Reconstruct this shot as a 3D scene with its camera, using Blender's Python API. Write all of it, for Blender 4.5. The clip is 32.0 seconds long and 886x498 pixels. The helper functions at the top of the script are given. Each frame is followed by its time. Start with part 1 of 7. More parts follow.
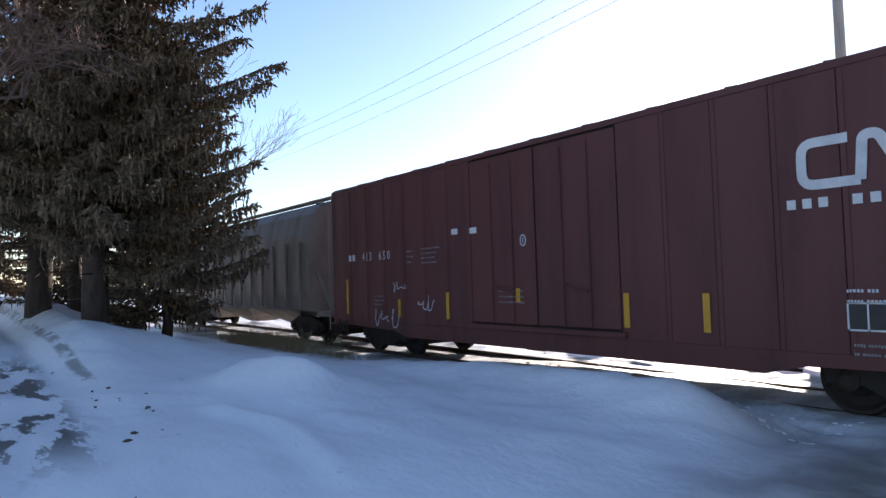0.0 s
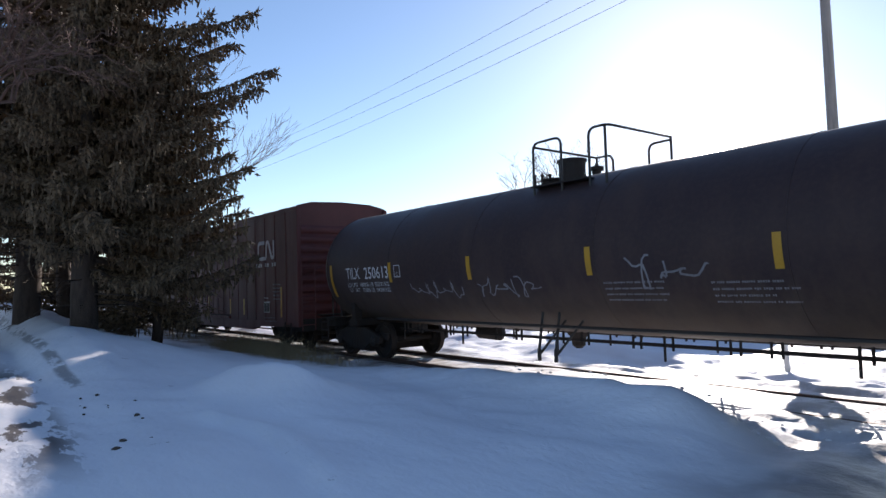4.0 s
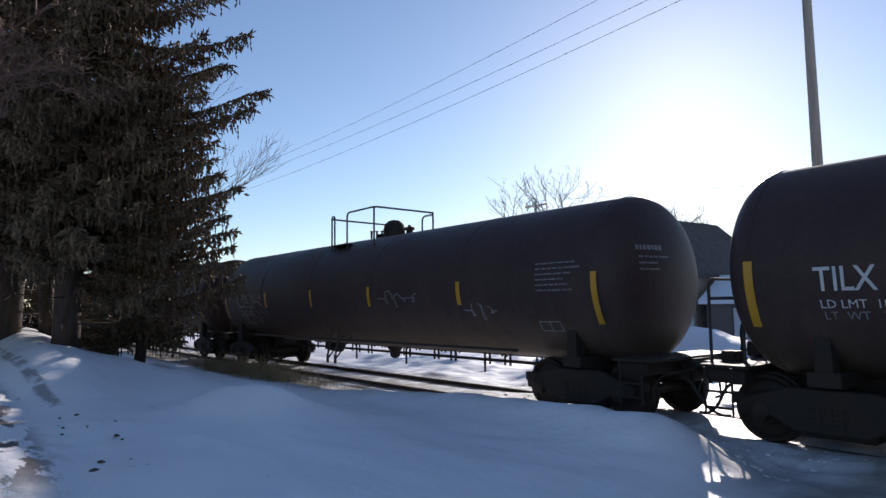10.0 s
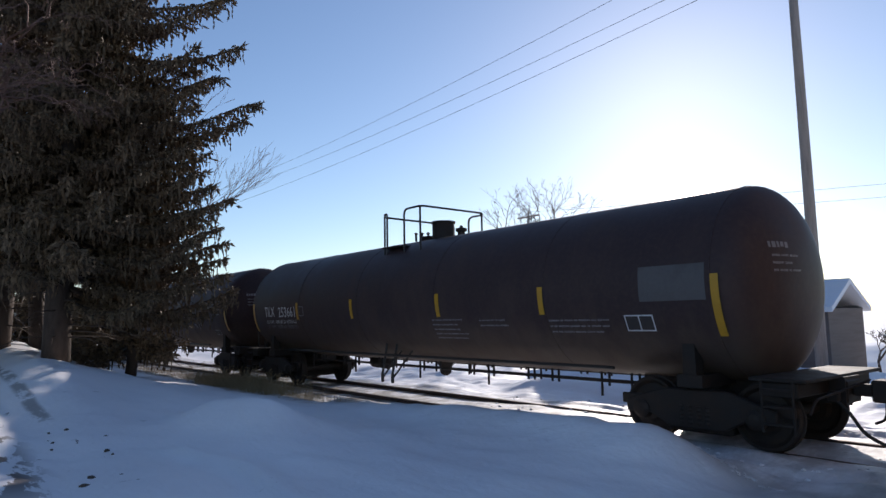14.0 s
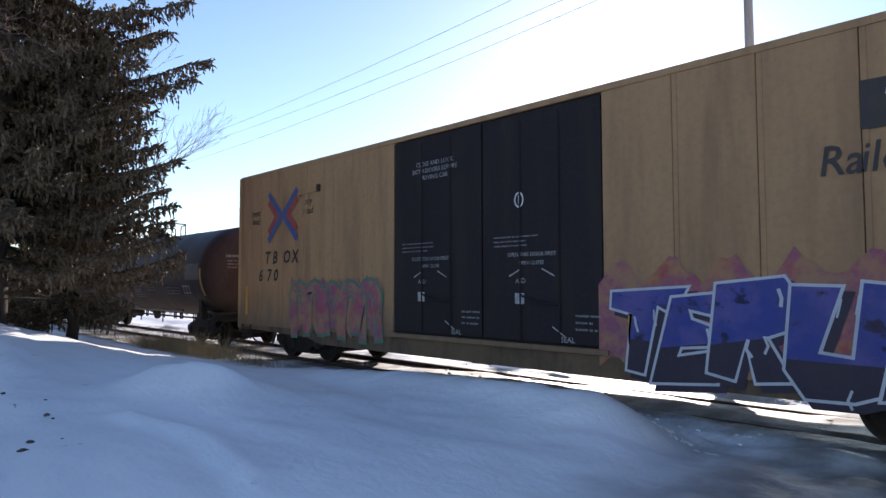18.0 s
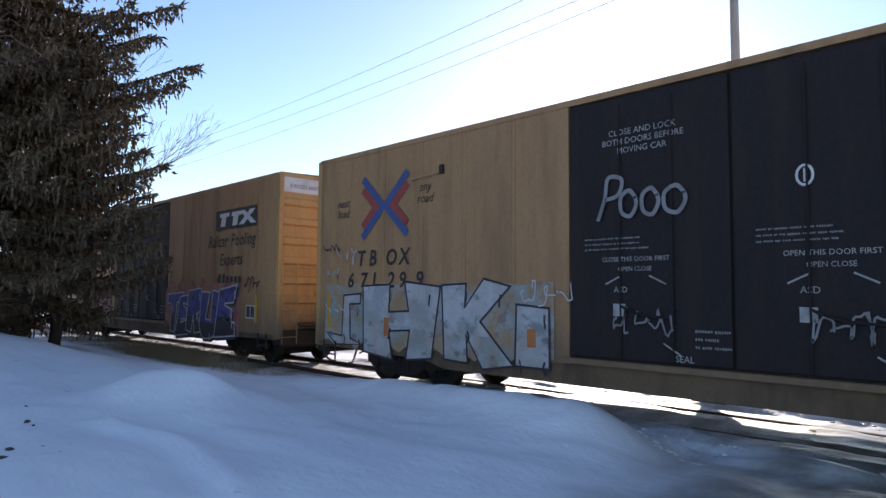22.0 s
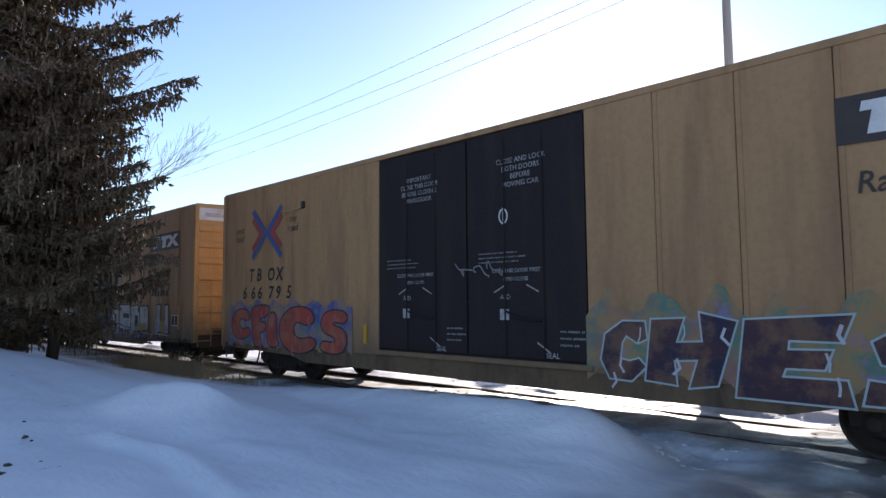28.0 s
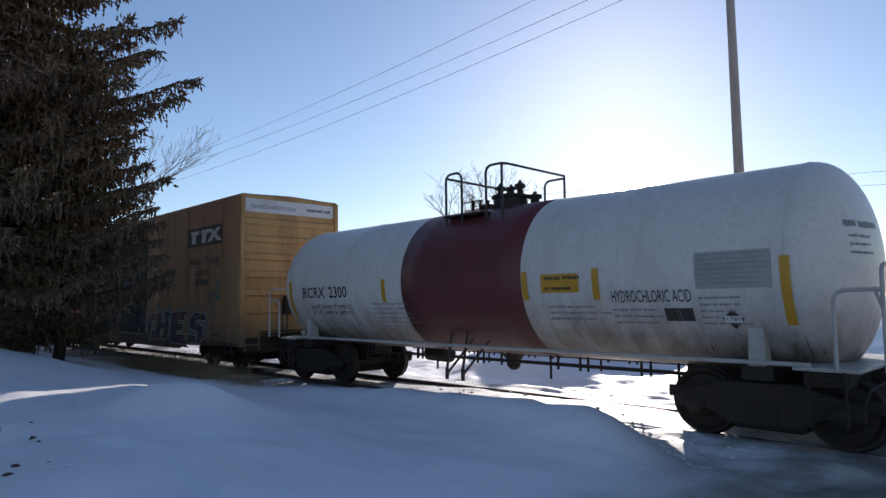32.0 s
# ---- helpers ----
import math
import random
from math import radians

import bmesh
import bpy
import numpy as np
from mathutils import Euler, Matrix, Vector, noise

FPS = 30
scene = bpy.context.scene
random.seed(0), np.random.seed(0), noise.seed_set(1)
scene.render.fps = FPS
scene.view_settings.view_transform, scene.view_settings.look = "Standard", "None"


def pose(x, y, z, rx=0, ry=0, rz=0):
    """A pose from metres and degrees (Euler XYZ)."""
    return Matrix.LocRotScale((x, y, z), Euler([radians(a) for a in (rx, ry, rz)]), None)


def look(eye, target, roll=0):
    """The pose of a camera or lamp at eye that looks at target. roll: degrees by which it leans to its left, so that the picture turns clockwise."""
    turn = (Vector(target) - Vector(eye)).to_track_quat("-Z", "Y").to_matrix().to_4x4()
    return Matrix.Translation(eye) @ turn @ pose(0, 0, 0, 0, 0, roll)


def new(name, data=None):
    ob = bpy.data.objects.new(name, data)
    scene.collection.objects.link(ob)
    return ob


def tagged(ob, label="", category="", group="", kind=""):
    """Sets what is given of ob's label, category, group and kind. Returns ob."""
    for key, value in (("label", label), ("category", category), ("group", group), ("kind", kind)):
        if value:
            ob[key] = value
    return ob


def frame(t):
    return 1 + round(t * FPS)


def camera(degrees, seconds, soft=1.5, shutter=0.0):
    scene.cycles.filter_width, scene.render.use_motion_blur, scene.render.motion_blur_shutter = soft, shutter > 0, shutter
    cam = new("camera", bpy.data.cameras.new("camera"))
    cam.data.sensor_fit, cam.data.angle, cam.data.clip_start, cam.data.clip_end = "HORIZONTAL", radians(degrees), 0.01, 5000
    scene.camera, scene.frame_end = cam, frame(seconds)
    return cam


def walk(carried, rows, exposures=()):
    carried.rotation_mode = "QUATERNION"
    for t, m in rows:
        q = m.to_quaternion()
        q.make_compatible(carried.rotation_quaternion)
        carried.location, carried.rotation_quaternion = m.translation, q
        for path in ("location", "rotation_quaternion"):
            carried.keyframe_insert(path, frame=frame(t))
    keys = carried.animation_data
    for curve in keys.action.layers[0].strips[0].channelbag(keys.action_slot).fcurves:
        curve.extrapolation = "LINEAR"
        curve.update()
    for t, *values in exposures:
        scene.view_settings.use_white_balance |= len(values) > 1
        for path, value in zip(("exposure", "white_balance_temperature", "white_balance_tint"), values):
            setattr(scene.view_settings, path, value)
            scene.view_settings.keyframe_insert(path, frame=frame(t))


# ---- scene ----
# The camera brightens when the tall cars hide the sun.
EXPOSURES = [(t, s, 6600 if s > 0.9 else 6400, 16) for t, s in ((0.0, 1.2), (1.5, 1.1), (3.0, 0.85), (6.0, 0.65), (10.0, 0.4), (14.2, 0.38), (16.5, 0.92), (18.0, 1.15), (28.8, 1.2), (30.0, 0.7), (32.0, 0.32))]

cam = camera(67.92, 32.0)
EYE = Vector((0.0, 0.0, 1.914))


def aim(heading, pitch, roll):
    """The camera's pose at its fixed stand, from angles in degrees."""
    a, b = radians(heading), radians(pitch)
    return look(EYE, EYE + Vector((math.cos(a) * math.cos(b), math.sin(a) * math.cos(b), math.sin(b))), roll)


walk(cam, [
    (0.0, aim(143.36, 2.43, -1.78)),
    (0.5, aim(143.26, 2.56, -1.72)),
    (1.0, aim(143.12, 2.71, -1.70)),
    (1.5, aim(142.95, 2.87, -1.70)),
    (2.0, aim(142.87, 2.96, -1.71)),
    (2.5, aim(142.80, 3.01, -1.72)),
    (3.0, aim(142.75, 3.01, -1.72)),
    (3.5, aim(142.69, 2.99, -1.71)),
    (5.5, aim(142.44, 2.99, -1.70)),
    (6.0, aim(142.37, 2.98, -1.69)),
    (6.5, aim(142.32, 2.98, -1.67)),
    (7.0, aim(142.20, 3.10, -1.60)),
    (7.5, aim(142.17, 3.17, -1.44)),
    (8.0, aim(142.03, 3.43, -1.20)),
    (8.5, aim(141.95, 3.78, -1.01)),
    (9.0, aim(141.81, 4.21, -0.90)),
    (9.5, aim(141.64, 4.63, -0.84)),
    (10.0, aim(141.58, 4.99, -0.76)),
    (10.5, aim(141.60, 5.27, -0.67)),
    (11.0, aim(141.60, 5.43, -0.61)),
    (11.5, aim(141.63, 5.55, -0.60)),
    (12.0, aim(141.66, 5.63, -0.66)),
    (12.5, aim(141.66, 5.75, -0.80)),
    (13.0, aim(141.61, 5.57, -1.03)),
    (13.5, aim(141.25, 5.76, -1.19)),
    (14.0, aim(140.95, 5.97, -1.07)),
    (14.5, aim(140.63, 6.08, -0.72)),
    (16.5, aim(138.93, 4.56, -0.37)),
    (17.0, aim(138.07, 4.06, -0.20)),
    (17.5, aim(137.36, 3.58, -0.15)),
    (18.0, aim(136.92, 3.14, -0.08)),
    (18.5, aim(136.64, 2.96, 0.05)),
    (19.0, aim(136.42, 2.89, 0.17)),
    (19.5, aim(136.31, 2.95, 0.26)),
    (20.0, aim(136.11, 3.16, 0.32)),
    (20.5, aim(135.99, 3.45, 0.40)),
    (21.0, aim(135.92, 3.71, 0.47)),
    (21.5, aim(135.87, 3.85, 0.50)),
    (22.0, aim(135.86, 3.85, 0.40)),
    (22.5, aim(135.85, 3.85, 0.14)),
    (23.0, aim(135.88, 3.88, -0.20)),
    (23.5, aim(135.97, 3.99, -0.44)),
    (24.0, aim(136.06, 4.06, -0.52)),
    (24.5, aim(136.15, 4.14, -0.48)),
    (25.0, aim(136.11, 4.28, -0.42)),
    (25.5, aim(136.05, 4.51, -0.40)),
    (27.5, aim(135.69, 4.61, -0.42)),
    (28.0, aim(135.66, 4.57, -0.46)),
    (28.5, aim(135.66, 4.68, -0.49)),
    (29.0, aim(135.79, 4.71, -0.53)),
    (29.5, aim(135.95, 4.77, -0.60)),
    (30.0, aim(136.01, 4.89, -0.69)),
    (30.5, aim(136.06, 4.86, -0.76)),
    (31.0, aim(136.08, 4.84, -0.80)),
    (31.5, aim(136.10, 4.70, -0.79)),
    (32.0, aim(136.05, 4.51, -0.76)),
], EXPOSURES)

# ---- sky and sun ----
SUN_AZIMUTH, SUN_HEIGHT = 120.9, 17.8
world = bpy.data.worlds.new("winter_sky")
scene.world = world
world.use_nodes = True
_n = world.node_tree.nodes
_sky = _n.new("ShaderNodeTexSky")
_sky.sky_type = "NISHITA"
_sky.sun_disc = False
_sky.sun_elevation = radians(SUN_HEIGHT)
_sky.sun_rotation = radians(90 - SUN_AZIMUTH)
_sky.altitude = 300
_sky.air_density, _sky.dust_density, _sky.ozone_density = 1.0, 0.24, 2.8
world.node_tree.links.new(_sky.outputs[0], _n["Background"].inputs[0])
_n["Background"].inputs[1].default_value = 0.10

sun = new("sun", bpy.data.lights.new("sun", "SUN"))
sun.data.energy, sun.data.angle, sun.data.color = 4.0, radians(0.53), (1.0, 0.93, 0.82)
_a, _b = radians(SUN_AZIMUTH), radians(SUN_HEIGHT)
sun.matrix_world = look((0, 0, 30), Vector((0, 0, 30)) - Vector((math.cos(_a) * math.cos(_b), math.sin(_a) * math.cos(_b), math.sin(_b))))

# ---- materials ----
def node_mat(name):
    m = bpy.data.materials.new(name)
    m.use_nodes = True
    return m, m.node_tree.nodes, m.node_tree.links, m.node_tree.nodes["Principled BSDF"]


def mixed(nt, fac, a, b):
    """A colour mix of a and b (sockets or colours) by fac."""
    mx = nt.nodes.new("ShaderNodeMix")
    mx.data_type = "RGBA"
    for key, value in ((0, fac), (6, a), (7, b)):
        if hasattr(value, "node"):
            nt.links.new(value, mx.inputs[key])
        elif key == 0:
            mx.inputs[0].default_value = value
        else:
            mx.inputs[key].default_value = (*value, 1)
    return mx.outputs[2]


def ramp(nt, src, lo, hi, a=0.0, b=1.0):
    r = nt.nodes.new("ShaderNodeMapRange")
    r.interpolation_type = "SMOOTHSTEP"
    nt.links.new(src, r.inputs[0])
    for i, v in zip((1, 2, 3, 4), (lo, hi, a, b)):
        r.inputs[i].default_value = v
    return r.outputs[0]


def math_node(nt, op, a, b=0.0):
    n = nt.nodes.new("ShaderNodeMath")
    n.operation = op
    for i, v in enumerate((a, b)):
        if hasattr(v, "node"):
            nt.links.new(v, n.inputs[i])
        else:
            n.inputs[i].default_value = v
    return n.outputs[0]


def noise_tex(nt, scale, detail=4.0, rough=0.55, stretch=None, coords="Object"):
    tc = nt.nodes.new("ShaderNodeTexCoord")
    src = tc.outputs[coords]
    if stretch:
        mp = nt.nodes.new("ShaderNodeMapping")
        mp.inputs["Scale"].default_value = stretch
        nt.links.new(src, mp.inputs[0])
        src = mp.outputs[0]
    n = nt.nodes.new("ShaderNodeTexNoise")
    n.inputs["Scale"].default_value, n.inputs["Detail"].default_value, n.inputs["Roughness"].default_value = scale, detail, rough
    nt.links.new(src, n.inputs["Vector"])
    return n.outputs["Fac"]


def bump(nt, bsdf, src, strength, distance):
    b = nt.nodes.new("ShaderNodeBump")
    b.inputs["Strength"].default_value, b.inputs["Distance"].default_value = strength, distance
    nt.links.new(src, b.inputs["Height"])
    nt.links.new(b.outputs[0], bsdf.inputs["Normal"])


def surface(name, col, dark, rough=0.6, metal=0.0, scale=1.5, fine=25.0, relief=0.003, streak=None, amount=0.5, vary=0.0, spec=0.4, low_brown=0.0):
    """A worn surface: base colour, a dirt colour in large stains or streaks, and a fine grain."""
    m, n, l, b = node_mat(name)
    nt = m.node_tree
    big = noise_tex(nt, scale, 5.0, 0.6, streak)
    grain = noise_tex(nt, fine, 3.0)
    c = mixed(nt, ramp(nt, big, 0.42, 0.75, 0.0, amount), col, dark)
    c = mixed(nt, ramp(nt, grain, 0.35, 0.8, 0.0, 0.25), c, dark)
    # turns browner towards the bottom in object height, with a ragged noise edge
    if low_brown:
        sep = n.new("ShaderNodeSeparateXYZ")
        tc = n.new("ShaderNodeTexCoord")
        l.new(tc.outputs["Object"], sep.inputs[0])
        low_edge = math_node(nt, "ADD", sep.outputs[2], math_node(nt, "MULTIPLY", noise_tex(nt, 2.2, 5.0, 0.65, (1.6, 1, 0.5)), 1.5))
        c = mixed(nt, ramp(nt, low_edge, 2.9, 1.5, 0.0, low_brown), c, (0.115, 0.085, 0.062))
    if vary:
        info = n.new("ShaderNodeObjectInfo")
        c = mixed(nt, math_node(nt, "MULTIPLY", info.outputs["Random"], vary), c, dark)
    l.new(c, b.inputs["Base Color"])
    l.new(ramp(nt, big, 0.3, 0.8, rough - 0.08, min(1.0, rough + 0.12)), b.inputs["Roughness"])
    b.inputs["Metallic"].default_value = metal
    b.inputs["Specular IOR Level"].default_value = spec
    if relief:
        bump(nt, b, grain, 0.5, relief)
    return m


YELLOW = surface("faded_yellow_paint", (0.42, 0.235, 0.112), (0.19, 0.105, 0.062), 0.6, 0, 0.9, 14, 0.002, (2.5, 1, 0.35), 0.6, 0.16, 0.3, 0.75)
YELLOW_END = surface("yellow_end_paint", (0.50, 0.29, 0.115), (0.22, 0.12, 0.06), 0.6, 0, 0.9, 14, 0.002, (1, 2.5, 0.4), 0.6, 0, 0.3, 0.8)
DOOR_BLACK = surface("black_door_paint", (0.016, 0.012, 0.015), (0.048, 0.034, 0.030), 0.65, 0, 1.1, 18, 0.002, (2.5, 1, 0.4), 0.5, 0.0, 0.22)
BROWN = surface("boxcar_brown_paint", (0.115, 0.030, 0.028), (0.060, 0.022, 0.020), 0.55, 0, 0.8, 16, 0.002, (2.5, 1, 0.35), 0.6, 0.15)
TANK_BLACK = surface("tank_black_paint", (0.045, 0.028, 0.029), (0.098, 0.061, 0.050), 0.55, 0, 0.7, 14, 0.0015, (1.2, 1, 0.5), 0.6, 0.0, 0.22, 0.7)
TANK_WHITE = surface("tank_white_paint", (0.62, 0.585, 0.555), (0.34, 0.275, 0.215), 0.4, 0, 0.6, 12, 0.001, (1.4, 1, 0.5), 0.35, 0, 0.4, 0.9)
TANK_RED = surface("tank_maroon_band", (0.120, 0.026, 0.028), (0.075, 0.028, 0.026), 0.45, 0, 0.8, 14, 0.001, None, 0.5, 0, 0.35, 0.5)
RUST_STAIN = surface("rusty_spill", (0.22, 0.13, 0.075), (0.10, 0.06, 0.04), 0.75, 0, 1.6, 22, 0.001, (3, 1, 0.5), 0.8)
HOPPER_GREY = surface("hopper_grey_paint", (0.20, 0.17, 0.15), (0.09, 0.07, 0.06), 0.55, 0, 0.8, 14, 0.002, (2.5, 1, 0.35), 0.6)
IRON = surface("grimy_cast_iron", (0.022, 0.017, 0.015), (0.055, 0.034, 0.024), 0.72, 0.2, 2.0, 30, 0.003, None, 0.7)
WHEEL = surface("worn_wheel_steel", (0.026, 0.020, 0.017), (0.060, 0.036, 0.025), 0.65, 0.3, 3.0, 40, 0.001, None, 0.6)
PIPE = surface("dark_railing_paint", (0.03, 0.028, 0.028), (0.07, 0.05, 0.04), 0.5, 0.3, 3.0, 30, 0.0, None, 0.6)
WHITE_PIPE = surface("white_railing_paint", (0.44, 0.42, 0.40), (0.20, 0.16, 0.135), 0.5, 0.0, 3.0, 30, 0.0, None, 0.5)
HOSE = surface("black_rubber", (0.018, 0.018, 0.018), (0.04, 0.035, 0.03), 0.7, 0, 4, 40, 0.0, None, 0.5)
SILL_GRIME = surface("grimy_yellow_sill", (0.15, 0.095, 0.055), (0.045, 0.032, 0.026), 0.75, 0, 1.3, 18, 0.003, (1.4, 1, 0.6), 0.9)
SPRAY_TEAL = surface("spray_teal", (0.30, 0.40, 0.42), (0.46, 0.48, 0.52), 0.65, 0, 0.9, 30, 0.0, None, 0.9)
ROOF_METAL = surface("galvanised_roof", (0.38, 0.38, 0.37), (0.22, 0.18, 0.15), 0.45, 0.6, 1.0, 14, 0.002, None, 0.5)
REFLECT = surface("yellow_reflector", (0.54, 0.28, 0.02), (0.36, 0.18, 0.02), 0.4, 0, 3, 30, 0.0, None, 0.4)
LETTER_WHITE = surface("white_stencil", (0.66, 0.65, 0.66), (0.36, 0.34, 0.34), 0.6, 0, 3, 40, 0.0, None, 0.5)
LETTER_MID = surface("worn_white_stencil", (0.40, 0.39, 0.40), (0.16, 0.15, 0.15), 0.65, 0, 4, 40, 0.0, None, 0.8)
LETTER_BLACK = surface("black_stencil", (0.035, 0.028, 0.03), (0.08, 0.06, 0.045), 0.6, 0, 3, 40, 0.0, None, 0.5)
LETTER_FAINT = surface("faded_stencil", (0.26, 0.25, 0.26), (0.12, 0.11, 0.12), 0.7, 0, 3, 40, 0.0, None, 0.7)
BLUE = surface("logo_blue", (0.055, 0.09, 0.24), (0.05, 0.07, 0.2), 0.6, 0, 3, 40, 0.0, None, 0.5)
RED = surface("logo_red", (0.34, 0.06, 0.05), (0.24, 0.06, 0.05), 0.6, 0, 3, 40, 0.0, None, 0.5)
SPRAY_WHITE = surface("spray_white", (0.50, 0.50, 0.55), (0.30, 0.31, 0.36), 0.65, 0, 1.2, 30, 0.0, None, 0.6)
SPRAY_VIOLET = surface("spray_violet", (0.22, 0.19, 0.40), (0.32, 0.33, 0.44), 0.65, 0, 1.0, 30, 0.0, None, 0.9)
SPRAY_PINK = surface("spray_pink", (0.36, 0.11, 0.17), (0.28, 0.08, 0.12), 0.65, 0, 1.2, 30, 0.0, None, 0.6)
SPRAY_GREEN = surface("spray_green", (0.075, 0.19, 0.13), (0.06, 0.12, 0.11), 0.65, 0, 1.2, 30, 0.0, None, 0.6)
SPRAY_BLACK = surface("spray_black", (0.03, 0.022, 0.04), (0.07, 0.05, 0.06), 0.65, 0, 1.2, 30, 0.0, None, 0.5)
SPRAY_ORANGE = surface("spray_orange", (0.46, 0.16, 0.05), (0.3, 0.1, 0.04), 0.65, 0, 1.2, 30, 0.0, None, 0.6)
SPRAY_OLIVE = surface("spray_olive", (0.34, 0.27, 0.09), (0.2, 0.16, 0.07), 0.65, 0, 1.2, 30, 0.0, None, 0.6)
RAIL_STEEL = surface("rusty_rail", (0.10, 0.06, 0.045), (0.05, 0.035, 0.03), 0.6, 0.4, 2, 30, 0.002, None, 0.6)
TIE_WOOD = surface("creosoted_tie", (0.07, 0.05, 0.038), (0.03, 0.024, 0.02), 0.85, 0, 2, 20, 0.006, (0.6, 6, 6), 0.7, 0.4)
POLE_WOOD = surface("weathered_pole", (0.36, 0.31, 0.275), (0.20, 0.17, 0.15), 0.8, 0, 2, 24, 0.006, (5, 5, 0.4), 0.7)
WIRE = surface("dull_wire", (0.05, 0.05, 0.06), (0.03, 0.03, 0.03), 0.6, 0.5, 1, 10, 0.0)
BARK = surface("spruce_bark", (0.075, 0.052, 0.040), (0.030, 0.022, 0.018), 0.9, 0, 3, 22, 0.02, (2.5, 2.5, 0.6), 0.7)
TWIG_RED = surface("reddish_twig", (0.15, 0.085, 0.065), (0.08, 0.048, 0.038), 0.9, 0, 3, 22, 0.0, None, 0.6)
GREY_PLACARD = surface("grey_placard", (0.36, 0.35, 0.335), (0.27, 0.26, 0.25), 0.6, 0, 2, 20, 0.0, None, 0.6)
DARK_PLACARD = surface("dark_placard", (0.11, 0.10, 0.10), (0.07, 0.06, 0.06), 0.6, 0, 2, 20, 0.0, None, 0.6)
TWIG = surface("bare_twig", (0.13, 0.095, 0.072), (0.07, 0.05, 0.04), 0.85, 0, 3, 22, 0.0, None, 0.6)
DRY_GRASS = surface("dry_grass", (0.32, 0.24, 0.13), (0.16, 0.11, 0.06), 0.85, 0, 3, 22, 0.0, None, 0.6)
SIDING_TAN = surface("tan_siding", (0.29, 0.235, 0.185), (0.21, 0.17, 0.13), 0.75, 0, 1, 12, 0.004, (0.5, 0.5, 8), 0.4)
SIDING_GREY = surface("grey_siding", (0.17, 0.14, 0.125), (0.12, 0.10, 0.09), 0.75, 0, 1, 12, 0.004, (0.5, 0.5, 8), 0.4)
DOOR_WHITE = surface("white_garage_door", (0.72, 0.72, 0.72), (0.55, 0.55, 0.55), 0.6, 0, 1, 12, 0.0, None, 0.3)
SHINGLE = surface("dark_shingles", (0.09, 0.075, 0.07), (0.05, 0.045, 0.045), 0.85, 0, 2, 10, 0.01, None, 0.5)
SIGN_WHITE = surface("sign_white", (0.74, 0.74, 0.72), (0.5, 0.48, 0.45), 0.5, 0, 2, 20, 0.0, None, 0.4)
SIGN_BACK = surface("galvanised_sign_back", (0.40, 0.41, 0.42), (0.28, 0.28, 0.28), 0.45, 0.7, 2, 20, 0.0, None, 0.4)
PANE = surface("dark_window", (0.03, 0.035, 0.045), (0.02, 0.02, 0.025), 0.08, 0, 2, 20, 0.0, None, 0.2)



def overspray(name, cols, patchy=0.5):
    """Thin sprayed paint in clouds of several colours, with the car's yellow showing through."""
    m, n, l, b = node_mat(name)
    nt = m.node_tree
    c = mixed(nt, ramp(nt, noise_tex(nt, 1.7, 4.0), 0.42, 0.60), cols[0], cols[1])
    c = mixed(nt, ramp(nt, noise_tex(nt, 2.9, 4.0, 0.6, (1, 1, 1.4)), 0.55, 0.66), c, cols[2])
    bare = ramp(nt, noise_tex(nt, 2.3, 6.0, 0.68), 0.40, 0.62, 0.0, 1.0)
    c = mixed(nt, math_node(nt, "MULTIPLY", bare, patchy), c, (0.36, 0.20, 0.085))
    l.new(c, b.inputs["Base Color"])
    b.inputs["Roughness"].default_value = 0.65
    b.inputs["Specular IOR Level"].default_value = 0.3
    return m


HALO_PINK = overspray("pink_overspray", ((0.30, 0.08, 0.13), (0.22, 0.09, 0.14), (0.34, 0.07, 0.07)), 0.75)
HALO_BLUE = overspray("blue_overspray", ((0.07, 0.08, 0.26), (0.12, 0.13, 0.22), (0.10, 0.20, 0.11)), 0.7)
FILL_BLUE = overspray("blue_cloud_fill", ((0.04, 0.055, 0.24), (0.085, 0.08, 0.27), (0.02, 0.02, 0.06)), 0.08)
FILL_RED = overspray("red_cloud_fill", ((0.33, 0.055, 0.045), (0.23, 0.05, 0.045), (0.30, 0.09, 0.07)), 0.3)
FILL_DARK = overspray("dark_cloud_fill", ((0.06, 0.028, 0.042), (0.030, 0.024, 0.05), (0.11, 0.05, 0.05)), 0.3)
FILL_PALE = overspray("pale_cloud_fill", ((0.44, 0.44, 0.47), (0.31, 0.33, 0.35), (0.22, 0.24, 0.25)), 0.25)
FILL_GREY = overspray("grey_cloud_fill", ((0.26, 0.30, 0.31), (0.38, 0.39, 0.42), (0.16, 0.18, 0.19)), 0.3)
HALO_GREY = overspray("grey_overspray", ((0.30, 0.32, 0.32), (0.24, 0.27, 0.25), (0.20, 0.16, 0.20)), 0.8)
HALO_GREEN = overspray("green_overspray", ((0.09, 0.19, 0.15), (0.24, 0.13, 0.12), (0.20, 0.17, 0.30)), 0.8)


def make_needles():
    m, n, l, b = node_mat("spruce_needles")
    nt = m.node_tree
    geo = n.new("ShaderNodeNewGeometry")
    c = mixed(nt, geo.outputs["Random Per Island"], (0.075, 0.052, 0.032), (0.20, 0.135, 0.078))
    c = mixed(nt, ramp(nt, noise_tex(nt, 0.6, 3.0), 0.4, 0.75, 0.0, 0.5), c, (0.085, 0.050, 0.032))
    l.new(c, b.inputs["Base Color"])
    b.inputs["Roughness"].default_value = 0.7
    b.inputs["Specular IOR Level"].default_value = 0.25
    return m


NEEDLES = make_needles()


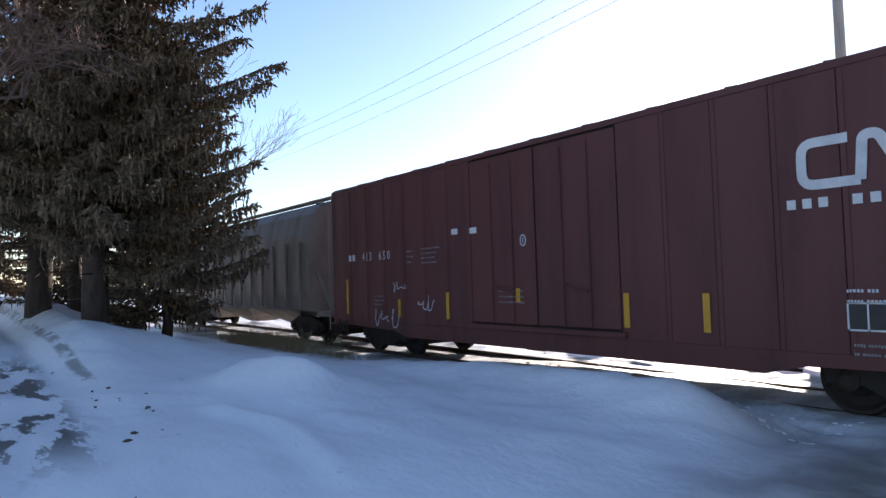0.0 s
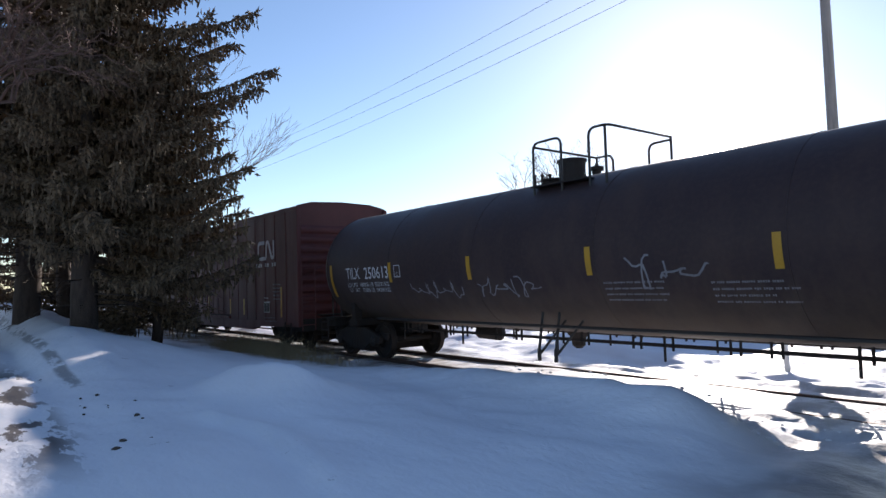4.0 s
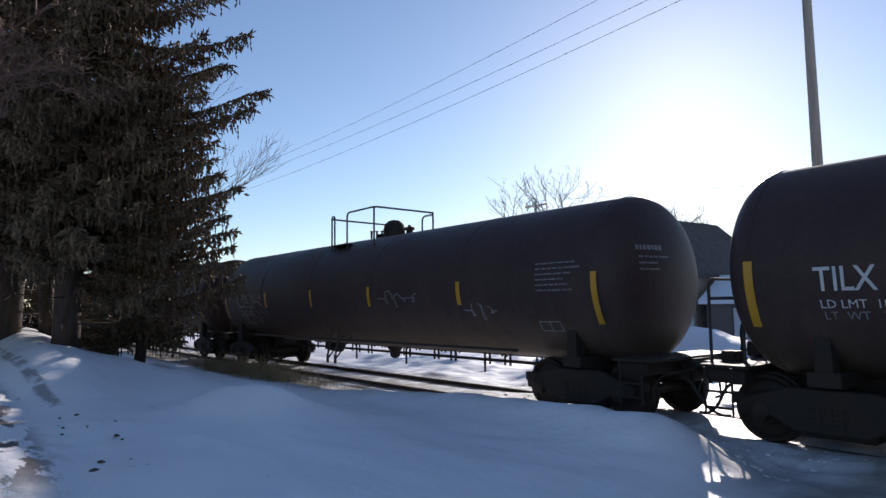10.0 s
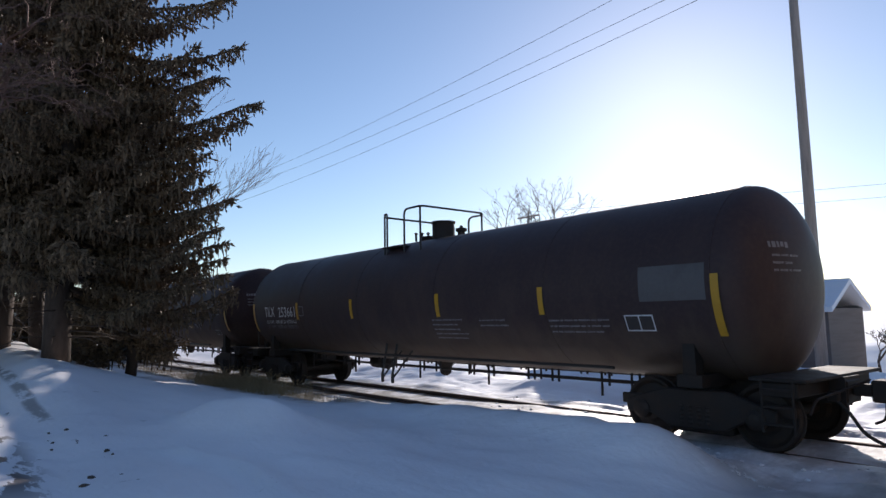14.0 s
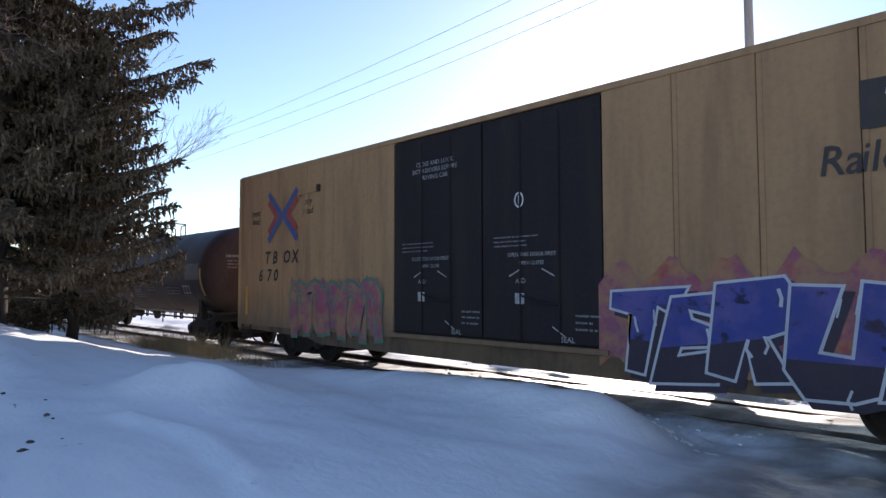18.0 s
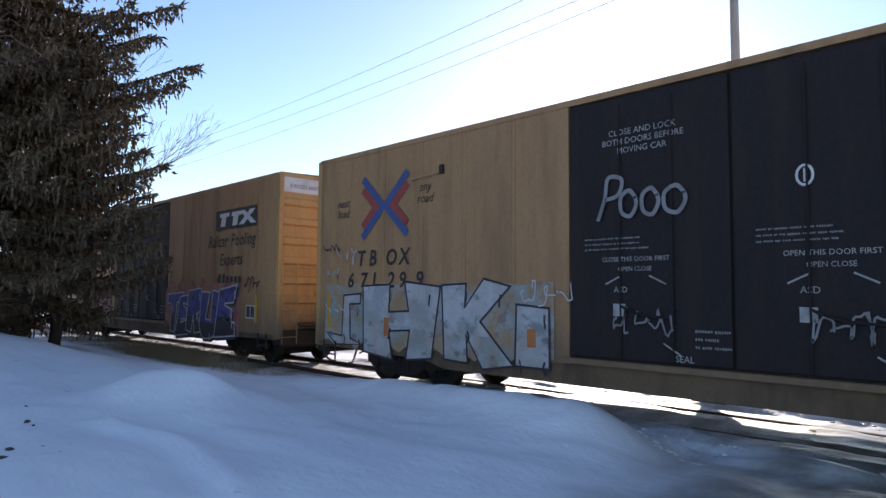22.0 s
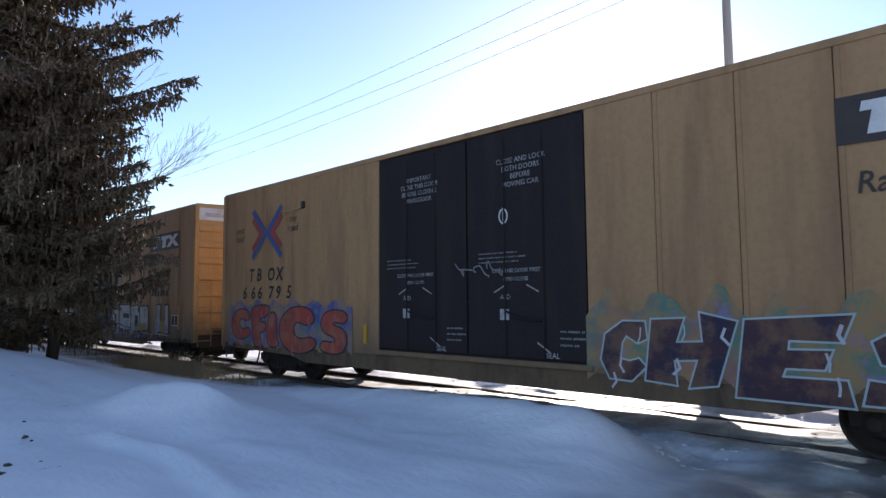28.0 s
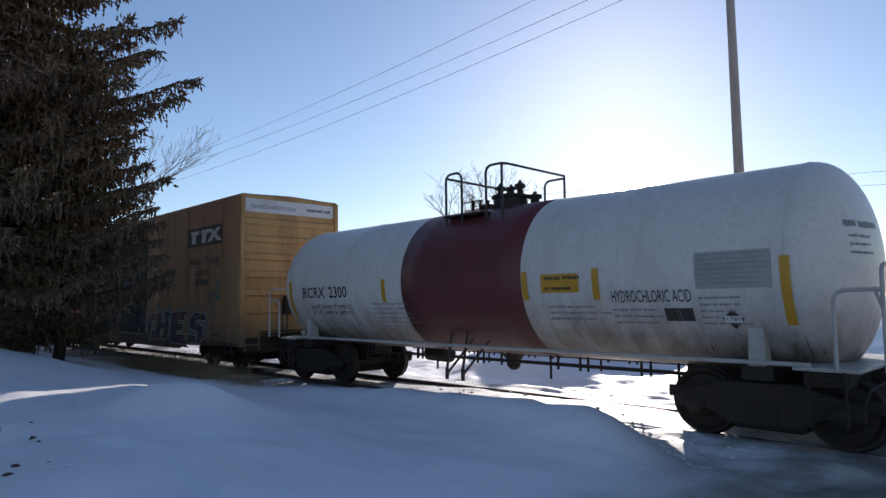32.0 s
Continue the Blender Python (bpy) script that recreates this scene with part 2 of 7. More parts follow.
def make_snow():
    """Snow with trodden dirt by the path and a dirty packed road over the crossing."""
    m, n, l, b = node_mat("packed_snow")
    nt = m.node_tree
    geo = n.new("ShaderNodeNewGeometry")
    sep = n.new("ShaderNodeSeparateXYZ")
    l.new(geo.outputs["Position"], sep.inputs[0])
    x, y = sep.outputs[0], sep.outputs[1]
    big, mid, fine = noise_tex(nt, 0.35, 5.0, 0.6), noise_tex(nt, 1.6, 4.0, 0.55, (1, 1, 1)), noise_tex(nt, 18.0, 4.0)
    streaks = noise_tex(nt, 1.1, 6.0, 0.65, (1.0, 0.45, 1))
    snow = mixed(nt, ramp(nt, big, 0.35, 0.7), (0.875, 0.865, 0.885), (0.80, 0.79, 0.82))
    # the road over the crossing
    wob = math_node(nt, "MULTIPLY_ADD", big, 1.6)
    wob.node.inputs[2].default_value = -0.8
    road = ramp(nt, math_node(nt, "ADD", x, wob), -4.2, -2.2)
    road = math_node(nt, "MULTIPLY", road, ramp(nt, x, 4.5, 3.4))
    patch = ramp(nt, streaks, 0.20, 0.46)
    road = math_node(nt, "MULTIPLY", road, patch)
    dirt = mixed(nt, ramp(nt, mid, 0.35, 0.7), (0.16, 0.13, 0.105), (0.50, 0.46, 0.415))
    c = mixed(nt, math_node(nt, "MULTIPLY", road, 0.92), snow, dirt)
    # bare earth patches on the path by the bank
    px = math_node(nt, "MULTIPLY", ramp(nt, x, -15.0, -12.0), ramp(nt, x, -5.6, -7.5))
    py = math_node(nt, "MULTIPLY", ramp(nt, y, -2.4, -1.2), ramp(nt, y, 1.25, 0.85))
    earth = math_node(nt, "MULTIPLY", math_node(nt, "MULTIPLY", px, py), ramp(nt, noise_tex(nt, 2.0, 6.0, 0.64, (0.5, 1.5, 1)), 0.50, 0.535))
    c = mixed(nt, math_node(nt, "MULTIPLY", earth, 0.9), c, (0.075, 0.055, 0.045))
    # debris along the edge of the path
    edge = math_node(nt, "MULTIPLY", ramp(nt, y, 1.40, 1.48), ramp(nt, y, 1.66, 1.58))
    edge = math_node(nt, "MULTIPLY", edge, ramp(nt, x, -10.2, -11.0))
    edge = math_node(nt, "MULTIPLY", edge, ramp(nt, noise_tex(nt, 2.4, 6.0, 0.7, (0.6, 1.4, 1)), 0.42, 0.52))
    c = mixed(nt, math_node(nt, "MULTIPLY", edge, 0.6), c, (0.09, 0.07, 0.055))
    # small scattered dirt
    specks = math_node(nt, "MULTIPLY", ramp(nt, noise_tex(nt, 3.4, 5.0, 0.6, (1.0, 0.8, 1)), 0.675, 0.71), ramp(nt, y, 3.4, 1.8))
    c = mixed(nt, math_node(nt, "MULTIPLY", specks, 0.75), c, (0.13, 0.10, 0.085))
    # cinders and dead grass beside the track, left of the crossing
    bed = math_node(nt, "MULTIPLY", ramp(nt, y, 6.6, 7.9), ramp(nt, y, 12.4, 11.4))
    bed = math_node(nt, "MULTIPLY", bed, ramp(nt, streaks, 0.40, 0.58))
    far = ramp(nt, x, -9.0, -14.0, 0.5, 0.9)
    c = mixed(nt, math_node(nt, "MULTIPLY", bed, far), c, (0.16, 0.125, 0.095))
    l.new(c, b.inputs["Base Color"])
    wet = math_node(nt, "MULTIPLY", road, 0.22)
    l.new(math_node(nt, "SUBTRACT", 0.58, wet), b.inputs["Roughness"])
    b.inputs["Specular IOR Level"].default_value = 0.5
    crust = math_node(nt, "ABSOLUTE", math_node(nt, "SUBTRACT", noise_tex(nt, 4.5, 6.0, 0.6, (1.0, 1.5, 1)), 0.5))
    h = math_node(nt, "ADD", mid, math_node(nt, "MULTIPLY", fine, 0.05))
    h = math_node(nt, "SUBTRACT", h, math_node(nt, "MULTIPLY", crust, 0.4))
    bump(nt, b, h, 0.4, 0.09)
    return m


SNOW = make_snow()
EARTH = surface("frozen_earth", (0.085, 0.062, 0.048), (0.04, 0.03, 0.024), 0.85, 0, 4, 30, 0.006, None, 0.6)
SNOW_CLEAN = surface("clean_snow", (0.84, 0.86, 0.90), (0.74, 0.77, 0.82), 0.75, 0, 0.8, 18, 0.01, None, 0.5)

# ---- mesh helpers ----
def part(name, bm, material, parent, label="", smooth=False, kind=""):
    """Links a bmesh as one mesh object under a thing or a part."""
    me = bpy.data.meshes.new(name)
    bm.to_mesh(me)
    bm.free()
    if smooth:
        for poly in me.polygons:
            poly.use_smooth = True
    me.materials.append(material)
    ob = new(name, me)
    ob.parent = parent
    if label or kind:
        tagged(ob, label=label, kind=kind)
    return ob


def thing(name, label, category, m=None, group="", kind=""):
    ob = new(name)
    ob.empty_display_size = 0.2
    if m is not None:
        ob.matrix_basis = m
    return tagged(ob, label, category, group, kind)


def box(bm, x0, x1, y0, y1, z0, z1):
    v = [bm.verts.new((x, y, z)) for x in (x0, x1) for y in (y0, y1) for z in (z0, z1)]
    for f in ((0, 1, 3, 2), (4, 6, 7, 5), (0, 4, 5, 1), (2, 3, 7, 6), (0, 2, 6, 4), (1, 5, 7, 3)):
        bm.faces.new([v[i] for i in f])
    return v


def boxes(*rows):
    bm = bmesh.new()
    for r in rows:
        box(bm, *r)
    return bm


def soft_box(x0, x1, y0, y1, z0, z1, r=0.01, seg=1):
    bm = boxes((x0, x1, y0, y1, z0, z1))
    bmesh.ops.bevel(bm, geom=bm.edges[:], offset=r, segments=seg, affect="EDGES")
    return bm


def tube(bm, pts, r, seg=6, r1=None, cap=True):
    """A pipe through the points, of radius r (to r1 at its end)."""
    pts = [Vector(p) for p in pts]
    r1 = r if r1 is None else r1
    rings, last = [], None
    for i, p in enumerate(pts):
        d = (pts[min(i + 1, len(pts) - 1)] - pts[max(i - 1, 0)])
        d = d.normalized() if d.length > 1e-9 else Vector((0, 0, 1))
        ref = last if last is not None else (Vector((0, 0, 1)) if abs(d.z) < 0.9 else Vector((1, 0, 0)))
        a = (ref - d * ref.dot(d))
        a = a.normalized() if a.length > 1e-6 else d.orthogonal().normalized()
        last = a
        b = d.cross(a)
        rad = r + (r1 - r) * i / max(1, len(pts) - 1)
        rings.append([bm.verts.new(p + (a * math.cos(k * math.tau / seg) + b * math.sin(k * math.tau / seg)) * rad) for k in range(seg)])
    for q0, q1 in zip(rings, rings[1:]):
        for k in range(seg):
            bm.faces.new((q0[k], q0[(k + 1) % seg], q1[(k + 1) % seg], q1[k]))
    if cap and seg > 2:
        bm.faces.new(rings[0][::-1])
        bm.faces.new(rings[-1])
    return bm


def tubes(lines, r, seg=6):
    bm = bmesh.new()
    for pts in lines:
        tube(bm, pts, r, seg)
    return bm


def lathe(bm, profile, seg=32, axis="x", centre=(0, 0, 0)):
    """Turns (along, radius) pairs about an axis."""
    rings = []
    c = Vector(centre)
    for a, r in profile:
        ring = []
        for k in range(seg):
            u, w = r * math.cos(k * math.tau / seg), r * math.sin(k * math.tau / seg)
            ring.append(bm.verts.new(c + (Vector((a, u, w)) if axis == "x" else Vector((u, a, w)) if axis == "y" else Vector((u, w, a)))))
        rings.append(ring)
    for q0, q1 in zip(rings, rings[1:]):
        for k in range(seg):
            bm.faces.new((q0[k], q0[(k + 1) % seg], q1[(k + 1) % seg], q1[k]))
    bm.faces.new(rings[0][::-1])
    bm.faces.new(rings[-1])
    bmesh.ops.recalc_face_normals(bm, faces=bm.faces[:])
    return bm


def prism(bm, outline, y0, y1):
    """An outline in x and z, drawn out from y0 to y1."""
    a = [bm.verts.new((x, y0, z)) for x, z in outline]
    b = [bm.verts.new((x, y1, z)) for x, z in outline]
    n = len(outline)
    fs = [bm.faces.new(a), bm.faces.new(b[::-1])]
    for k in range(n):
        fs.append(bm.faces.new((a[k], b[k], b[(k + 1) % n], a[(k + 1) % n])))
    bmesh.ops.recalc_face_normals(bm, faces=fs)
    return bm


def bent(pts, n=5):
    """Rounds the corners of a line of points."""
    pts = [Vector(p) for p in pts]
    out = [pts[0]]
    for a, b, c in zip(pts, pts[1:], pts[2:]):
        r = min(0.16, (b - a).length * 0.45, (c - b).length * 0.45)
        p, q = b + (a - b).normalized() * r, b + (c - b).normalized() * r
        for i in range(n + 1):
            t = i / n
            out.append(p * (1 - t) ** 2 + b * 2 * t * (1 - t) + q * t * t)
    out.append(pts[-1])
    return out

# ---- ground ----
TRACK_Y = 10.09


def step(a, b, v):
    t = np.clip((v - a) / (b - a), 0, 1)
    return t * t * (3 - 2 * t)


def ground_height(x, y):
    """Height of the snow over the rail head: bank, mound, plough ridge, road and track bed."""
    near = 1 - step(5.6, 8.3, y)
    z = 0.24 * near - 0.10 * (1 - near)
    z = z - 0.22 * step(-6.0, -2.5, x) * near
    # bank under the spruces, falling towards the track
    fall = np.interp(y, [-6, 0, 1.15, 1.35, 2.15, 2.7, 3.6, 4.6, 5.5, 7.0, 8.2], [0.6, 0.26, 0.24, 0.40, 0.80, 0.82, 0.62, 0.28, 0.06, -0.05, 0.0])
    z = z + fall * step(7.6, 16.5, -x)
    z = z + 0.42 * step(17, 27, -x) * step(1.2, 2.0, y) * (1 - step(2.6, 4.2, y))
    # the path along the foot of the bank
    z = z + 0.25 * step(-4.2, -6.6, x) * (1 - step(1.6, 3.1, y))
    # packed snow up to the rail heads at the crossing, with grooves for the wheel flanges
    packed = step(-13.0, -9.0, x) * step(7.9, 8.6, y) * (1 - step(11.6, 12.4, y))
    groove = np.exp(-((np.abs(y - TRACK_Y) - 0.66) / 0.05) ** 2)
    z = z + packed * (0.094 - 0.060 * groove)
    # low mound, and the ridge left by the plough beside the rail
    a, b = (x + 9.25) * 0.9 + (y - 3.85) * 0.44, (y - 3.85) * 0.9 - (x + 9.25) * 0.44
    z = z + 0.40 * np.exp(-np.abs(a / 1.05) ** 3.5 - np.abs(b / 0.62) ** 1.15)
    z = z + 0.16 * np.exp(-((x + 8.6) / 2.4) ** 2 - ((y - 4.0) / 1.3) ** 2)
    # the curved lip of the plough's last pass
    lip = 2.74 - 0.16 * ((x + 6.2) / 1.3) ** 2
    z = z + 0.13 * np.exp(-np.abs((y - lip) / np.where(y > lip, 0.5, 0.08)) ** 1.3) * step(-8.6, -7.8, x) * step(-4.6, -5.5, x)
    end = step(-3.6, -5.0, x)
    ridge_top = np.interp(-x, [4, 6, 9, 11, 14, 20], [0.54, 0.52, 0.42, 0.26, 0.05, 0.0])
    z = z + ridge_top * end * np.exp(-((y - 7.35) / 0.75) ** 2)
    # far side: heaps of ploughed snow
    far = step(12.0, 13.5, y) * (1 - step(60, 200, np.hypot(x, y)))
    z = z - 0.10 * far
    z = z + 0.55 * np.exp(-((x + 2.5) / 3.4) ** 2 - ((y - 17.5) / 1.5) ** 2) * 1.0
    z = z + 1.35 * np.exp(-((x + 12.2) / 2.6) ** 2 - ((y - 20.5) / 1.6) ** 2)
    z = z + 0.75 * np.exp(-((x + 19) / 4.0) ** 2 - ((y - 24) / 2.2) ** 2)
    z = z + 0.30 * np.exp(-((x + 12) / 2.5) ** 2 - ((y - 14.6) / 0.7) ** 2)
    z = z + 0.22 * np.exp(-((x + 30) / 12) ** 2 - ((y - 15) / 1.2) ** 2)
    # the land falls away beyond the road
    z = z - 2.7 * step(24, 44, y) * step(-16, -9, x) * (1 - step(150, 600, y))
    return z


def make_ground():
    xs = np.concatenate([[-2500, -1200, -600, -350, -220, -150], np.arange(-110, -46, 4.0), np.arange(-46, -23, 0.7), np.arange(-23, 6, 0.11), np.arange(6, 30, 1.2), [40, 70, 120, 220, 500, 1200, 2500]])
    ys = np.concatenate([[-2500, -1000, -400, -150, -70, -40, -24, -15], np.arange(-10, -3, 0.7), np.arange(-3, 19, 0.11), np.arange(19, 40, 0.8), np.arange(40, 100, 5.0), [110, 160, 260, 500, 1000, 2500]])
    gx, gy = np.meshgrid(xs, ys)
    z = ground_height(gx, gy)
    r = np.hypot(gx, gy)
    rough = (1 - step(60, 160, r)) * np.where((gy > 8.6) & (gy < 11.6), 0.3, 1.0)
    bumps = np.array([[noise.fractal(Vector((a * 0.55, b * 0.55, 3.0)), 1.0, 2.1, 4) for a, b in zip(ra, rb)] for ra, rb in zip(gx.tolist(), gy.tolist())])
    far = np.where(gy > 11.8, 1.5, 0.55)
    z = z + bumps * 0.10 * rough * far
    small = np.array([[noise.fractal(Vector((a * 2.2, b * 1.7, 5.0)), 1.0, 2.1, 3) for a, b in zip(ra, rb)] for ra, rb in zip(gx.tolist(), gy.tolist())])
    z = z + small * 0.016 * rough
    ruts = np.array([[noise.noise(Vector((a * 3.0, b * 1.1, 9.0))) for a, b in zip(ra, rb)] for ra, rb in zip(gx.tolist(), gy.tolist())])
    z = z + ruts * 0.030 * rough * step(-4.6, -3.2, gx) * (gx < 6)
    # wheel tracks along the path, and the broken crust
    tracks = np.array([[noise.noise(Vector((a * 0.3, b * 5.0, 21.0))) for a, b in zip(ra, rb)] for ra, rb in zip(gx.tolist(), gy.tolist())])
    z = z + tracks * 0.035 * rough * step(-4.5, -6.5, gx) * (1 - step(0.9, 1.5, gy))
    crust = np.array([[noise.hetero_terrain(Vector((a * 1.3, b * 1.6, 30.0)), 0.9, 2.3, 4, 0.4) for a, b in zip(ra, rb)] for ra, rb in zip(gx.tolist(), gy.tolist())])
    z = z + np.clip(crust - 0.5, -0.4, 0.6) * 0.035 * rough * (1 - 0.7 * step(8.4, 8.8, gy) * (1 - step(11.4, 11.8, gy)))
    # long low windrows left by the plough along the rails
    rows = np.array([[noise.fractal(Vector((a * 0.55, b * 2.3, 14.0)), 1.0, 2.2, 3) for a, b in zip(ra, rb)] for ra, rb in zip(gx.tolist(), gy.tolist())])
    beside = step(7.9, 8.5, gy) * (1 - step(13.6, 14.6, gy)) * step(-13, -9.5, gx) * (1 - step(6, 9, gx))
    between = np.where((gy > 9.45) & (gy < 10.73), 0.05, np.where((gy > 8.9) & (gy < 11.25), 0.022, 0.12))
    chop = np.array([[noise.ridged_multi_fractal(Vector((a * 0.7, b * 3.4, 40.0)), 0.8, 2.2, 4, 0.9, 2.0) for a, b in zip(ra, rb)] for ra, rb in zip(gx.tolist(), gy.tolist())])
    z = z + (np.clip(rows, -0.5, 0.9) + 0.28 * np.clip(chop - 1.0, -0.8, 1.0)) * between * beside
    n, w = gx.size, len(xs)
    verts = np.stack([gx.ravel(), gy.ravel(), z.ravel()], 1).tolist()
    i = np.arange(n).reshape(gx.shape)
    faces = np.stack([i[:-1, :-1].ravel(), i[:-1, 1:].ravel(), i[1:, 1:].ravel(), i[1:, :-1].ravel()], 1).tolist()
    me = bpy.data.meshes.new("ground")
    me.from_pydata(verts, [], faces)
    me.polygons.foreach_set("use_smooth", [True] * len(faces))
    me.materials.append(SNOW)
    tagged(new("ground", me), "snow covered ground with a dirty packed road", "ground", kind="structure")


make_ground()


def make_clods():
    """Broken lumps of frozen snow thrown up beside the rails and the road."""
    rnd = random.Random(17)
    verts, faces = [], []
    for _ in range(420):
        x = -1.0 - 11 * rnd.random() ** 1.2
        y = rnd.choice((rnd.gauss(8.95, 0.10), rnd.gauss(8.6, 0.2), rnd.gauss(10.1, 0.3), rnd.gauss(11.5, 0.25), rnd.gauss(12.6, 0.5)))
        if rnd.random() < 0.25:
            x = rnd.uniform(-5.7, -3.4)
            y = 8.45 - (x + 5.7) * 0.42 + rnd.gauss(0, 0.08)
        if abs(abs(y - TRACK_Y) - 0.753) < 0.16:
            continue
        r = rnd.uniform(0.010, 0.034) * rnd.uniform(0.5, 1.2)
        r = min(r, 0.05) if 8.6 < y < 11.6 else r
        zc = float(ground_height(np.array([x]), np.array([y]))[0])
        base, turn = len(verts), rnd.uniform(0, 6)
        for ring, (rr, zz) in enumerate(((1.0, -0.5), (0.95, 0.15), (0.5, 0.6))):
            for k in range(6):
                a = turn + k * math.tau / 6
                q = rr * r * rnd.uniform(0.75, 1.3)
                verts.append((x + q * 1.6 * math.cos(a), y + q * math.sin(a), zc + zz * r * rnd.uniform(0.8, 1.2)))
        for ring in range(2):
            for k in range(6):
                a, b = base + ring * 6 + k, base + ring * 6 + (k + 1) % 6
                faces.append((a, b, b + 6, a + 6))
        faces.append(tuple(base + 12 + k for k in range(6)))
    me = bpy.data.meshes.new("snow_clods")
    me.from_pydata(verts, [], faces)
    me.materials.append(SNOW)
    tagged(new("snow_clods", me), "broken lumps of frozen snow beside the rails", "snow", kind="stuff")


make_clods()


def make_earth_clods():
    """Dark frozen earth thrown on to the snow beside the path."""
    rnd = random.Random(23)
    verts, faces = [], []
    for cx, cy, count, spread in ((-9.4, 1.5, 8, 0.3), (-6.9, 1.5, 8, 0.3), (-5.5, 1.05, 7, 0.2), (-8.4, 1.9, 3, 0.3)):
        for _ in range(count):
            x, y, r = rnd.gauss(cx, spread), rnd.gauss(cy, spread * 0.5), rnd.uniform(0.008, 0.034) * rnd.uniform(0.4, 1.1)
            zc = float(ground_height(np.array([x]), np.array([y]))[0])
            base, turn = len(verts), rnd.uniform(0, 6)
            for rr, zz in ((1.3, -0.8), (1.15, 0.1), (0.6, 0.5)):
                for k in range(7):
                    a = turn + k * math.tau / 7
                    q = rr * r * rnd.uniform(0.7, 1.35)
                    verts.append((x + q * 1.3 * math.cos(a), y + q * math.sin(a), zc + zz * r * rnd.uniform(0.8, 1.2)))
            for ring in range(2):
                for k in range(7):
                    a, b = base + ring * 7 + k, base + ring * 7 + (k + 1) % 7
                    faces.append((a, b, b + 7, a + 7))
            faces.append(tuple(base + 14 + k for k in range(7)))
    me = bpy.data.meshes.new("earth_clods")
    me.from_pydata(verts, [], faces)
    me.materials.append(EARTH)
    tagged(new("earth_clods", me), "dark frozen earth lumps on the snow", "earth", kind="stuff")


make_earth_clods()


def make_track():
    t = thing("railway_track", "single railway track half buried in packed snow", "track", kind="structure")
    prof = [(-0.07, -0.17), (0.07, -0.17), (0.07, -0.155), (0.012, -0.13), (0.012, -0.045), (0.036, -0.035), (0.036, -0.004), (0.028, 0.0), (-0.028, 0.0), (-0.036, -0.004), (-0.036, -0.035), (-0.012, -0.045), (-0.012, -0.13), (-0.07, -0.155)]
    for s in (-1, 1):
        bm = bmesh.new()
        a = [bm.verts.new((-260, TRACK_Y + s * 0.753 + y, z)) for y, z in prof]
        b = [bm.verts.new((160, TRACK_Y + s * 0.753 + y, z)) for y, z in prof]
        for k in range(len(prof)):
            bm.faces.new((a[k], a[(k + 1) % len(prof)], b[(k + 1) % len(prof)], b[k]))
        bmesh.ops.recalc_face_normals(bm, faces=bm.faces[:])
        part("rail", bm, RAIL_STEEL, t, "steel rail with a worn head")
    bm = soft_box(-0.115, 0.115, -1.3, 1.3, -0.34, -0.135, 0.012)
    first = part("sleeper", bm, TIE_WOOD, t)
    me = first.data
    rnd = random.Random(4)
    for k in range(110):
        ob = first if k == 0 else new("sleeper", me)
        ob.parent = t
        ob.matrix_basis = pose(-4.6 - k * 0.54, TRACK_Y + rnd.uniform(-0.05, 0.05), rnd.uniform(-0.10, -0.045), 0, 0, rnd.uniform(-1.5, 1.5))


make_track()

# ---- the train ----
CARS, WHEELS = [], []


def text_shape(body, size, bold=0.0):
    """Vertices and faces of a line of lettering, centred, from the built-in font."""
    cu = bpy.data.curves.new("lettering", "FONT")
    cu.offset = bold * size
    cu.body, cu.size, cu.align_x, cu.align_y, cu.resolution_u = body, size, "CENTER", "CENTER", 2
    ob = bpy.data.objects.new("lettering", cu)
    me = bpy.data.meshes.new_from_object(ob)
    out = [(v.co.x, v.co.y) for v in me.vertices], [tuple(p.vertices) for p in me.polygons]
    bpy.data.objects.remove(ob)
    bpy.data.curves.remove(cu)
    bpy.data.meshes.remove(me)
    return out


def flat_map(half, lift=0.012):
    """Puts drawing coordinates onto the camera-side wall of a box car."""
    return lambda u, v: (u, -half - lift, v)


def round_map(radius, zc, lift=0.012):
    """Wraps drawing coordinates onto the camera-side flank of a tank; v is the height on the flank."""
    def put(u, v):
        a = (v - zc) / radius
        return (u, -(radius + lift) * math.cos(a), zc + (radius + lift) * math.sin(a))
    return put


def head_map(tip, radius, zc, lift=0.012):
    """Puts drawing coordinates onto the rounded rear head of a tank."""
    def put(u, v):
        c = (math.hypot(u, v - zc) / radius) ** (1 / 0.94)
        return (tip - 0.68 + 0.68 * math.sqrt(max(0.0, 1 - c * c)) ** 0.94 + lift, u, v)
    return put


def smooth_line(pts, n=8):
    """A flowing curve through the points."""
    pts = [Vector((*p, 0)) for p in pts]
    full = [pts[0]] + pts + [pts[-1]]
    out = []
    for a, b, c, d in zip(full, full[1:], full[2:], full[3:]):
        for k in range(n):
            t = k / n
            q = 0.5 * (2 * b + (c - a) * t + (2 * a - 5 * b + 4 * c - d) * t * t + (3 * b - a - 3 * c + d) * t ** 3)
            out.append((q.x, q.y))
    return out + [(pts[-1].x, pts[-1].y)]


def end_map(x, lift=0.012):
    """Puts drawing coordinates onto the rear end wall of a car."""
    return lambda u, v: (x + lift, u, v)


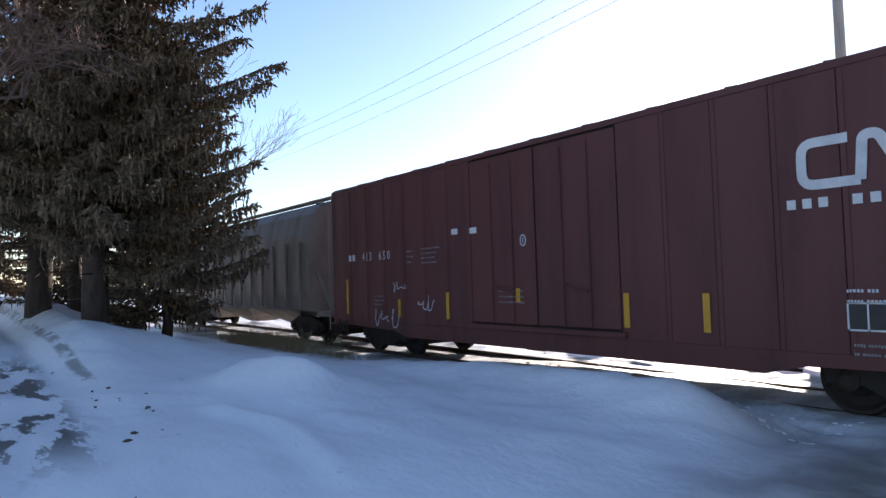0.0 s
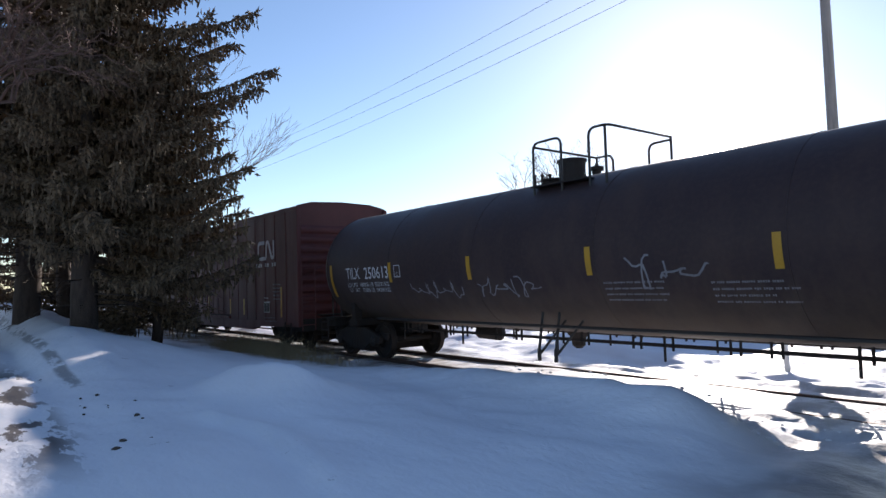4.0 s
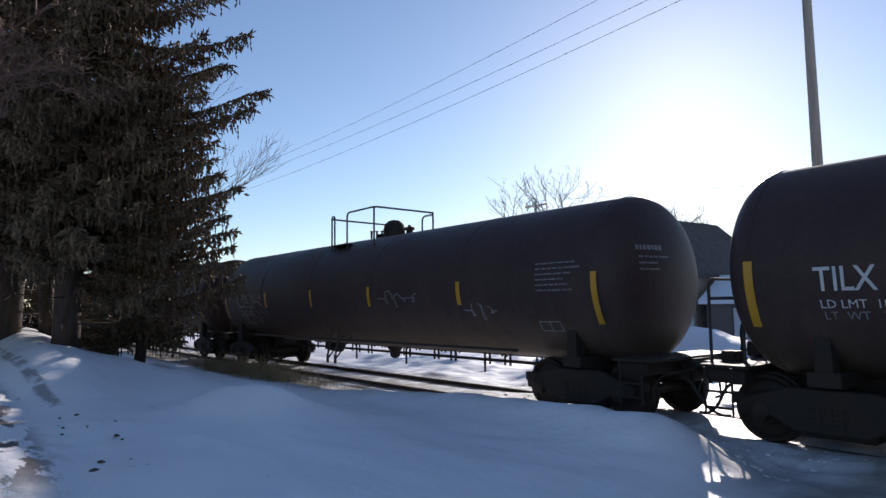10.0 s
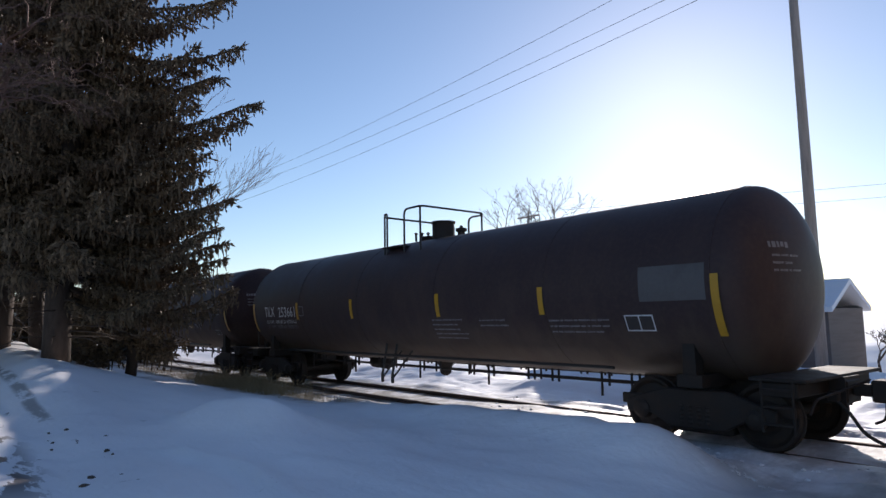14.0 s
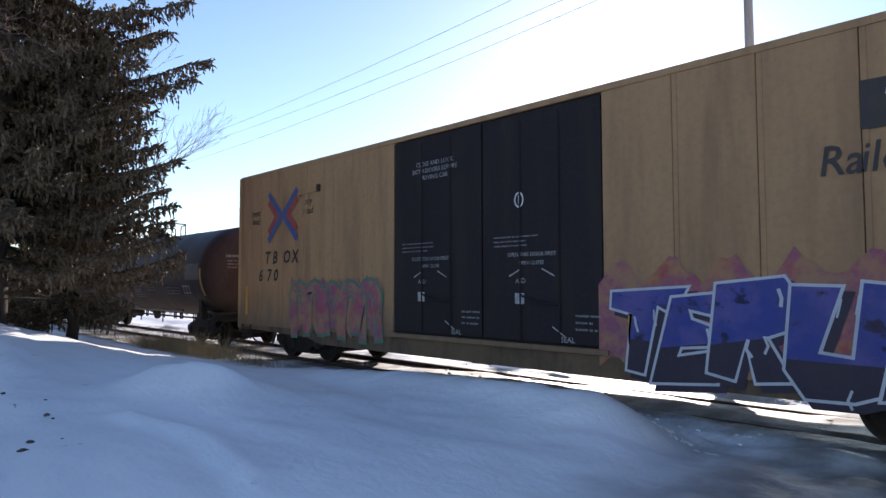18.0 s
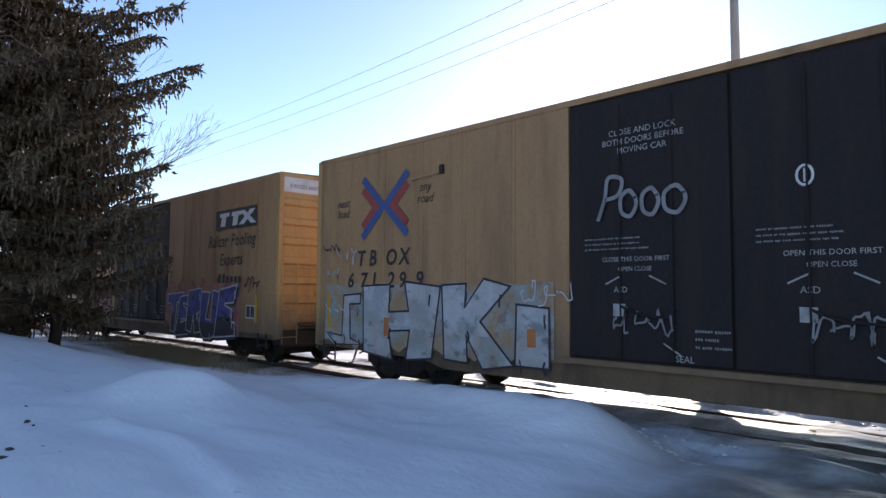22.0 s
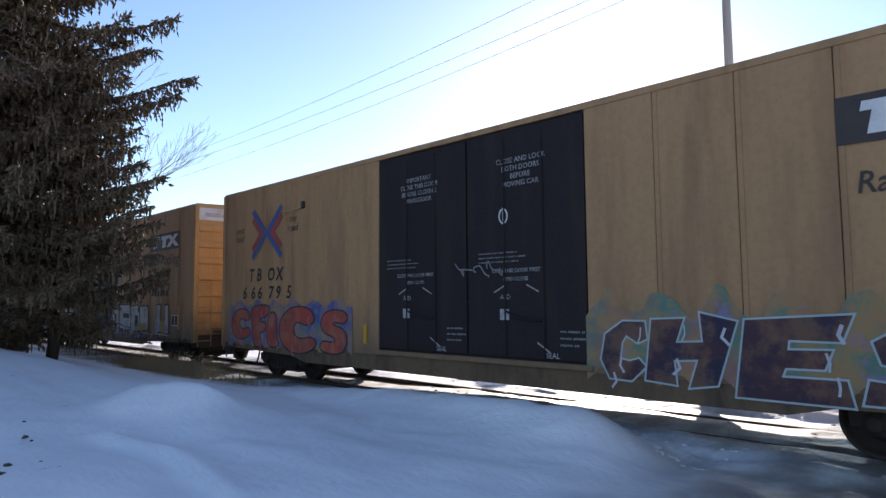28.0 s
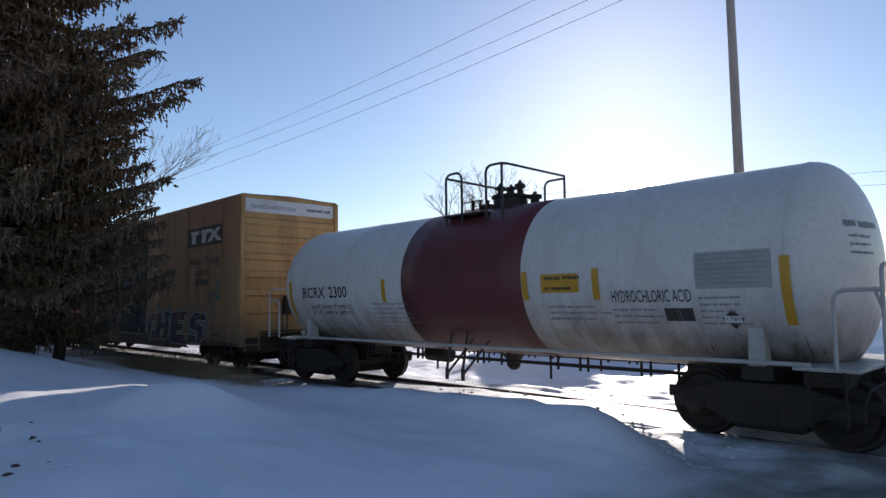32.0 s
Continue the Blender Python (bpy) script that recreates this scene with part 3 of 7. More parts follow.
def lettering(body, u, v, size, put, mat, parent, squeeze=1.0, slant=0.0, name="lettering", bold=0.0):
    pts, faces = text_shape(body, size, bold)
    bm = bmesh.new()
    vs = [bm.verts.new(put(u + a * squeeze + slant * b, v + b)) for a, b in pts]
    for f in faces:
        try:
            bm.faces.new([vs[i] for i in f])
        except ValueError:
            pass
    return part(name, bm, mat, parent)


def patch(bm, u0, u1, v0, v1, put, n=4):
    """A painted rectangle that follows the wall."""
    rows = [[bm.verts.new(put(u, v0 + (v1 - v0) * k / n)) for u in (u0, u1)] for k in range(n + 1)]
    for a, b in zip(rows, rows[1:]):
        bm.faces.new((a[0], a[1], b[1], b[0]))


def sheet(name, rects, put, mat, parent, label="", n=4):
    bm = bmesh.new()
    for r in rects:
        patch(bm, *r, put, n)
    return part(name, bm, mat, parent, label)


def text_bars(u0, u1, v_top, lines, size, put, mat, parent, seed=0, name="small_print"):
    """Unreadable small print: rows of tiny dashes, grouped like words."""
    rnd = random.Random(seed)
    rects = []
    h = size * 0.72
    for k in range(lines):
        v, u = v_top - k * size * 2.1, u0
        stop = u1 - rnd.uniform(0, 0.35) * (u1 - u0)
        while u < stop:
            for _ in range(rnd.randint(2, 7)):
                w = h * rnd.uniform(0.45, 0.8)
                rects.append((u, u + w, v - h * rnd.uniform(0.75, 1.0), v))
                u += w + h * 0.28
            u += h * 0.7
    ob = sheet(name, rects, put, mat, parent, n=1)
    ob["kind"] = "stuff"
    return ob


def ribbon(bm, pts, w, put):
    """A painted stroke of width w through the points."""
    pts = [Vector((p[0], p[1])) for p in pts]
    left, right = [], []
    for i, p in enumerate(pts):
        d = pts[min(i + 1, len(pts) - 1)] - pts[max(0, i - 1)]
        d = d.normalized() if d.length > 1e-9 else Vector((1, 0))
        nrm = Vector((-d.y, d.x)) * w / 2
        if 0 < i < len(pts) - 1 and (p - pts[i - 1]).length > 1e-9:
            e = (p - pts[i - 1]).normalized()
            nrm = nrm / max(0.45, abs(e.dot(d)))
        left.append(bm.verts.new(put(*(p + nrm))))
        right.append(bm.verts.new(put(*(p - nrm))))
    for i in range(len(pts) - 1):
        bm.faces.new((left[i], left[i + 1], right[i + 1], right[i]))


def strokes(name, lines, w, put, mat, parent, label=""):
    bm = bmesh.new()
    for pts in lines:
        ribbon(bm, pts, w, put)
    return part(name, bm, mat, parent, label)


def blob(bm, pts, put):
    c = Vector((sum(p[0] for p in pts) / len(pts), sum(p[1] for p in pts) / len(pts)))
    vc = bm.verts.new(put(*c))
    vs = [bm.verts.new(put(*p)) for p in pts]
    for k in range(len(vs)):
        bm.faces.new((vc, vs[k], vs[(k + 1) % len(vs)]))


def scrawl(name, u0, u1, v0, v1, w, put, mat, parent, seed, loops=5):
    """A thin sprayed tag of looping strokes, with no letters in it."""
    rnd = random.Random(seed)
    n = loops * 18
    f1, f2, p1, p2 = rnd.uniform(0.9, 1.2), rnd.uniform(1.7, 2.6), rnd.uniform(0, 6), rnd.uniform(0, 6)
    line = []
    for k in range(n + 1):
        t = k / n
        a = t * loops * math.tau
        env = 0.55 + 0.45 * math.sin(a * 0.31 + p2)
        line.append((u0 + (u1 - u0) * t + 0.32 * (u1 - u0) / loops * math.sin(a * f1 + p1), (v0 + v1) / 2 + (v1 - v0) * 0.5 * env * math.cos(a * 0.97 + 0.5 * math.sin(a * f2))))
    cut = [line[:n // 3], line[n // 3 + 3:2 * n // 3], line[2 * n // 3 + 2:]]
    ob = strokes(name, cut, w * 0.75, put, mat, parent)
    ob["kind"] = "stuff"
    return ob


def arch_mural(u0, u1, v0, v1, count, half, parent, seed, fill, edge, glow, accent, label):
    """Graffiti of arched letter bodies: a halo behind, then outlined glyphs with inner marks."""
    rnd = random.Random(seed)
    w, h = (u1 - u0) / count, v1 - v0

    def grown(pts, cu, cv, d):
        out = []
        for a, b in pts:
            r = math.hypot(a - cu, b - cv) or 1
            out.append((a + (a - cu) / r * d, b + (b - cv) / r * d))
        return out

    def bar(a, b, t, taper=1.0):
        d = (Vector(b) - Vector(a)).normalized()
        n = Vector((-d.y, d.x)) * t / 2
        a, b = Vector(a) - d * t * 0.3, Vector(b) + d * t * 0.3
        return [tuple(a + n), tuple(a - n), tuple(b - n * taper), tuple(b + n * taper)]

    def pieces(k):
        cu, cv = u0 + (k + 0.5) * w, (v0 + v1) / 2 + rnd.uniform(-0.04, 0.04) * h
        out = []
        t = min(w, h) * 0.38
        ry, rx = h * 0.5 - t / 2, w * 0.5 - t * 0.35
        a0, a1 = -0.25, math.pi + 0.25
        line = [(cu + rx * math.cos(a0 + (a1 - a0) * j / 12), cv + (ry * math.sin(a0 + (a1 - a0) * j / 12))) for j in range(13)]
        sway, squash = rnd.uniform(-0.2, 0.2) * w, rnd.uniform(0.35, 0.6)
        line = [(cu + rx + sway, v0 + t * rnd.uniform(0.1, 0.9))] + [(x, cv + (y - cv) * squash + h * 0.20) for x, y in line] + [(cu - rx + sway * 0.5, v0 + t * rnd.uniform(0.1, 0.9))]
        out += [bar(p, q, t) for p, q in zip(line, line[1:])]
        return cu, cv, out

    shapes = [pieces(k) for k in range(count)]
    bm = bmesh.new()
    n = 40
    line = []
    for j in range(n + 1):
        line.append((u0 - 0.08 + (u1 - u0 + 0.16) * j / n, v1 + 0.02 + 0.12 * math.sin(j * 1.7 + seed) + 0.06 * rnd.random()))
    for j in range(n, -1, -1):
        line.append((u0 - 0.08 + (u1 - u0 + 0.16) * j / n, v0 + 0.12 + 0.12 * math.sin(j * 1.3 + seed)))
    for j in range(n):
        q = [line[j], line[j + 1], line[2 * n - j], line[2 * n + 1 - j]]
        bm.faces.new([bm.verts.new(flat_map(half, 0.017)(*p)) for p in q])
    root = part("mural", bm, glow, parent, label)
    for i, (cu, cv, polys) in enumerate(shapes):
        bm = bmesh.new()
        for j, pts in enumerate(polys):
            c = (sum(p[0] for p in pts) / len(pts), sum(p[1] for p in pts) / len(pts))
            blob(bm, grown(pts, *c, 0.075), flat_map(half, 0.021 + 0.0005 * i + 0.0001 * j))
        part("glyph", bm, edge, root, kind="stuff")
        bm = bmesh.new()
        for j, pts in enumerate(polys):
            blob(bm, pts, flat_map(half, 0.027 + 0.0005 * i + 0.0001 * j))
        part("glyph_fill", bm, fill, root, kind="stuff")
        bm = bmesh.new()
        for _ in range(4):
            pts = rnd.choice(polys)
            c = Vector((sum(p[0] for p in pts) / len(pts), sum(p[1] for p in pts) / len(pts)))
            a, b = Vector(pts[0]).lerp(c, 0.35), Vector(pts[len(pts) // 2]).lerp(c, 0.45)
            m = a.lerp(b, 0.5) + Vector((rnd.uniform(-0.05, 0.05), rnd.uniform(-0.05, 0.05)))
            ribbon(bm, [tuple(a), tuple(m), tuple(b)], rnd.uniform(0.025, 0.06), flat_map(half, 0.032 + 0.0005 * i))
        part("inner_stroke", bm, accent, root, kind="stuff")
    return root


def offset_outline(pts, d):
    """Grows a closed outline by d with mitred corners."""
    n = len(pts)
    area = sum(pts[k][0] * pts[(k + 1) % n][1] - pts[(k + 1) % n][0] * pts[k][1] for k in range(n))
    side = 1 if area > 0 else -1
    out = []
    for k in range(n):
        p, q, r = Vector(pts[k - 1]), Vector(pts[k]), Vector(pts[(k + 1) % n])
        e, f = (q - p).normalized(), (r - q).normalized()
        a, b = Vector((e.y, -e.x)) * side, Vector((f.y, -f.x)) * side
        m = a + b
        m = m.normalized() / max(0.5, m.normalized().dot(a)) if m.length > 1e-6 else a
        out.append(tuple(q + m * d))
    return out


def rounded(pts, times):
    """Cuts the corners of a closed outline."""
    for _ in range(times):
        out = []
        for p, q in zip(pts, pts[1:] + pts[:1]):
            out += [(p[0] * 0.75 + q[0] * 0.25, p[1] * 0.75 + q[1] * 0.25), (p[0] * 0.25 + q[0] * 0.75, p[1] * 0.25 + q[1] * 0.75)]
        pts = out
    return pts


def cut_below(pts, level):
    """The part of a closed outline below a sloping line."""
    out = []
    for p, q in zip(pts, pts[1:] + pts[:1]):
        a, b = p[1] - level(p), q[1] - level(q)
        if a < 0:
            out.append(p)
        if (a < 0) != (b < 0):
            t = a / (a - b)
            out.append((p[0] + (q[0] - p[0]) * t, p[1] + (q[1] - p[1]) * t))
    return out


# sprayed letter bodies on a unit square
BODIES = {
    "C": [(0.95, 0.72), (0.8, 1), (0.35, 1.02), (0.02, 0.75), (0, 0.3), (0.25, 0), (0.7, -0.02), (1, 0.2), (0.85, 0.38), (0.6, 0.28), (0.42, 0.36), (0.38, 0.6), (0.5, 0.72), (0.72, 0.62)],
    "H": [(-0.05, 1), (0.36, 1.03), (0.34, 0.62), (0.66, 0.64), (0.60, 1.06), (1.06, 1), (0.95, 0.02), (0.62, -0.03), (0.66, 0.38), (0.35, 0.36), (0.40, -0.06), (-0.02, 0)],
    "E": [(0, 1), (0.95, 1.06), (0.9, 0.76), (0.42, 0.74), (0.42, 0.62), (0.8, 0.62), (0.78, 0.4), (0.42, 0.38), (0.42, 0.26), (0.95, 0.28), (1.05, -0.02), (0.02, -0.03)],
    "F": [(-0.06, 1), (1.05, 1.08), (0.95, 0.78), (0.48, 0.72), (0.5, 0.58), (0.85, 0.58), (0.8, 0.34), (0.48, 0.34), (0.62, -0.05), (0.14, 0.0), (0.10, 0.6)],
    "I": [(0.05, 1), (0.85, 1.02), (0.75, 0.32), (1.1, 0.02), (0.25, -0.03), (0.02, 0.14)],
    "K": [(-0.04, 1), (0.36, 1.02), (0.34, 0.66), (0.66, 1.06), (1.06, 0.98), (0.6, 0.52), (1.1, 0.0), (0.66, -0.06), (0.36, 0.36), (0.38, -0.02), (0.0, 0)],
    "S": [(0.95, 0.98), (0.3, 1.04), (0, 0.75), (0.12, 0.48), (0.6, 0.36), (0.55, 0.24), (0.05, 0.3), (0, 0.02), (0.7, -0.03), (1, 0.22), (0.92, 0.55), (0.42, 0.68), (0.48, 0.76), (0.98, 0.72)],
    "R": [(-0.04, 1), (0.7, 1.04), (1, 0.8), (0.95, 0.55), (0.75, 0.45), (1.12, 0), (0.68, -0.06), (0.42, 0.36), (0.42, -0.03), (0.0, 0)],
    "U": [(-0.05, 1.02), (0.36, 1), (0.36, 0.34), (0.62, 0.32), (0.58, 1.06), (1.05, 1), (0.98, 0.15), (0.75, -0.05), (0.25, -0.03), (0.02, 0.18)],
    "T": [(-0.1, 0.98), (1.14, 1.06), (1.05, 0.74), (0.7, 0.72), (0.76, 0), (0.34, -0.04), (0.34, 0.72), (-0.05, 0.70)],
    "flag": [(0.0, 0.16), (0.46, 0.10), (0.52, 0.98), (1.0, 1.0), (0.96, 0.86), (0.68, 0.84), (0.70, 0.08), (1.05, 0.0), (0.3, -0.03)],
    "slab": [(0, 1), (1, 0.98), (1.02, 0.02), (0.0, 0)],
}


def piece(car, label, halo, letters, edge, fill, drop=None, grow=0.06, cuts=0, lean=0.0, half=1.6, seed=1, tint=None, spill=(0.15, 0.2), wild=0.02, base=None):
    """A graffiti piece: cloudy halo, then each letter body with its drop shade, outline, fill and inner marks."""
    rnd = random.Random(seed)
    u0, u1 = min(q[1] for q in letters) - spill[0], max(q[2] for q in letters) + spill[0]
    v0, v1 = min(q[3] for q in letters), max(q[4] for q in letters)
    bm = bmesh.new()
    n, put = 44, flat_map(half, 0.0165)
    low = [(u0 + (u1 - u0) * j / n, v0 + 0.10 + 0.09 * math.sin(j * 1.3 + seed) + 0.05 * rnd.random()) for j in range(n + 1)]
    top = [(u0 + (u1 - u0) * j / n, v1 + spill[1] * (0.4 + 0.5 * math.sin(j * 0.9 + seed) + 0.4 * rnd.random())) for j in range(n + 1)]
    a, b = [bm.verts.new(put(*p)) for p in low], [bm.verts.new(put(*p)) for p in top]
    for j in range(n):
        bm.faces.new((a[j], a[j + 1], b[j + 1], b[j]))
    root = part("mural", bm, halo, car, label)
    for i, (ch, x0, x1, z0, z1) in enumerate(letters):
        body = [(x0 + (x1 - x0) * p + lean * (q - 0.5) + rnd.uniform(-wild, wild), z0 + (z1 - z0) * q + rnd.uniform(-wild, wild)) for p, q in BODIES[ch]]
        body = rounded(body, cuts)
        step_up = 0.0036 * i
        if drop:
            bm = bmesh.new()
            bm.faces.new([bm.verts.new(flat_map(half, 0.019 + step_up)(p + 0.09, q - 0.08)) for p, q in offset_outline(body, grow)])
            part("letter_shade", bm, drop, root)
        bm = bmesh.new()
        bm.faces.new([bm.verts.new(flat_map(half, 0.0200 + step_up)(p, q)) for p, q in offset_outline(body, grow)])
        part("letter_outline", bm, edge, root)
        bm = bmesh.new()
        bm.faces.new([bm.verts.new(flat_map(half, 0.0210 + step_up)(p, q)) for p, q in body])
        part("letter_fill", bm, fill, root)
        if base:
            line = z0 + (z1 - z0) * rnd.uniform(0.30, 0.44)
            tilt = rnd.uniform(-0.25, 0.25)
            under = cut_below(body, lambda p: line + tilt * (p[0] - x0))
            if len(under) > 2:
                bm = bmesh.new()
                bm.faces.new([bm.verts.new(flat_map(half, 0.0217 + step_up)(p, q)) for p, q in under])
                part("letter_base", bm, base, root)
        cx = sum(p for p, q in body) / len(body)
        bm = bmesh.new()
        for k in range(3):
            p, q = body[(k * len(body)) // 3 + 1]
            p, q = p + (cx - p) * 0.22, q + ((z0 + z1) / 2 - q) * 0.2
            ribbon(bm, [(p, q), (p + rnd.uniform(-0.05, 0.05), q - 0.12), (p + rnd.uniform(-0.06, 0.06), q - 0.22)], rnd.uniform(0.02, 0.045), flat_map(half, 0.0223 + step_up))
        part("inner_mark", bm, tint or edge, root, kind="stuff")
    return root


def slab_mural(car):
    """Pale slabs with dark windows over a black base with white slashes."""
    lo, mid, hi, top = (flat_map(1.6, q) for q in (0.017, 0.021, 0.025, 0.029))
    base = sheet("mural", [(2.35, 3.2, 0.72, 1.10), (3.2, 5.9, 0.68, 1.12), (5.9, 7.45, 0.74, 0.92)], lo, FILL_DARK, car, "pale slab graffiti over a black base", 1)
    slabs = ((2.45, 3.12, 1.03, 1.86), (3.18, 4.28, 1.05, 1.88), (4.34, 5.12, 0.98, 1.86), (5.18, 5.92, 1.00, 1.84), (6.66, 7.0, 0.98, 1.88), (7.38, 7.64, 0.95, 1.88))
    for k, (a, b, c, d) in enumerate(slabs):
        jag = random.Random(90 + k)
        for name, grow, put, mat in (("slab_edge", 0.045, mid, SPRAY_BLACK), ("slab", 0.0, hi, FILL_PALE)):
            jag.seed(90 + k)
            n, cut = 0.05, 0.13 * min(b - a, 0.8)
            q = [(a, c + cut), (a + cut * 0.6, c), (b - cut, c + jag.uniform(0, n)), (b, c + cut * 1.2), (b + jag.uniform(-n, n), (c + d) / 2), (b - jag.uniform(0, n), d - cut), (b - cut, d), (a + cut * 0.5, d - jag.uniform(0, n)), (a - jag.uniform(0, n), d - cut * 0.7), (a + jag.uniform(0, n), (c + d) / 2)]
            mx, mz = (a + b) / 2, (c + d) / 2
            q = [(x + grow * (1 if x > mx else -1), z + grow * (1 if z > mz else -1)) for x, z in q]
            bm = bmesh.new()
            blob(bm, q, put)
            part(name, bm, mat, base)
        lines = [[(a + (b - a) * f, c + 0.05), (a + (b - a) * (f + 0.1), c + (d - c) * jag.uniform(0.2, 0.4))] for f in (0.12, 0.38, 0.64)]
        strokes("shade_stroke", lines, 0.07, flat_map(1.6, 0.027), SPRAY_VIOLET, base)["kind"] = "stuff"
    for r in ((2.70, 2.85, 1.30, 1.56), (3.55, 4.15, 1.42, 1.58), (4.72, 5.02, 1.16, 1.52), (5.62, 5.68, 1.46, 1.52), (5.62, 5.68, 1.66, 1.72)):
        sheet("window_mark", [r], top, SPRAY_BLACK, base, "", 1)
    for r in ((4.75, 5.75, 1.02, 1.26), (6.98, 7.40, 1.0, 1.36)):
        sheet("olive_patch", [r], top, SPRAY_OLIVE, base, "", 1)
    rnd = random.Random(77)
    lines = []
    for k in range(34):
        x, z = rnd.uniform(2.4, 7.3), rnd.uniform(0.72, 0.88)
        lines.append([(x, z), (x + rnd.uniform(0.06, 0.14), z + rnd.uniform(0.1, 0.2))])
    lines += [[(2.42, 1.0), (3.1, 0.99)], [(3.5, 1.02), (4.25, 1.04), (4.32, 1.5)], [(4.4, 0.93), (4.7, 0.93)], [(6.6, 1.4), (6.62, 0.94), (7.7, 0.9)], [(5.3, 0.95), (6.3, 0.90), (6.0, 0.7)]]
    strokes("slash_mark", lines, 0.02, top, SPRAY_WHITE, base)["kind"] = "stuff"


def wheel_profile():
    side = [(1.06, 0.075), (0.86, 0.09), (0.86, 0.19), (0.82, 0.24), (0.80, 0.36), (0.85, 0.41), (0.855, 0.45), (0.845, 0.457), (0.735, 0.462), (0.725, 0.487), (0.70, 0.487), (0.695, 0.40), (0.76, 0.35), (0.77, 0.24), (0.70, 0.19), (0.70, 0.10), (0.5, 0.085)]
    return [(-a, r) for a, r in side] + [(a, r) for a, r in reversed(side)]


def make_truck(car, x):
    """A two-axle bogie: bolster, side frames, springs, and wheelsets that turn."""
    t = part("truck", soft_box(-0.2, 0.2, -1.12, 1.12, 0.42, 0.72, 0.03), IRON, car, "grimy cast steel bogie")
    t.matrix_basis = pose(x, 0, 0)
    frame_line = [(-1.16, 0.40), (-1.18, 0.58), (-0.95, 0.66), (-0.5, 0.80), (0.5, 0.80), (0.95, 0.66), (1.18, 0.58), (1.16, 0.40), (0.72, 0.40), (0.42, 0.24), (-0.42, 0.24), (-0.72, 0.40)]
    for s in (-1, 1):
        bm = prism(bmesh.new(), frame_line, s * 1.0, s * 1.13)
        bmesh.ops.bevel(bm, geom=bm.edges[:], offset=0.018, segments=1, affect="EDGES")
        part("side_frame", bm, IRON, t)
        bm = bmesh.new()
        for sx in (-0.2, -0.07, 0.07, 0.2):
            lathe(bm, [(0.30 + 0.03 * k, 0.055 if k % 2 else 0.045) for k in range(10)], 8, "z", (sx, s * 1.10, 0))
        part("spring", bm, IRON, t)
        for sx in (-0.89, 0.89):
            bm = lathe(bmesh.new(), [(s * 1.04, 0.15), (s * 1.15, 0.14), (s * 1.19, 0.08), (s * 1.20, 0.03)], 14, "y", (sx, 0, 0.46))
            part("bearing_cap", bm, WHEEL, t)
    bm = tubes([bent([(-1.0, -0.6, 0.62), (-0.4, -0.6, 0.5), (0.4, -0.6, 0.5), (1.0, -0.6, 0.62)]), [(-0.42, -0.95, 0.40), (-0.42, 0.95, 0.40)], [(0.42, -0.95, 0.40), (0.42, 0.95, 0.40)]], 0.045)
    part("brake_beam", bm, IRON, t)
    part("spring_plank", soft_box(-0.46, 0.46, -0.96, 0.96, 0.16, 0.40, 0.03), IRON, t)
    for s in (-1, 1):
        for sx in (-0.36, 0.36):
            part("brake_shoe", soft_box(sx - 0.07, sx + 0.07, min(s * 0.66, s * 0.84), max(s * 0.66, s * 0.84), 0.22, 0.66, 0.03), IRON, t)
    for sx in (-0.89, 0.89):
        bm = lathe(bmesh.new(), wheel_profile(), 32, "y")
        w = part("wheelset", bm, WHEEL, t, "steel wheelset with worn treads", smooth=False)
        w.matrix_basis = pose(sx, 0, 0.462)
        WHEELS.append((w, sx))
    return t


def make_coupler(car, x, s, hose=True):
    """Draft gear, knuckle, cut lever and air hose at one end; s is the end's side."""
    bm = bmesh.new()
    for r in ((x - 0.9 * s, x + 0.1 * s, -0.24, 0.24, 0.66, 0.98), (x + 0.1 * s, x + 0.42 * s, -0.09, 0.09, 0.76, 0.92), (x + 0.36 * s, x + 0.62 * s, -0.19, 0.17, 0.70, 0.99)):
        box(bm, min(r[0], r[1]), max(r[0], r[1]), *r[2:])
    bmesh.ops.bevel(bm, geom=bm.edges[:], offset=0.025, segments=1, affect="EDGES")
    c = part("coupler", bm, IRON, car, "rusty knuckle coupler")
    part("cut_lever", tubes([bent([(x + 0.3 * s, 0.0, 0.98), (x + 0.1 * s, -0.35, 0.86), (x + 0.06 * s, -1.15, 0.80), (x + 0.04 * s, -1.3, 0.62)])], 0.016), IRON, c)
    if hose:
        part("air_hose", tubes([bent([(x - 0.05 * s, -0.36, 0.74), (x + 0.12 * s, -0.38, 0.62), (x + 0.30 * s, -0.34, 0.30), (x + 0.52 * s, -0.26, 0.17), (x + 0.66 * s, -0.22, 0.18)], 6)], 0.024, 8), HOSE, c)
        part("angle_cock", soft_box(min(x - 0.10 * s, x + 0.04 * s), max(x - 0.10 * s, x + 0.04 * s), -0.42, -0.30, 0.70, 0.84, 0.02), IRON, c)
        part("pin_lifter", tubes([bent([(x + 0.46 * s, 0.05, 0.70), (x + 0.44 * s, 0.05, 0.46), (x + 0.36 * s, -0.12, 0.42)])], 0.02), IRON, c)


def ladder(bm_lines, x0, x1, y, z0, z1, rungs, along="x"):
    put = (lambda a, z: (a, y, z)) if along == "x" else (lambda a, z: (y, a, z))
    bm_lines += [[put(x0, z0), put(x0, z1)], [put(x1, z0), put(x1, z1)]]
    for k in range(rungs):
        z = z0 + (z1 - z0) * (k + 0.5) / rungs
        bm_lines.append([put(x0, z), put(x1, z)])


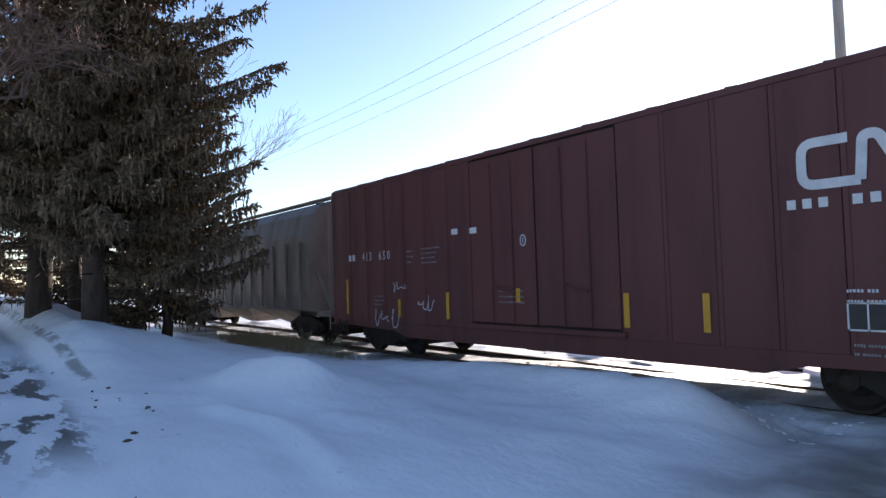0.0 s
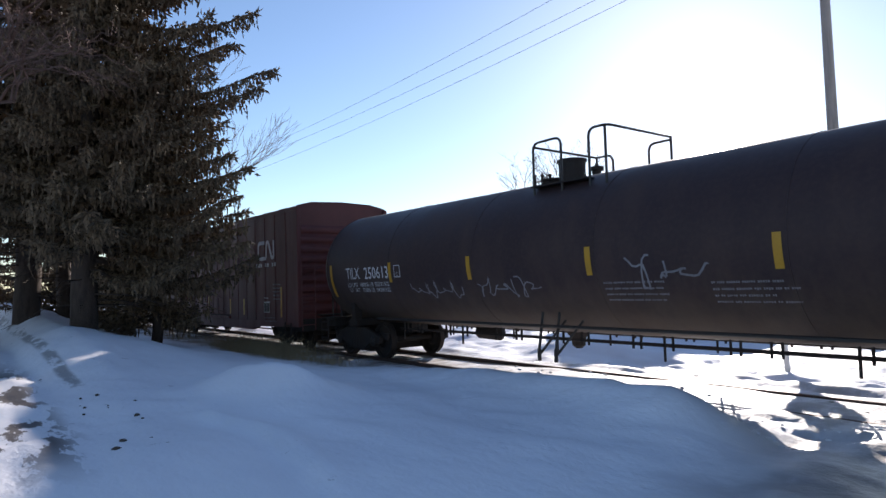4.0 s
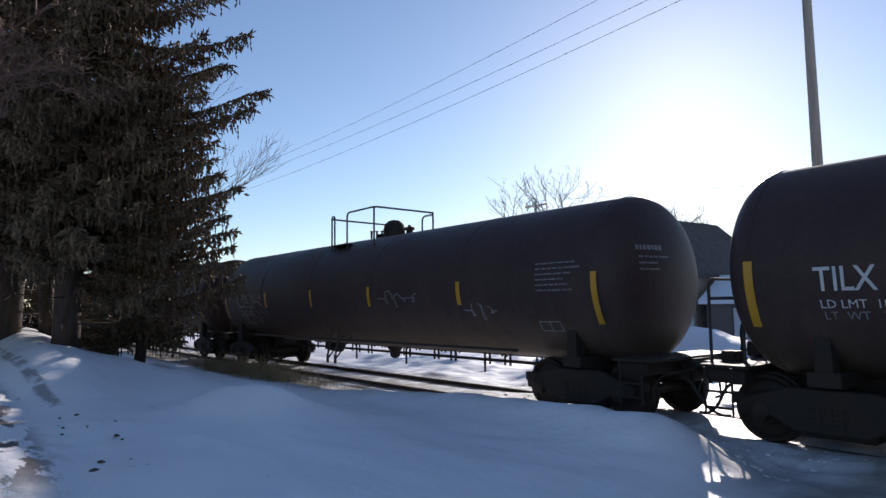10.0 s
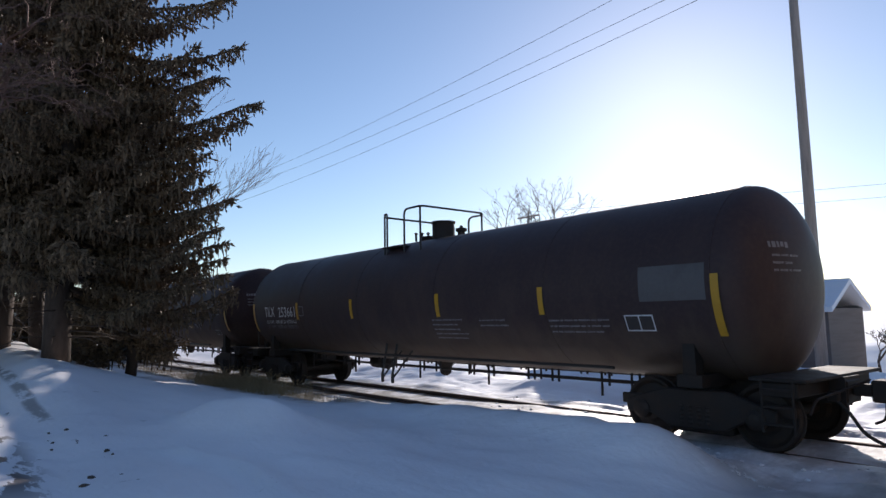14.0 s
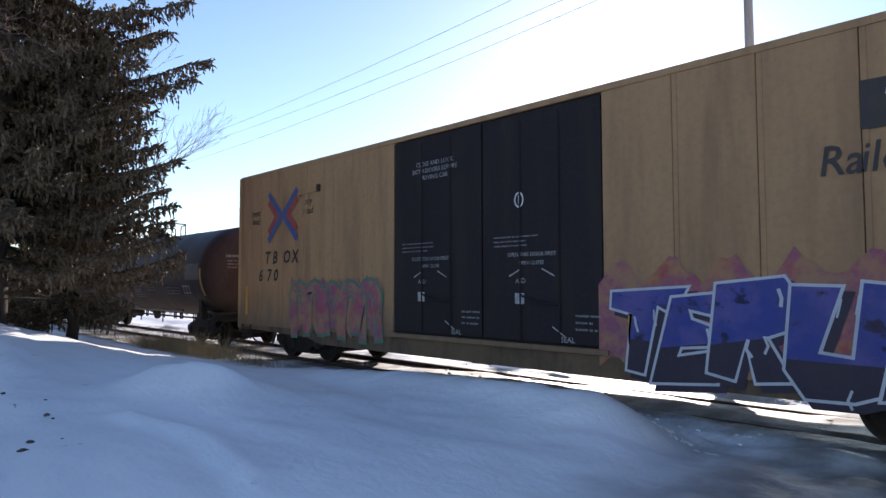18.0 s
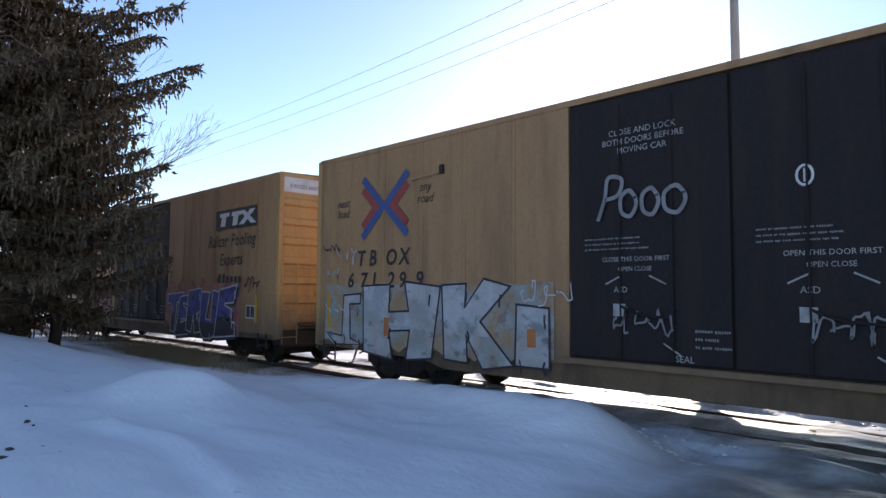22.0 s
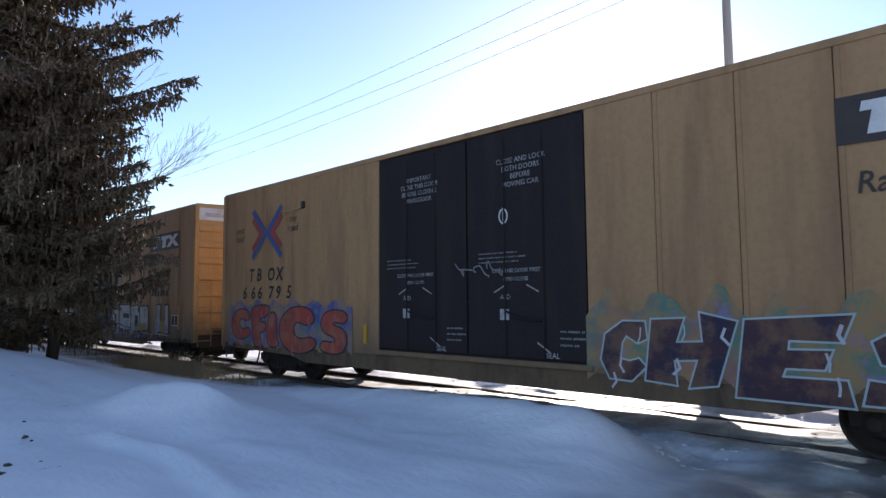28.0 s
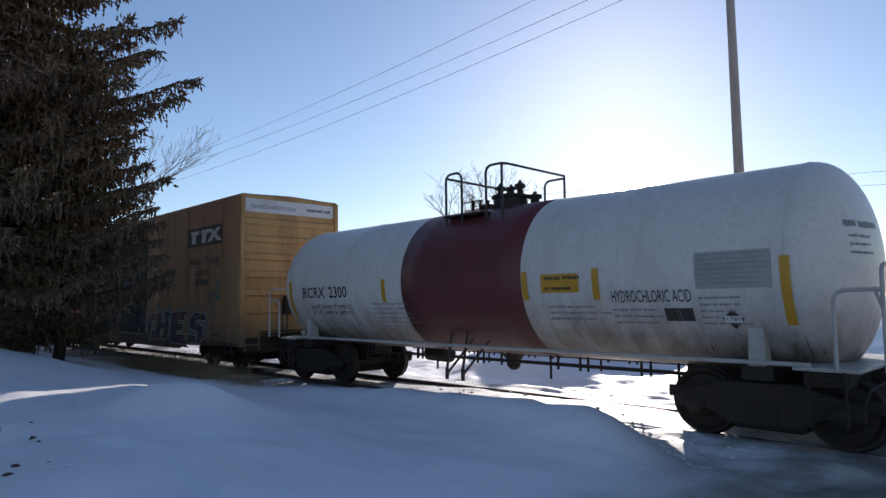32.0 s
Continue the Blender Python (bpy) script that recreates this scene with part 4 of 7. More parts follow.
def box_car(name, label, u, half_len, eave, peak, paint, end_paint, truck_x, sections, door, door_paint, end_top=None, group="box cars of the train"):
    """A box car: core, wall panels, plug doors, roof, ribbed ends, sills, ladders, trucks."""
    car = thing(name, label, "railcar", pose(u, TRACK_Y, 0), group)
    H, W = half_len, 1.6
    bm = boxes((-H + 0.05, H - 0.05, -W + 0.05, W - 0.05, 0.90, eave - 0.03))
    body = part("body", bm, IRON, car)
    # roof: sheets with raised seams
    bm = bmesh.new()
    prof = [(-W - 0.01, eave - 0.10), (-W - 0.01, eave), (-W + 0.55, peak - 0.04), (0, peak), (W - 0.55, peak - 0.04), (W + 0.01, eave), (W + 0.01, eave - 0.10)]
    a = [bm.verts.new((-H + 0.03, y, z)) for y, z in prof]
    b = [bm.verts.new((H - 0.03, y, z)) for y, z in prof]
    for k in range(len(prof)):
        bm.faces.new((a[k], b[k], b[(k + 1) % len(prof)], a[(k + 1) % len(prof)]))
    bm.faces.new(a)
    bm.faces.new(b[::-1])
    bmesh.ops.recalc_face_normals(bm, faces=bm.faces[:])
    roof = part("roof", bm, paint, car)
    bm = bmesh.new()
    n = int(2 * H / 1.25)
    for k in range(n + 1):
        x = -H + 0.04 + (2 * H - 0.08) * k / n
        for y0, z0, y1, z1 in ((-W + 0.06, eave, -W + 0.55, peak - 0.04), (-W + 0.55, peak - 0.04, 0, peak), (0, peak, W - 0.55, peak - 0.04), (W - 0.55, peak - 0.04, W, eave)):
            tube(bm, [(x, y0, z0 + 0.015), (x, y1, z1 + 0.015)], 0.022, 4)
    part("roof_seam", bm, paint, roof, kind="stuff")
    # wall panels on both flanks, a post between each pair
    d0, d1 = door
    for s in (-1, 1):
        for x0, x1, count in ((-H, d0, sections[0]), (d1, H, sections[1])):
            w = (x1 - x0) / count
            for k in range(count):
                pa, pb = x0 + k * w + 0.005, x0 + (k + 1) * w - 0.005
                bm = boxes((pa, pb, min(s * (W - 0.06), s * W), max(s * (W - 0.06), s * W), 0.84, eave - 0.10))
                bmesh.ops.bevel(bm, geom=bm.edges[:], offset=0.006, segments=1, affect="EDGES")
                panel = part("side_panel", bm, paint, car)
                if k:
                    part("post", soft_box(pa + 0.004, pa + 0.072, min(s * (W - 0.03), s * (W + 0.014)), max(s * (W - 0.03), s * (W + 0.014)), 0.86, eave - 0.11, 0.004), paint, panel)
        # doors
        mid = (d0 + d1) / 2
        for x0, x1 in ((d0, mid), (mid, d1)):
            bm = boxes((x0 + 0.02, x1 - 0.02, min(s * (W - 0.05), s * (W + 0.004)), max(s * (W - 0.05), s * (W + 0.004)), 0.98, eave - 0.14))
            bmesh.ops.bevel(bm, geom=bm.edges[:], offset=0.012, segments=1, affect="EDGES")
            dr = part("door", bm, door_paint, car, "plug door with lever gear" if s < 0 else "")
            yy = s * (W + 0.034)
            part("lock_bar", tubes([[(x0 + w_, yy, 1.0), (x0 + w_, yy, eave - 0.25)] for w_ in ((x1 - x0) * 0.36, (x1 - x0) * 0.68)], 0.013), door_paint, dr)
            part("handle", tubes([bent([(x0 + (x1 - x0) * 0.36, yy, 1.75), (x0 + (x1 - x0) * 0.5, s * (W + 0.07), 1.62), (x0 + (x1 - x0) * 0.66, yy, 1.60)])], 0.02), door_paint, dr)
        part("door_track", soft_box(d0 - 0.1, d1 + 0.1, min(s * (W - 0.02), s * (W + 0.07)), max(s * (W - 0.02), s * (W + 0.07)), 0.86, 0.95, 0.01), paint, car)
        # deep side sill between the trucks
        line = [(-H, 0.86), (H, 0.86), (H, 0.72), (truck_x + 1.25, 0.72), (truck_x - 1.15, 0.66), (truck_x - 1.7, 0.53), (-truck_x + 1.7, 0.53), (-truck_x + 1.15, 0.66), (-truck_x - 1.25, 0.72), (-H, 0.72)]
        part("side_sill", prism(bmesh.new(), line, s * (W - 0.09), s * (W - 0.015)), paint if end_top is None else SILL_GRIME, car)
    # underframe
    bm = boxes((-H + 0.2, H - 0.2, -0.32, 0.32, 0.66, 0.90))
    for k in range(9):
        x = -H + 1.0 + k * (2 * H - 2.0) / 8
        box(bm, x - 0.06, x + 0.06, -W + 0.1, W - 0.1, 0.78, 0.90)
    part("underframe", bm, IRON, car)
    bm = lathe(bmesh.new(), [(-0.5, 0.02), (-0.48, 0.16), (-0.4, 0.2), (0.4, 0.2), (0.48, 0.16), (0.5, 0.02)], 16, "x", (2.0, 0.75, 0.66))
    part("air_tank", bm, IRON, car)
    part("brake_cylinder", soft_box(-0.9, -0.3, -1.05, -0.55, 0.42, 0.80, 0.06, 2), IRON, car)
    part("brake_pipe", tubes([[(-H + 0.1, 0.42, 0.60), (H - 0.1, 0.42, 0.60)], [(-4.4, -0.9, 0.50), (4.4, -0.9, 0.50)]] + [[(x, -0.9, 0.50), (x, -0.9, 0.8)] for x in (-4.2, -1.6, 1.4, 4.2)], 0.025), IRON, car)
    # ends: corrugated sheets, corner posts, ladders
    for s in (-1, 1):
        x_in, x_out = s * (H - 0.06), s * H
        line = [(-W, 0.80), (W, 0.80), (W, eave), (W - 0.55, peak - 0.035), (-W + 0.55, peak - 0.035), (-W, eave)]
        bm = bmesh.new()
        aa = [bm.verts.new((x_in, y, z)) for y, z in line]
        bb = [bm.verts.new((x_out, y, z)) for y, z in line]
        bm.faces.new(aa)
        bm.faces.new(bb)
        for k in range(6):
            bm.faces.new((aa[k], bb[k], bb[(k + 1) % 6], aa[(k + 1) % 6]))
        bmesh.ops.recalc_face_normals(bm, faces=bm.faces[:])
        endw = part("end_wall", bm, end_paint, car)
        ribs = 7 if end_top else 9
        for k in range(ribs):
            z = 1.25 + k * (eave - 1.95) / (ribs - 1)
            bm = bmesh.new()
            prof_r = [(0, -0.15), (0.065, -0.10), (0.07, 0.0), (0.065, 0.04), (0, 0.08)] if end_top else [(0, -0.13), (0.06, -0.06), (0.07, 0.0), (0.06, 0.06), (0, 0.13)]
            aa = [bm.verts.new((x_out + s * d, -W + 0.14, z + e)) for d, e in prof_r]
            bb = [bm.verts.new((x_out + s * d, W - 0.14, z + e)) for d, e in prof_r]
            for j in range(4):
                bm.faces.new((aa[j], bb[j], bb[j + 1], aa[j + 1]))
            bm.faces.new(aa)
            bm.faces.new(bb)
            bmesh.ops.recalc_face_normals(bm, faces=bm.faces[:])
            part("end_rib", bm, end_paint, endw, smooth=False)
        for sy in (-1, 1):
            part("corner_post", soft_box(min(x_in, x_out + s * 0.09), max(x_in, x_out + s * 0.09), min(sy * (W - 0.12), sy * (W + 0.006)), max(sy * (W - 0.12), sy * (W + 0.006)), 0.74, eave - 0.02, 0.01), end_paint, endw)
        lines = []
        ladder(lines, -1.5, -1.08, x_out + s * 0.16, 0.62, 2.65, 6, "y")
        ladder(lines, 1.08, 1.5, x_out + s * 0.16, 0.62, 2.65, 6, "y")
        lines.append([(x_out + s * 0.17, -1.55, 2.55), (x_out + s * 0.17, 1.55, 2.55)])
        part("end_ladder", tubes(lines, 0.016), end_paint, endw, "tubular grab irons")
        part("end_platform", soft_box(min(x_out, x_out + s * 0.34), max(x_out, x_out + s * 0.34), -0.95, 0.95, 1.04, 1.08, 0.008), IRON, endw)
        lines = []
        ladder(lines, s * (H - 0.55) - 0.22, s * (H - 0.55) + 0.22, -W - 0.05, 0.46, 0.86, 2)
        part("sill_step", tubes(lines, 0.018), IRON, car)
        make_coupler(car, s * H, s)
    # hand brake on the rear end
    gear = part("hand_brake", soft_box(H + 0.10, H + 0.28, -0.32, 0.08, 1.60, 2.12, 0.03), IRON, car, "dark hand brake housing with a spoked wheel")
    ring = [(H + 0.36, 0.14 + 0.29 * math.cos(k * math.tau / 24), 1.98 + 0.29 * math.sin(k * math.tau / 24)) for k in range(25)]
    bm = tube(bmesh.new(), ring, 0.018, 8)
    for k in range(5):
        tube(bm, [(H + 0.32, 0.14, 1.98), ring[int(k * 4.8)]], 0.012)
    lathe(bm, [(H + 0.28, 0.05), (H + 0.38, 0.05), (H + 0.39, 0.02)], 10, "x", (0, 0.14, 1.98))
    part("brake_wheel", bm, IRON, gear)
    part("brake_chain", tubes([[(H + 0.18, -0.20, 1.62), (H + 0.16, -0.22, 0.80)]], 0.014), IRON, gear)
    part("retainer_pipe", tubes([[(H + 0.16, -0.35, 1.95), (H + 0.16, -0.35, 0.85)]], 0.014), IRON, car)
    part("retainer_plate", soft_box(H + 0.09, H + 0.13, 0.78, 1.10, 1.45, 1.85, 0.01), IRON, car)
    for s in (-1, 1):
        part("end_sill", soft_box(min(s * (H - 0.3), s * (H + 0.10)), max(s * (H - 0.3), s * (H + 0.10)), -1.5, 1.5, 0.58, 0.96, 0.02), IRON, car)
        part("draft_sill", soft_box(min(s * (H - 0.3), s * (H + 0.38)), max(s * (H - 0.3), s * (H + 0.38)), -0.34, 0.34, 0.52, 1.0, 0.03), IRON, car)
    if end_top:
        sheet("white_band", [(-W + 0.02, W - 0.02, eave - 0.47, eave - 0.09)], end_map(H, 0.006), end_top, car, "white painted band", 1)
        sheet("white_band", [(-W + 0.02, W - 0.02, eave - 0.47, eave - 0.09)], lambda a, b: (-H - 0.006, a, b), end_top, car, "", 1)
        lettering("EXCESS HEIGHT CAR", -0.55, eave - 0.31, 0.15, end_map(H, 0.011), LETTER_BLACK, car, 1.0)
        text_bars(0.55, 1.4, eave - 0.25, 1, 0.12, end_map(H, 0.011), LETTER_BLACK, car, 5)
    for x in (-truck_x, truck_x):
        make_truck(car, x)
    CARS.append((car, u))
    return car


def reflectors(car, rows, put):
    for x, z0, z1 in rows:
        sheet("reflector", [(x - 0.055, x + 0.055, z0, z1)], put, REFLECT, car, "yellow reflective strip")


def data_panel(car, u0, u1, v0, v1, put, mat=None):
    """A stencilled consolidated data box: frame lines and two dark fields."""
    mat = mat or LETTER_WHITE
    t = 0.022
    mid = (u0 + u1) / 2
    sheet("data_panel", [(u0, u1, v1 - t, v1), (u0, u1, v0, v0 + t), (u0, u0 + t, v0, v1), (u1 - t, u1, v0, v1), (mid - t / 2, mid + t / 2, v0, v1)], put, mat, car, "stencilled data frame", 1)
    sheet("data_field", [(u0 + t, mid - t, v0 + t, v1 - t), (mid + t, u1 - t, v0 + t, v1 - t)], put, LETTER_BLACK, car, "", 1)


def cross_logo(car, u, v, w, h, put):
    """The crossed red and blue track mark."""
    bm_r, bm_b = [], []
    for s in (-1, 1):
        bm_b.append([(u + s * w / 2, v + h / 2), (u + s * w * 0.09, v + h * 0.07), (u + s * w * 0.035, v), (u + s * w * 0.09, v - h * 0.07), (u + s * w / 2, v - h / 2)])
        bm_r.append([(u + s * w / 2, v + h * 0.32), (u + s * w * 0.19, v), (u + s * w / 2, v - h * 0.32)])
    a = strokes("emblem", bm_b[:1], w * 0.11, put, BLUE, car, "crossed blue and red emblem")
    over = flat_map(1.6, 0.0225)
    strokes("emblem_blue", bm_b[1:], w * 0.11, over, BLUE, a)
    for line in bm_r:
        strokes("emblem_red", [line], w * 0.11, put, RED, a)


def box_logo(car, u0, u1, v0, v1, put):
    """The dark owner's plate: plain white bars on black."""
    a = sheet("plate", [(u0, u1, v0, v1)], put, LETTER_BLACK, car, "black owner plate with white shapes", 1)
    w, h = u1 - u0, v1 - v0
    lift = flat_map(1.6, 0.026)
    for c in (0.19, 0.49):
        bm = bmesh.new()
        for a0, a1, b0, b1 in ((-0.12, 0.12, 0.64, 0.84), (-0.07, 0.05, 0.16, 0.64)):
            lean = 0.05
            blob(bm, [(u0 + w * (c + a0 + lean * b0), v0 + h * b0), (u0 + w * (c + a1 + lean * b0), v0 + h * b0), (u0 + w * (c + a1 + lean * b1), v0 + h * b1), (u0 + w * (c + a0 + lean * b1), v0 + h * b1)], lift)
        part("plate_shape", bm, LETTER_WHITE, a)
    for k, (x0, x1) in enumerate(((0.64, 0.90), (0.93, 0.66))):
        bm = bmesh.new()
        blob(bm, [(u0 + w * (x0 - 0.06), v0 + h * 0.16), (u0 + w * (x0 + 0.06), v0 + h * 0.16), (u0 + w * (x1 + 0.06), v0 + h * 0.84), (u0 + w * (x1 - 0.06), v0 + h * 0.84)], flat_map(1.6, 0.026 + 0.001 * k))
        part("plate_shape", bm, LETTER_WHITE, a)


def door_stencils(car, d0, d1, put, seed, words):
    mid = (d0 + d1) / 2
    w = mid - d0
    for k, x in enumerate((d0, mid)):
        for j, line in enumerate(words[k]):
            lettering(line, x + w * 0.5, 4.28 - j * 0.135, 0.125, put, LETTER_MID, car)
        text_bars(x + w * 0.12, x + w * 0.5, 2.74, 3, 0.036, put, LETTER_FAINT, car, seed + k)
        lettering(("CLOSE THIS DOOR FIRST", "OPEN THIS DOOR FIRST")[k], x + w * 0.45, 2.42, 0.095, put, LETTER_MID, car)
        lettering("OPEN CLOSE", x + w * 0.45, 2.28, 0.09, put, LETTER_MID, car)
        lettering("ASD", x + w * 0.36, 1.98, 0.12, put, LETTER_MID, car)
        sheet("sticker", [(x + w * 0.31, x + w * 0.39, 1.60, 1.78)], put, LETTER_MID, car, "white sticker", 1)
        strokes("arrow", [[(x + w * 0.26, 2.06), (x + w * 0.36, 2.18)], [(x + w * 0.64, 2.06), (x + w * 0.54, 2.18)], [(x + w * 0.62, 1.25), (x + w * 0.72, 1.1)]], 0.022, put, LETTER_MID, car)
        lettering("SEAL", x + w * 0.74, 1.05, 0.125, put, LETTER_MID, car)
        text_bars(x + w * 0.8, x + w * 0.98, 1.45, 3, 0.05, put, LETTER_FAINT, car, seed + 8 + k)
    ring = [(mid + w * 0.35 + 0.09 * math.cos(a * math.tau / 14), 3.35 + 0.12 * math.sin(a * math.tau / 14)) for a in range(15)]
    strokes("wheel_mark", [ring, [(mid + w * 0.35, 3.27), (mid + w * 0.35, 3.43)]], 0.03, put, LETTER_WHITE, car)


def yellow_box(u, marks, number, words, seed, label, small=False):
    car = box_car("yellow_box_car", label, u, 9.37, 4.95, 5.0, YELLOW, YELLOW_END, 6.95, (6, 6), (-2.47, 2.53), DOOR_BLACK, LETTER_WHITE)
    put = flat_map(1.6, 0.020)
    cross_logo(car, -7.0, 3.70, 1.45, 1.25, put)
    for a, b, x, z in (("next", "load", -8.4, 3.75), ("any", "road", -5.75, 3.85)):
        lettering(a, x, z + 0.11, 0.26, put, LETTER_BLACK, car, 0.95, 0.2)
        lettering(b, x, z - 0.12, 0.26, put, LETTER_BLACK, car, 0.95, 0.2)
    for c, x in zip(marks, (-7.75, -7.35, -6.75, -6.35)):
        lettering(c, x, 2.62, 0.46, put, LETTER_BLACK, car, 0.95, 0.15, "lettering", 0.022)
    for c, x in zip(number, (-8.1, -7.65, -7.3, -6.75, -6.4, -5.9)):
        lettering(c, x, 2.16, 0.44, put, LETTER_BLACK, car, 1.05, 0.15, "lettering", 0.022)
    box_logo(car, 5.95, 8.35, 3.66, 4.22, put)
    slogan = (("Railcar", 6.58, 3.20, 0.36), ("Pooling", 7.68, 3.20, 0.36), ("Experts", 7.08, 2.88, 0.36)) if small else (("Ra", 5.75, 3.33, 0.5), ("ilcar", 6.33, 3.33, 0.5), ("Pool", 7.35, 3.33, 0.5), ("ing", 8.05, 3.33, 0.5), ("Experts", 6.95, 2.80, 0.48))
    for body, x, z, s in slogan:
        lettering(body, x, z, s, put, LETTER_BLACK, car, 0.92, 0.15, "lettering", 0.006)
    u_web, v_web, w_web = (6.6, 2.48, 0.15) if small else (6.2, 2.17, 0.24)
    sheet("faded_print", [(u_web + k * w_web, u_web + (k + 0.66) * w_web, v_web, v_web + 0.17 + 0.07 * (k in (0, 1))) for k in range(6)], put, LETTER_BLACK, car, "faded dark print", 1)
    if not small:
        data_panel(car, 7.87, 8.35, 1.22, 1.56, put)
    reflectors(car, [] if small else [(8.42, 1.12, 1.85)], put)
    reflectors(car, [] if small else [(-8.9, 1.12, 1.9)], put)
    reflectors(car, [(-5.77, 1.05, 1.5), (3.0, 1.05, 1.5), (-2.9, 1.05, 1.45)], put)
    door_stencils(car, -2.47, 2.53, put, seed, words)
    text_bars(7.7, 8.6, 0.80, 1, 0.05, put, LETTER_BLACK, car, seed + 30)
    part("wall_lug", soft_box(-5.35, -5.25, -1.66, -1.6, 4.15, 4.32, 0.01), IRON, car)
    part("grab_iron", tubes([bent([(-6.1, -1.6, 4.12), (-6.1, -1.68, 4.12), (-5.4, -1.68, 4.16), (-5.4, -1.6, 4.16)])], 0.014), YELLOW, car)
    return car


WORDS_A = (("CLOSE AND LOCK", "BOTH DOORS BEFORE", "MOVING CAR"), ("",))
WORDS_B = (("IMPORTANT", "CLOSE THIS DOOR", "BEFORE CLOSING", "MAIN DOOR"), ("CLOSE AND LOCK", "BOTH DOORS", "BEFORE", "MOVING CAR"))


def tank_car(name, label, u, tip, radius, zc, paint, truck_x, rail_x, opening, stripes, end_stripe, pipe_mat, dome="round", dome_x=0.3, trim=(0.0, 0.0)):
    """A tank car: turned shell, walkway rails, valves, saddles, ladders, pipes, trucks."""
    car = thing(name, label, "railcar", pose(u, TRACK_Y, 0), "tank cars of the train")
    depth = 0.68
    cyl_a, cyl_b = tip - depth - trim[0], tip - depth - trim[1]
    curve = [(depth * math.sin(a) ** 0.94, radius * max(0.0, math.cos(a)) ** 0.94) for a in (k * math.pi / 2 / 14 for k in range(15))]
    prof = [(-cyl_a - x, max(r, 0.002)) for x, r in reversed(curve)] + [(cyl_b + x, max(r, 0.002)) for x, r in curve]
    bm = lathe(bmesh.new(), prof, 96, "x", (0, 0, zc))
    shell = part("tank", bm, paint, car, smooth=True)
    put = round_map(radius, zc, 0.012)
    # weld seams round the shell
    n = 5
    for k in range(n + 1):
        x = -cyl_a + (cyl_a + cyl_b) * k / n
        if paint is TANK_WHITE and abs(x) < 2:
            continue
        bm = tube(bmesh.new(), [(x, radius * 1.0005 * math.cos(a * math.tau / 64), zc + radius * 1.0005 * math.sin(a * math.tau / 64)) for a in range(65)], 0.008, 4, cap=False)
        part("weld_seam", bm, paint, shell, smooth=True)
    for x in stripes:
        sheet("reflector", [(x - 0.06, x + 0.06, zc - 0.42, zc + 0.06)], put, REFLECT, car, "yellow reflective strip", 6)
    for x in end_stripe:
        sheet("reflector", [(x - 0.06, x + 0.06, zc - 0.80, zc + 0.10)], put, REFLECT, car, "yellow reflective strip", 10)
    # walkway and rails on top
    x0, x1 = rail_x
    top = zc + radius
    gate, hoop = opening
    zd, zr, yr = top - 0.36, top + 0.66, 0.95
    for r in ((x0 - 0.08, gate - 0.1, -0.98, -0.5), (x0 - 0.06, x1 + 0.06, 0.5, 0.9)):
        part("walkway", boxes((*r, top - 0.20, top - 0.165)), IRON, car, "grated top walkway")
    entry = [bent([(x0, -yr, zd), (x0, -yr, zr), (x0 + hoop, -yr, zr), (x0 + hoop, -yr, zd)]),
             [(x0, -yr, zr - 0.07), (x0, yr, zr - 0.10)], [(x0, yr, zd), (x0, yr, zr - 0.10)],
             bent([(x0, yr, zr - 0.10), (x0 + 0.42, yr, zr - 0.10), (x0 + 0.42, yr, zd)])]
    part("hand_rail", tubes(entry, 0.025, 8), PIPE, car, "dark tubular rail at the walkway gate")
    guard = [bent([(gate, -yr, zd), (gate, -yr, zr + 0.02), (x1, -yr, zr + 0.02), (x1, yr, zr)]),
             [(x1 - 0.04, -yr, zd), (x1 - 0.04, -yr, zr)], [(x1, yr, zd), (x1, yr, zr + 0.01)],
             bent([(x1, yr, zr - 0.05), (x1 - 0.5, yr, zr - 0.05), (x1 - 0.5, yr, zd)])]
    part("hand_rail", tubes(guard, 0.025, 8), PIPE, car, "dark tubular safety rail round the manway")
    bm = bmesh.new()
    if dome == "round":
        lathe(bm, [(top - 0.06, 0.30), (top + 0.20, 0.30), (top + 0.33, 0.26), (top + 0.42, 0.15), (top + 0.45, 0.02)], 20, "z", (dome_x, 0, 0))
    elif dome == "valves":
        lathe(bm, [(top - 0.06, 0.42), (top + 0.02, 0.42), (top + 0.03, 0.34), (top + 0.16, 0.34), (top + 0.18, 0.38), (top + 0.23, 0.38), (top + 0.25, 0.02)], 20, "z", (dome_x, 0, 0))
        for vx, vy, vh in ((-0.18, -0.1, 0.30), (0.12, 0.16, 0.36), (0.16, -0.16, 0.22)):
            lathe(bm, [(top + 0.2, 0.06), (top + 0.2 + vh * 0.5, 0.06), (top + 0.2 + vh * 0.55, 0.11), (top + 0.2 + vh * 0.75, 0.11), (top + 0.2 + vh * 0.8, 0.05), (top + 0.2 + vh, 0.02)], 10, "z", (dome_x + vx, vy, 0))
    else:
        lathe(bm, [(top - 0.06, 0.27), (top + 0.36, 0.27), (top + 0.36, 0.30), (top + 0.41, 0.30), (top + 0.45, 0.02)], 20, "z", (dome_x, 0, 0))
    part("manway", bm, IRON, car, "bolted manway cover")
    bm = bmesh.new()
    lathe(bm, [(top - 0.05, 0.09), (top + 0.12, 0.09), (top + 0.13, 0.14), (top + 0.2, 0.14), (top + 0.22, 0.05), (top + 0.27, 0.03)], 12, "z", (dome_x + 0.5, 0.15, 0))
    part("relief_valve", bm, IRON, car)
    bm = bmesh.new()
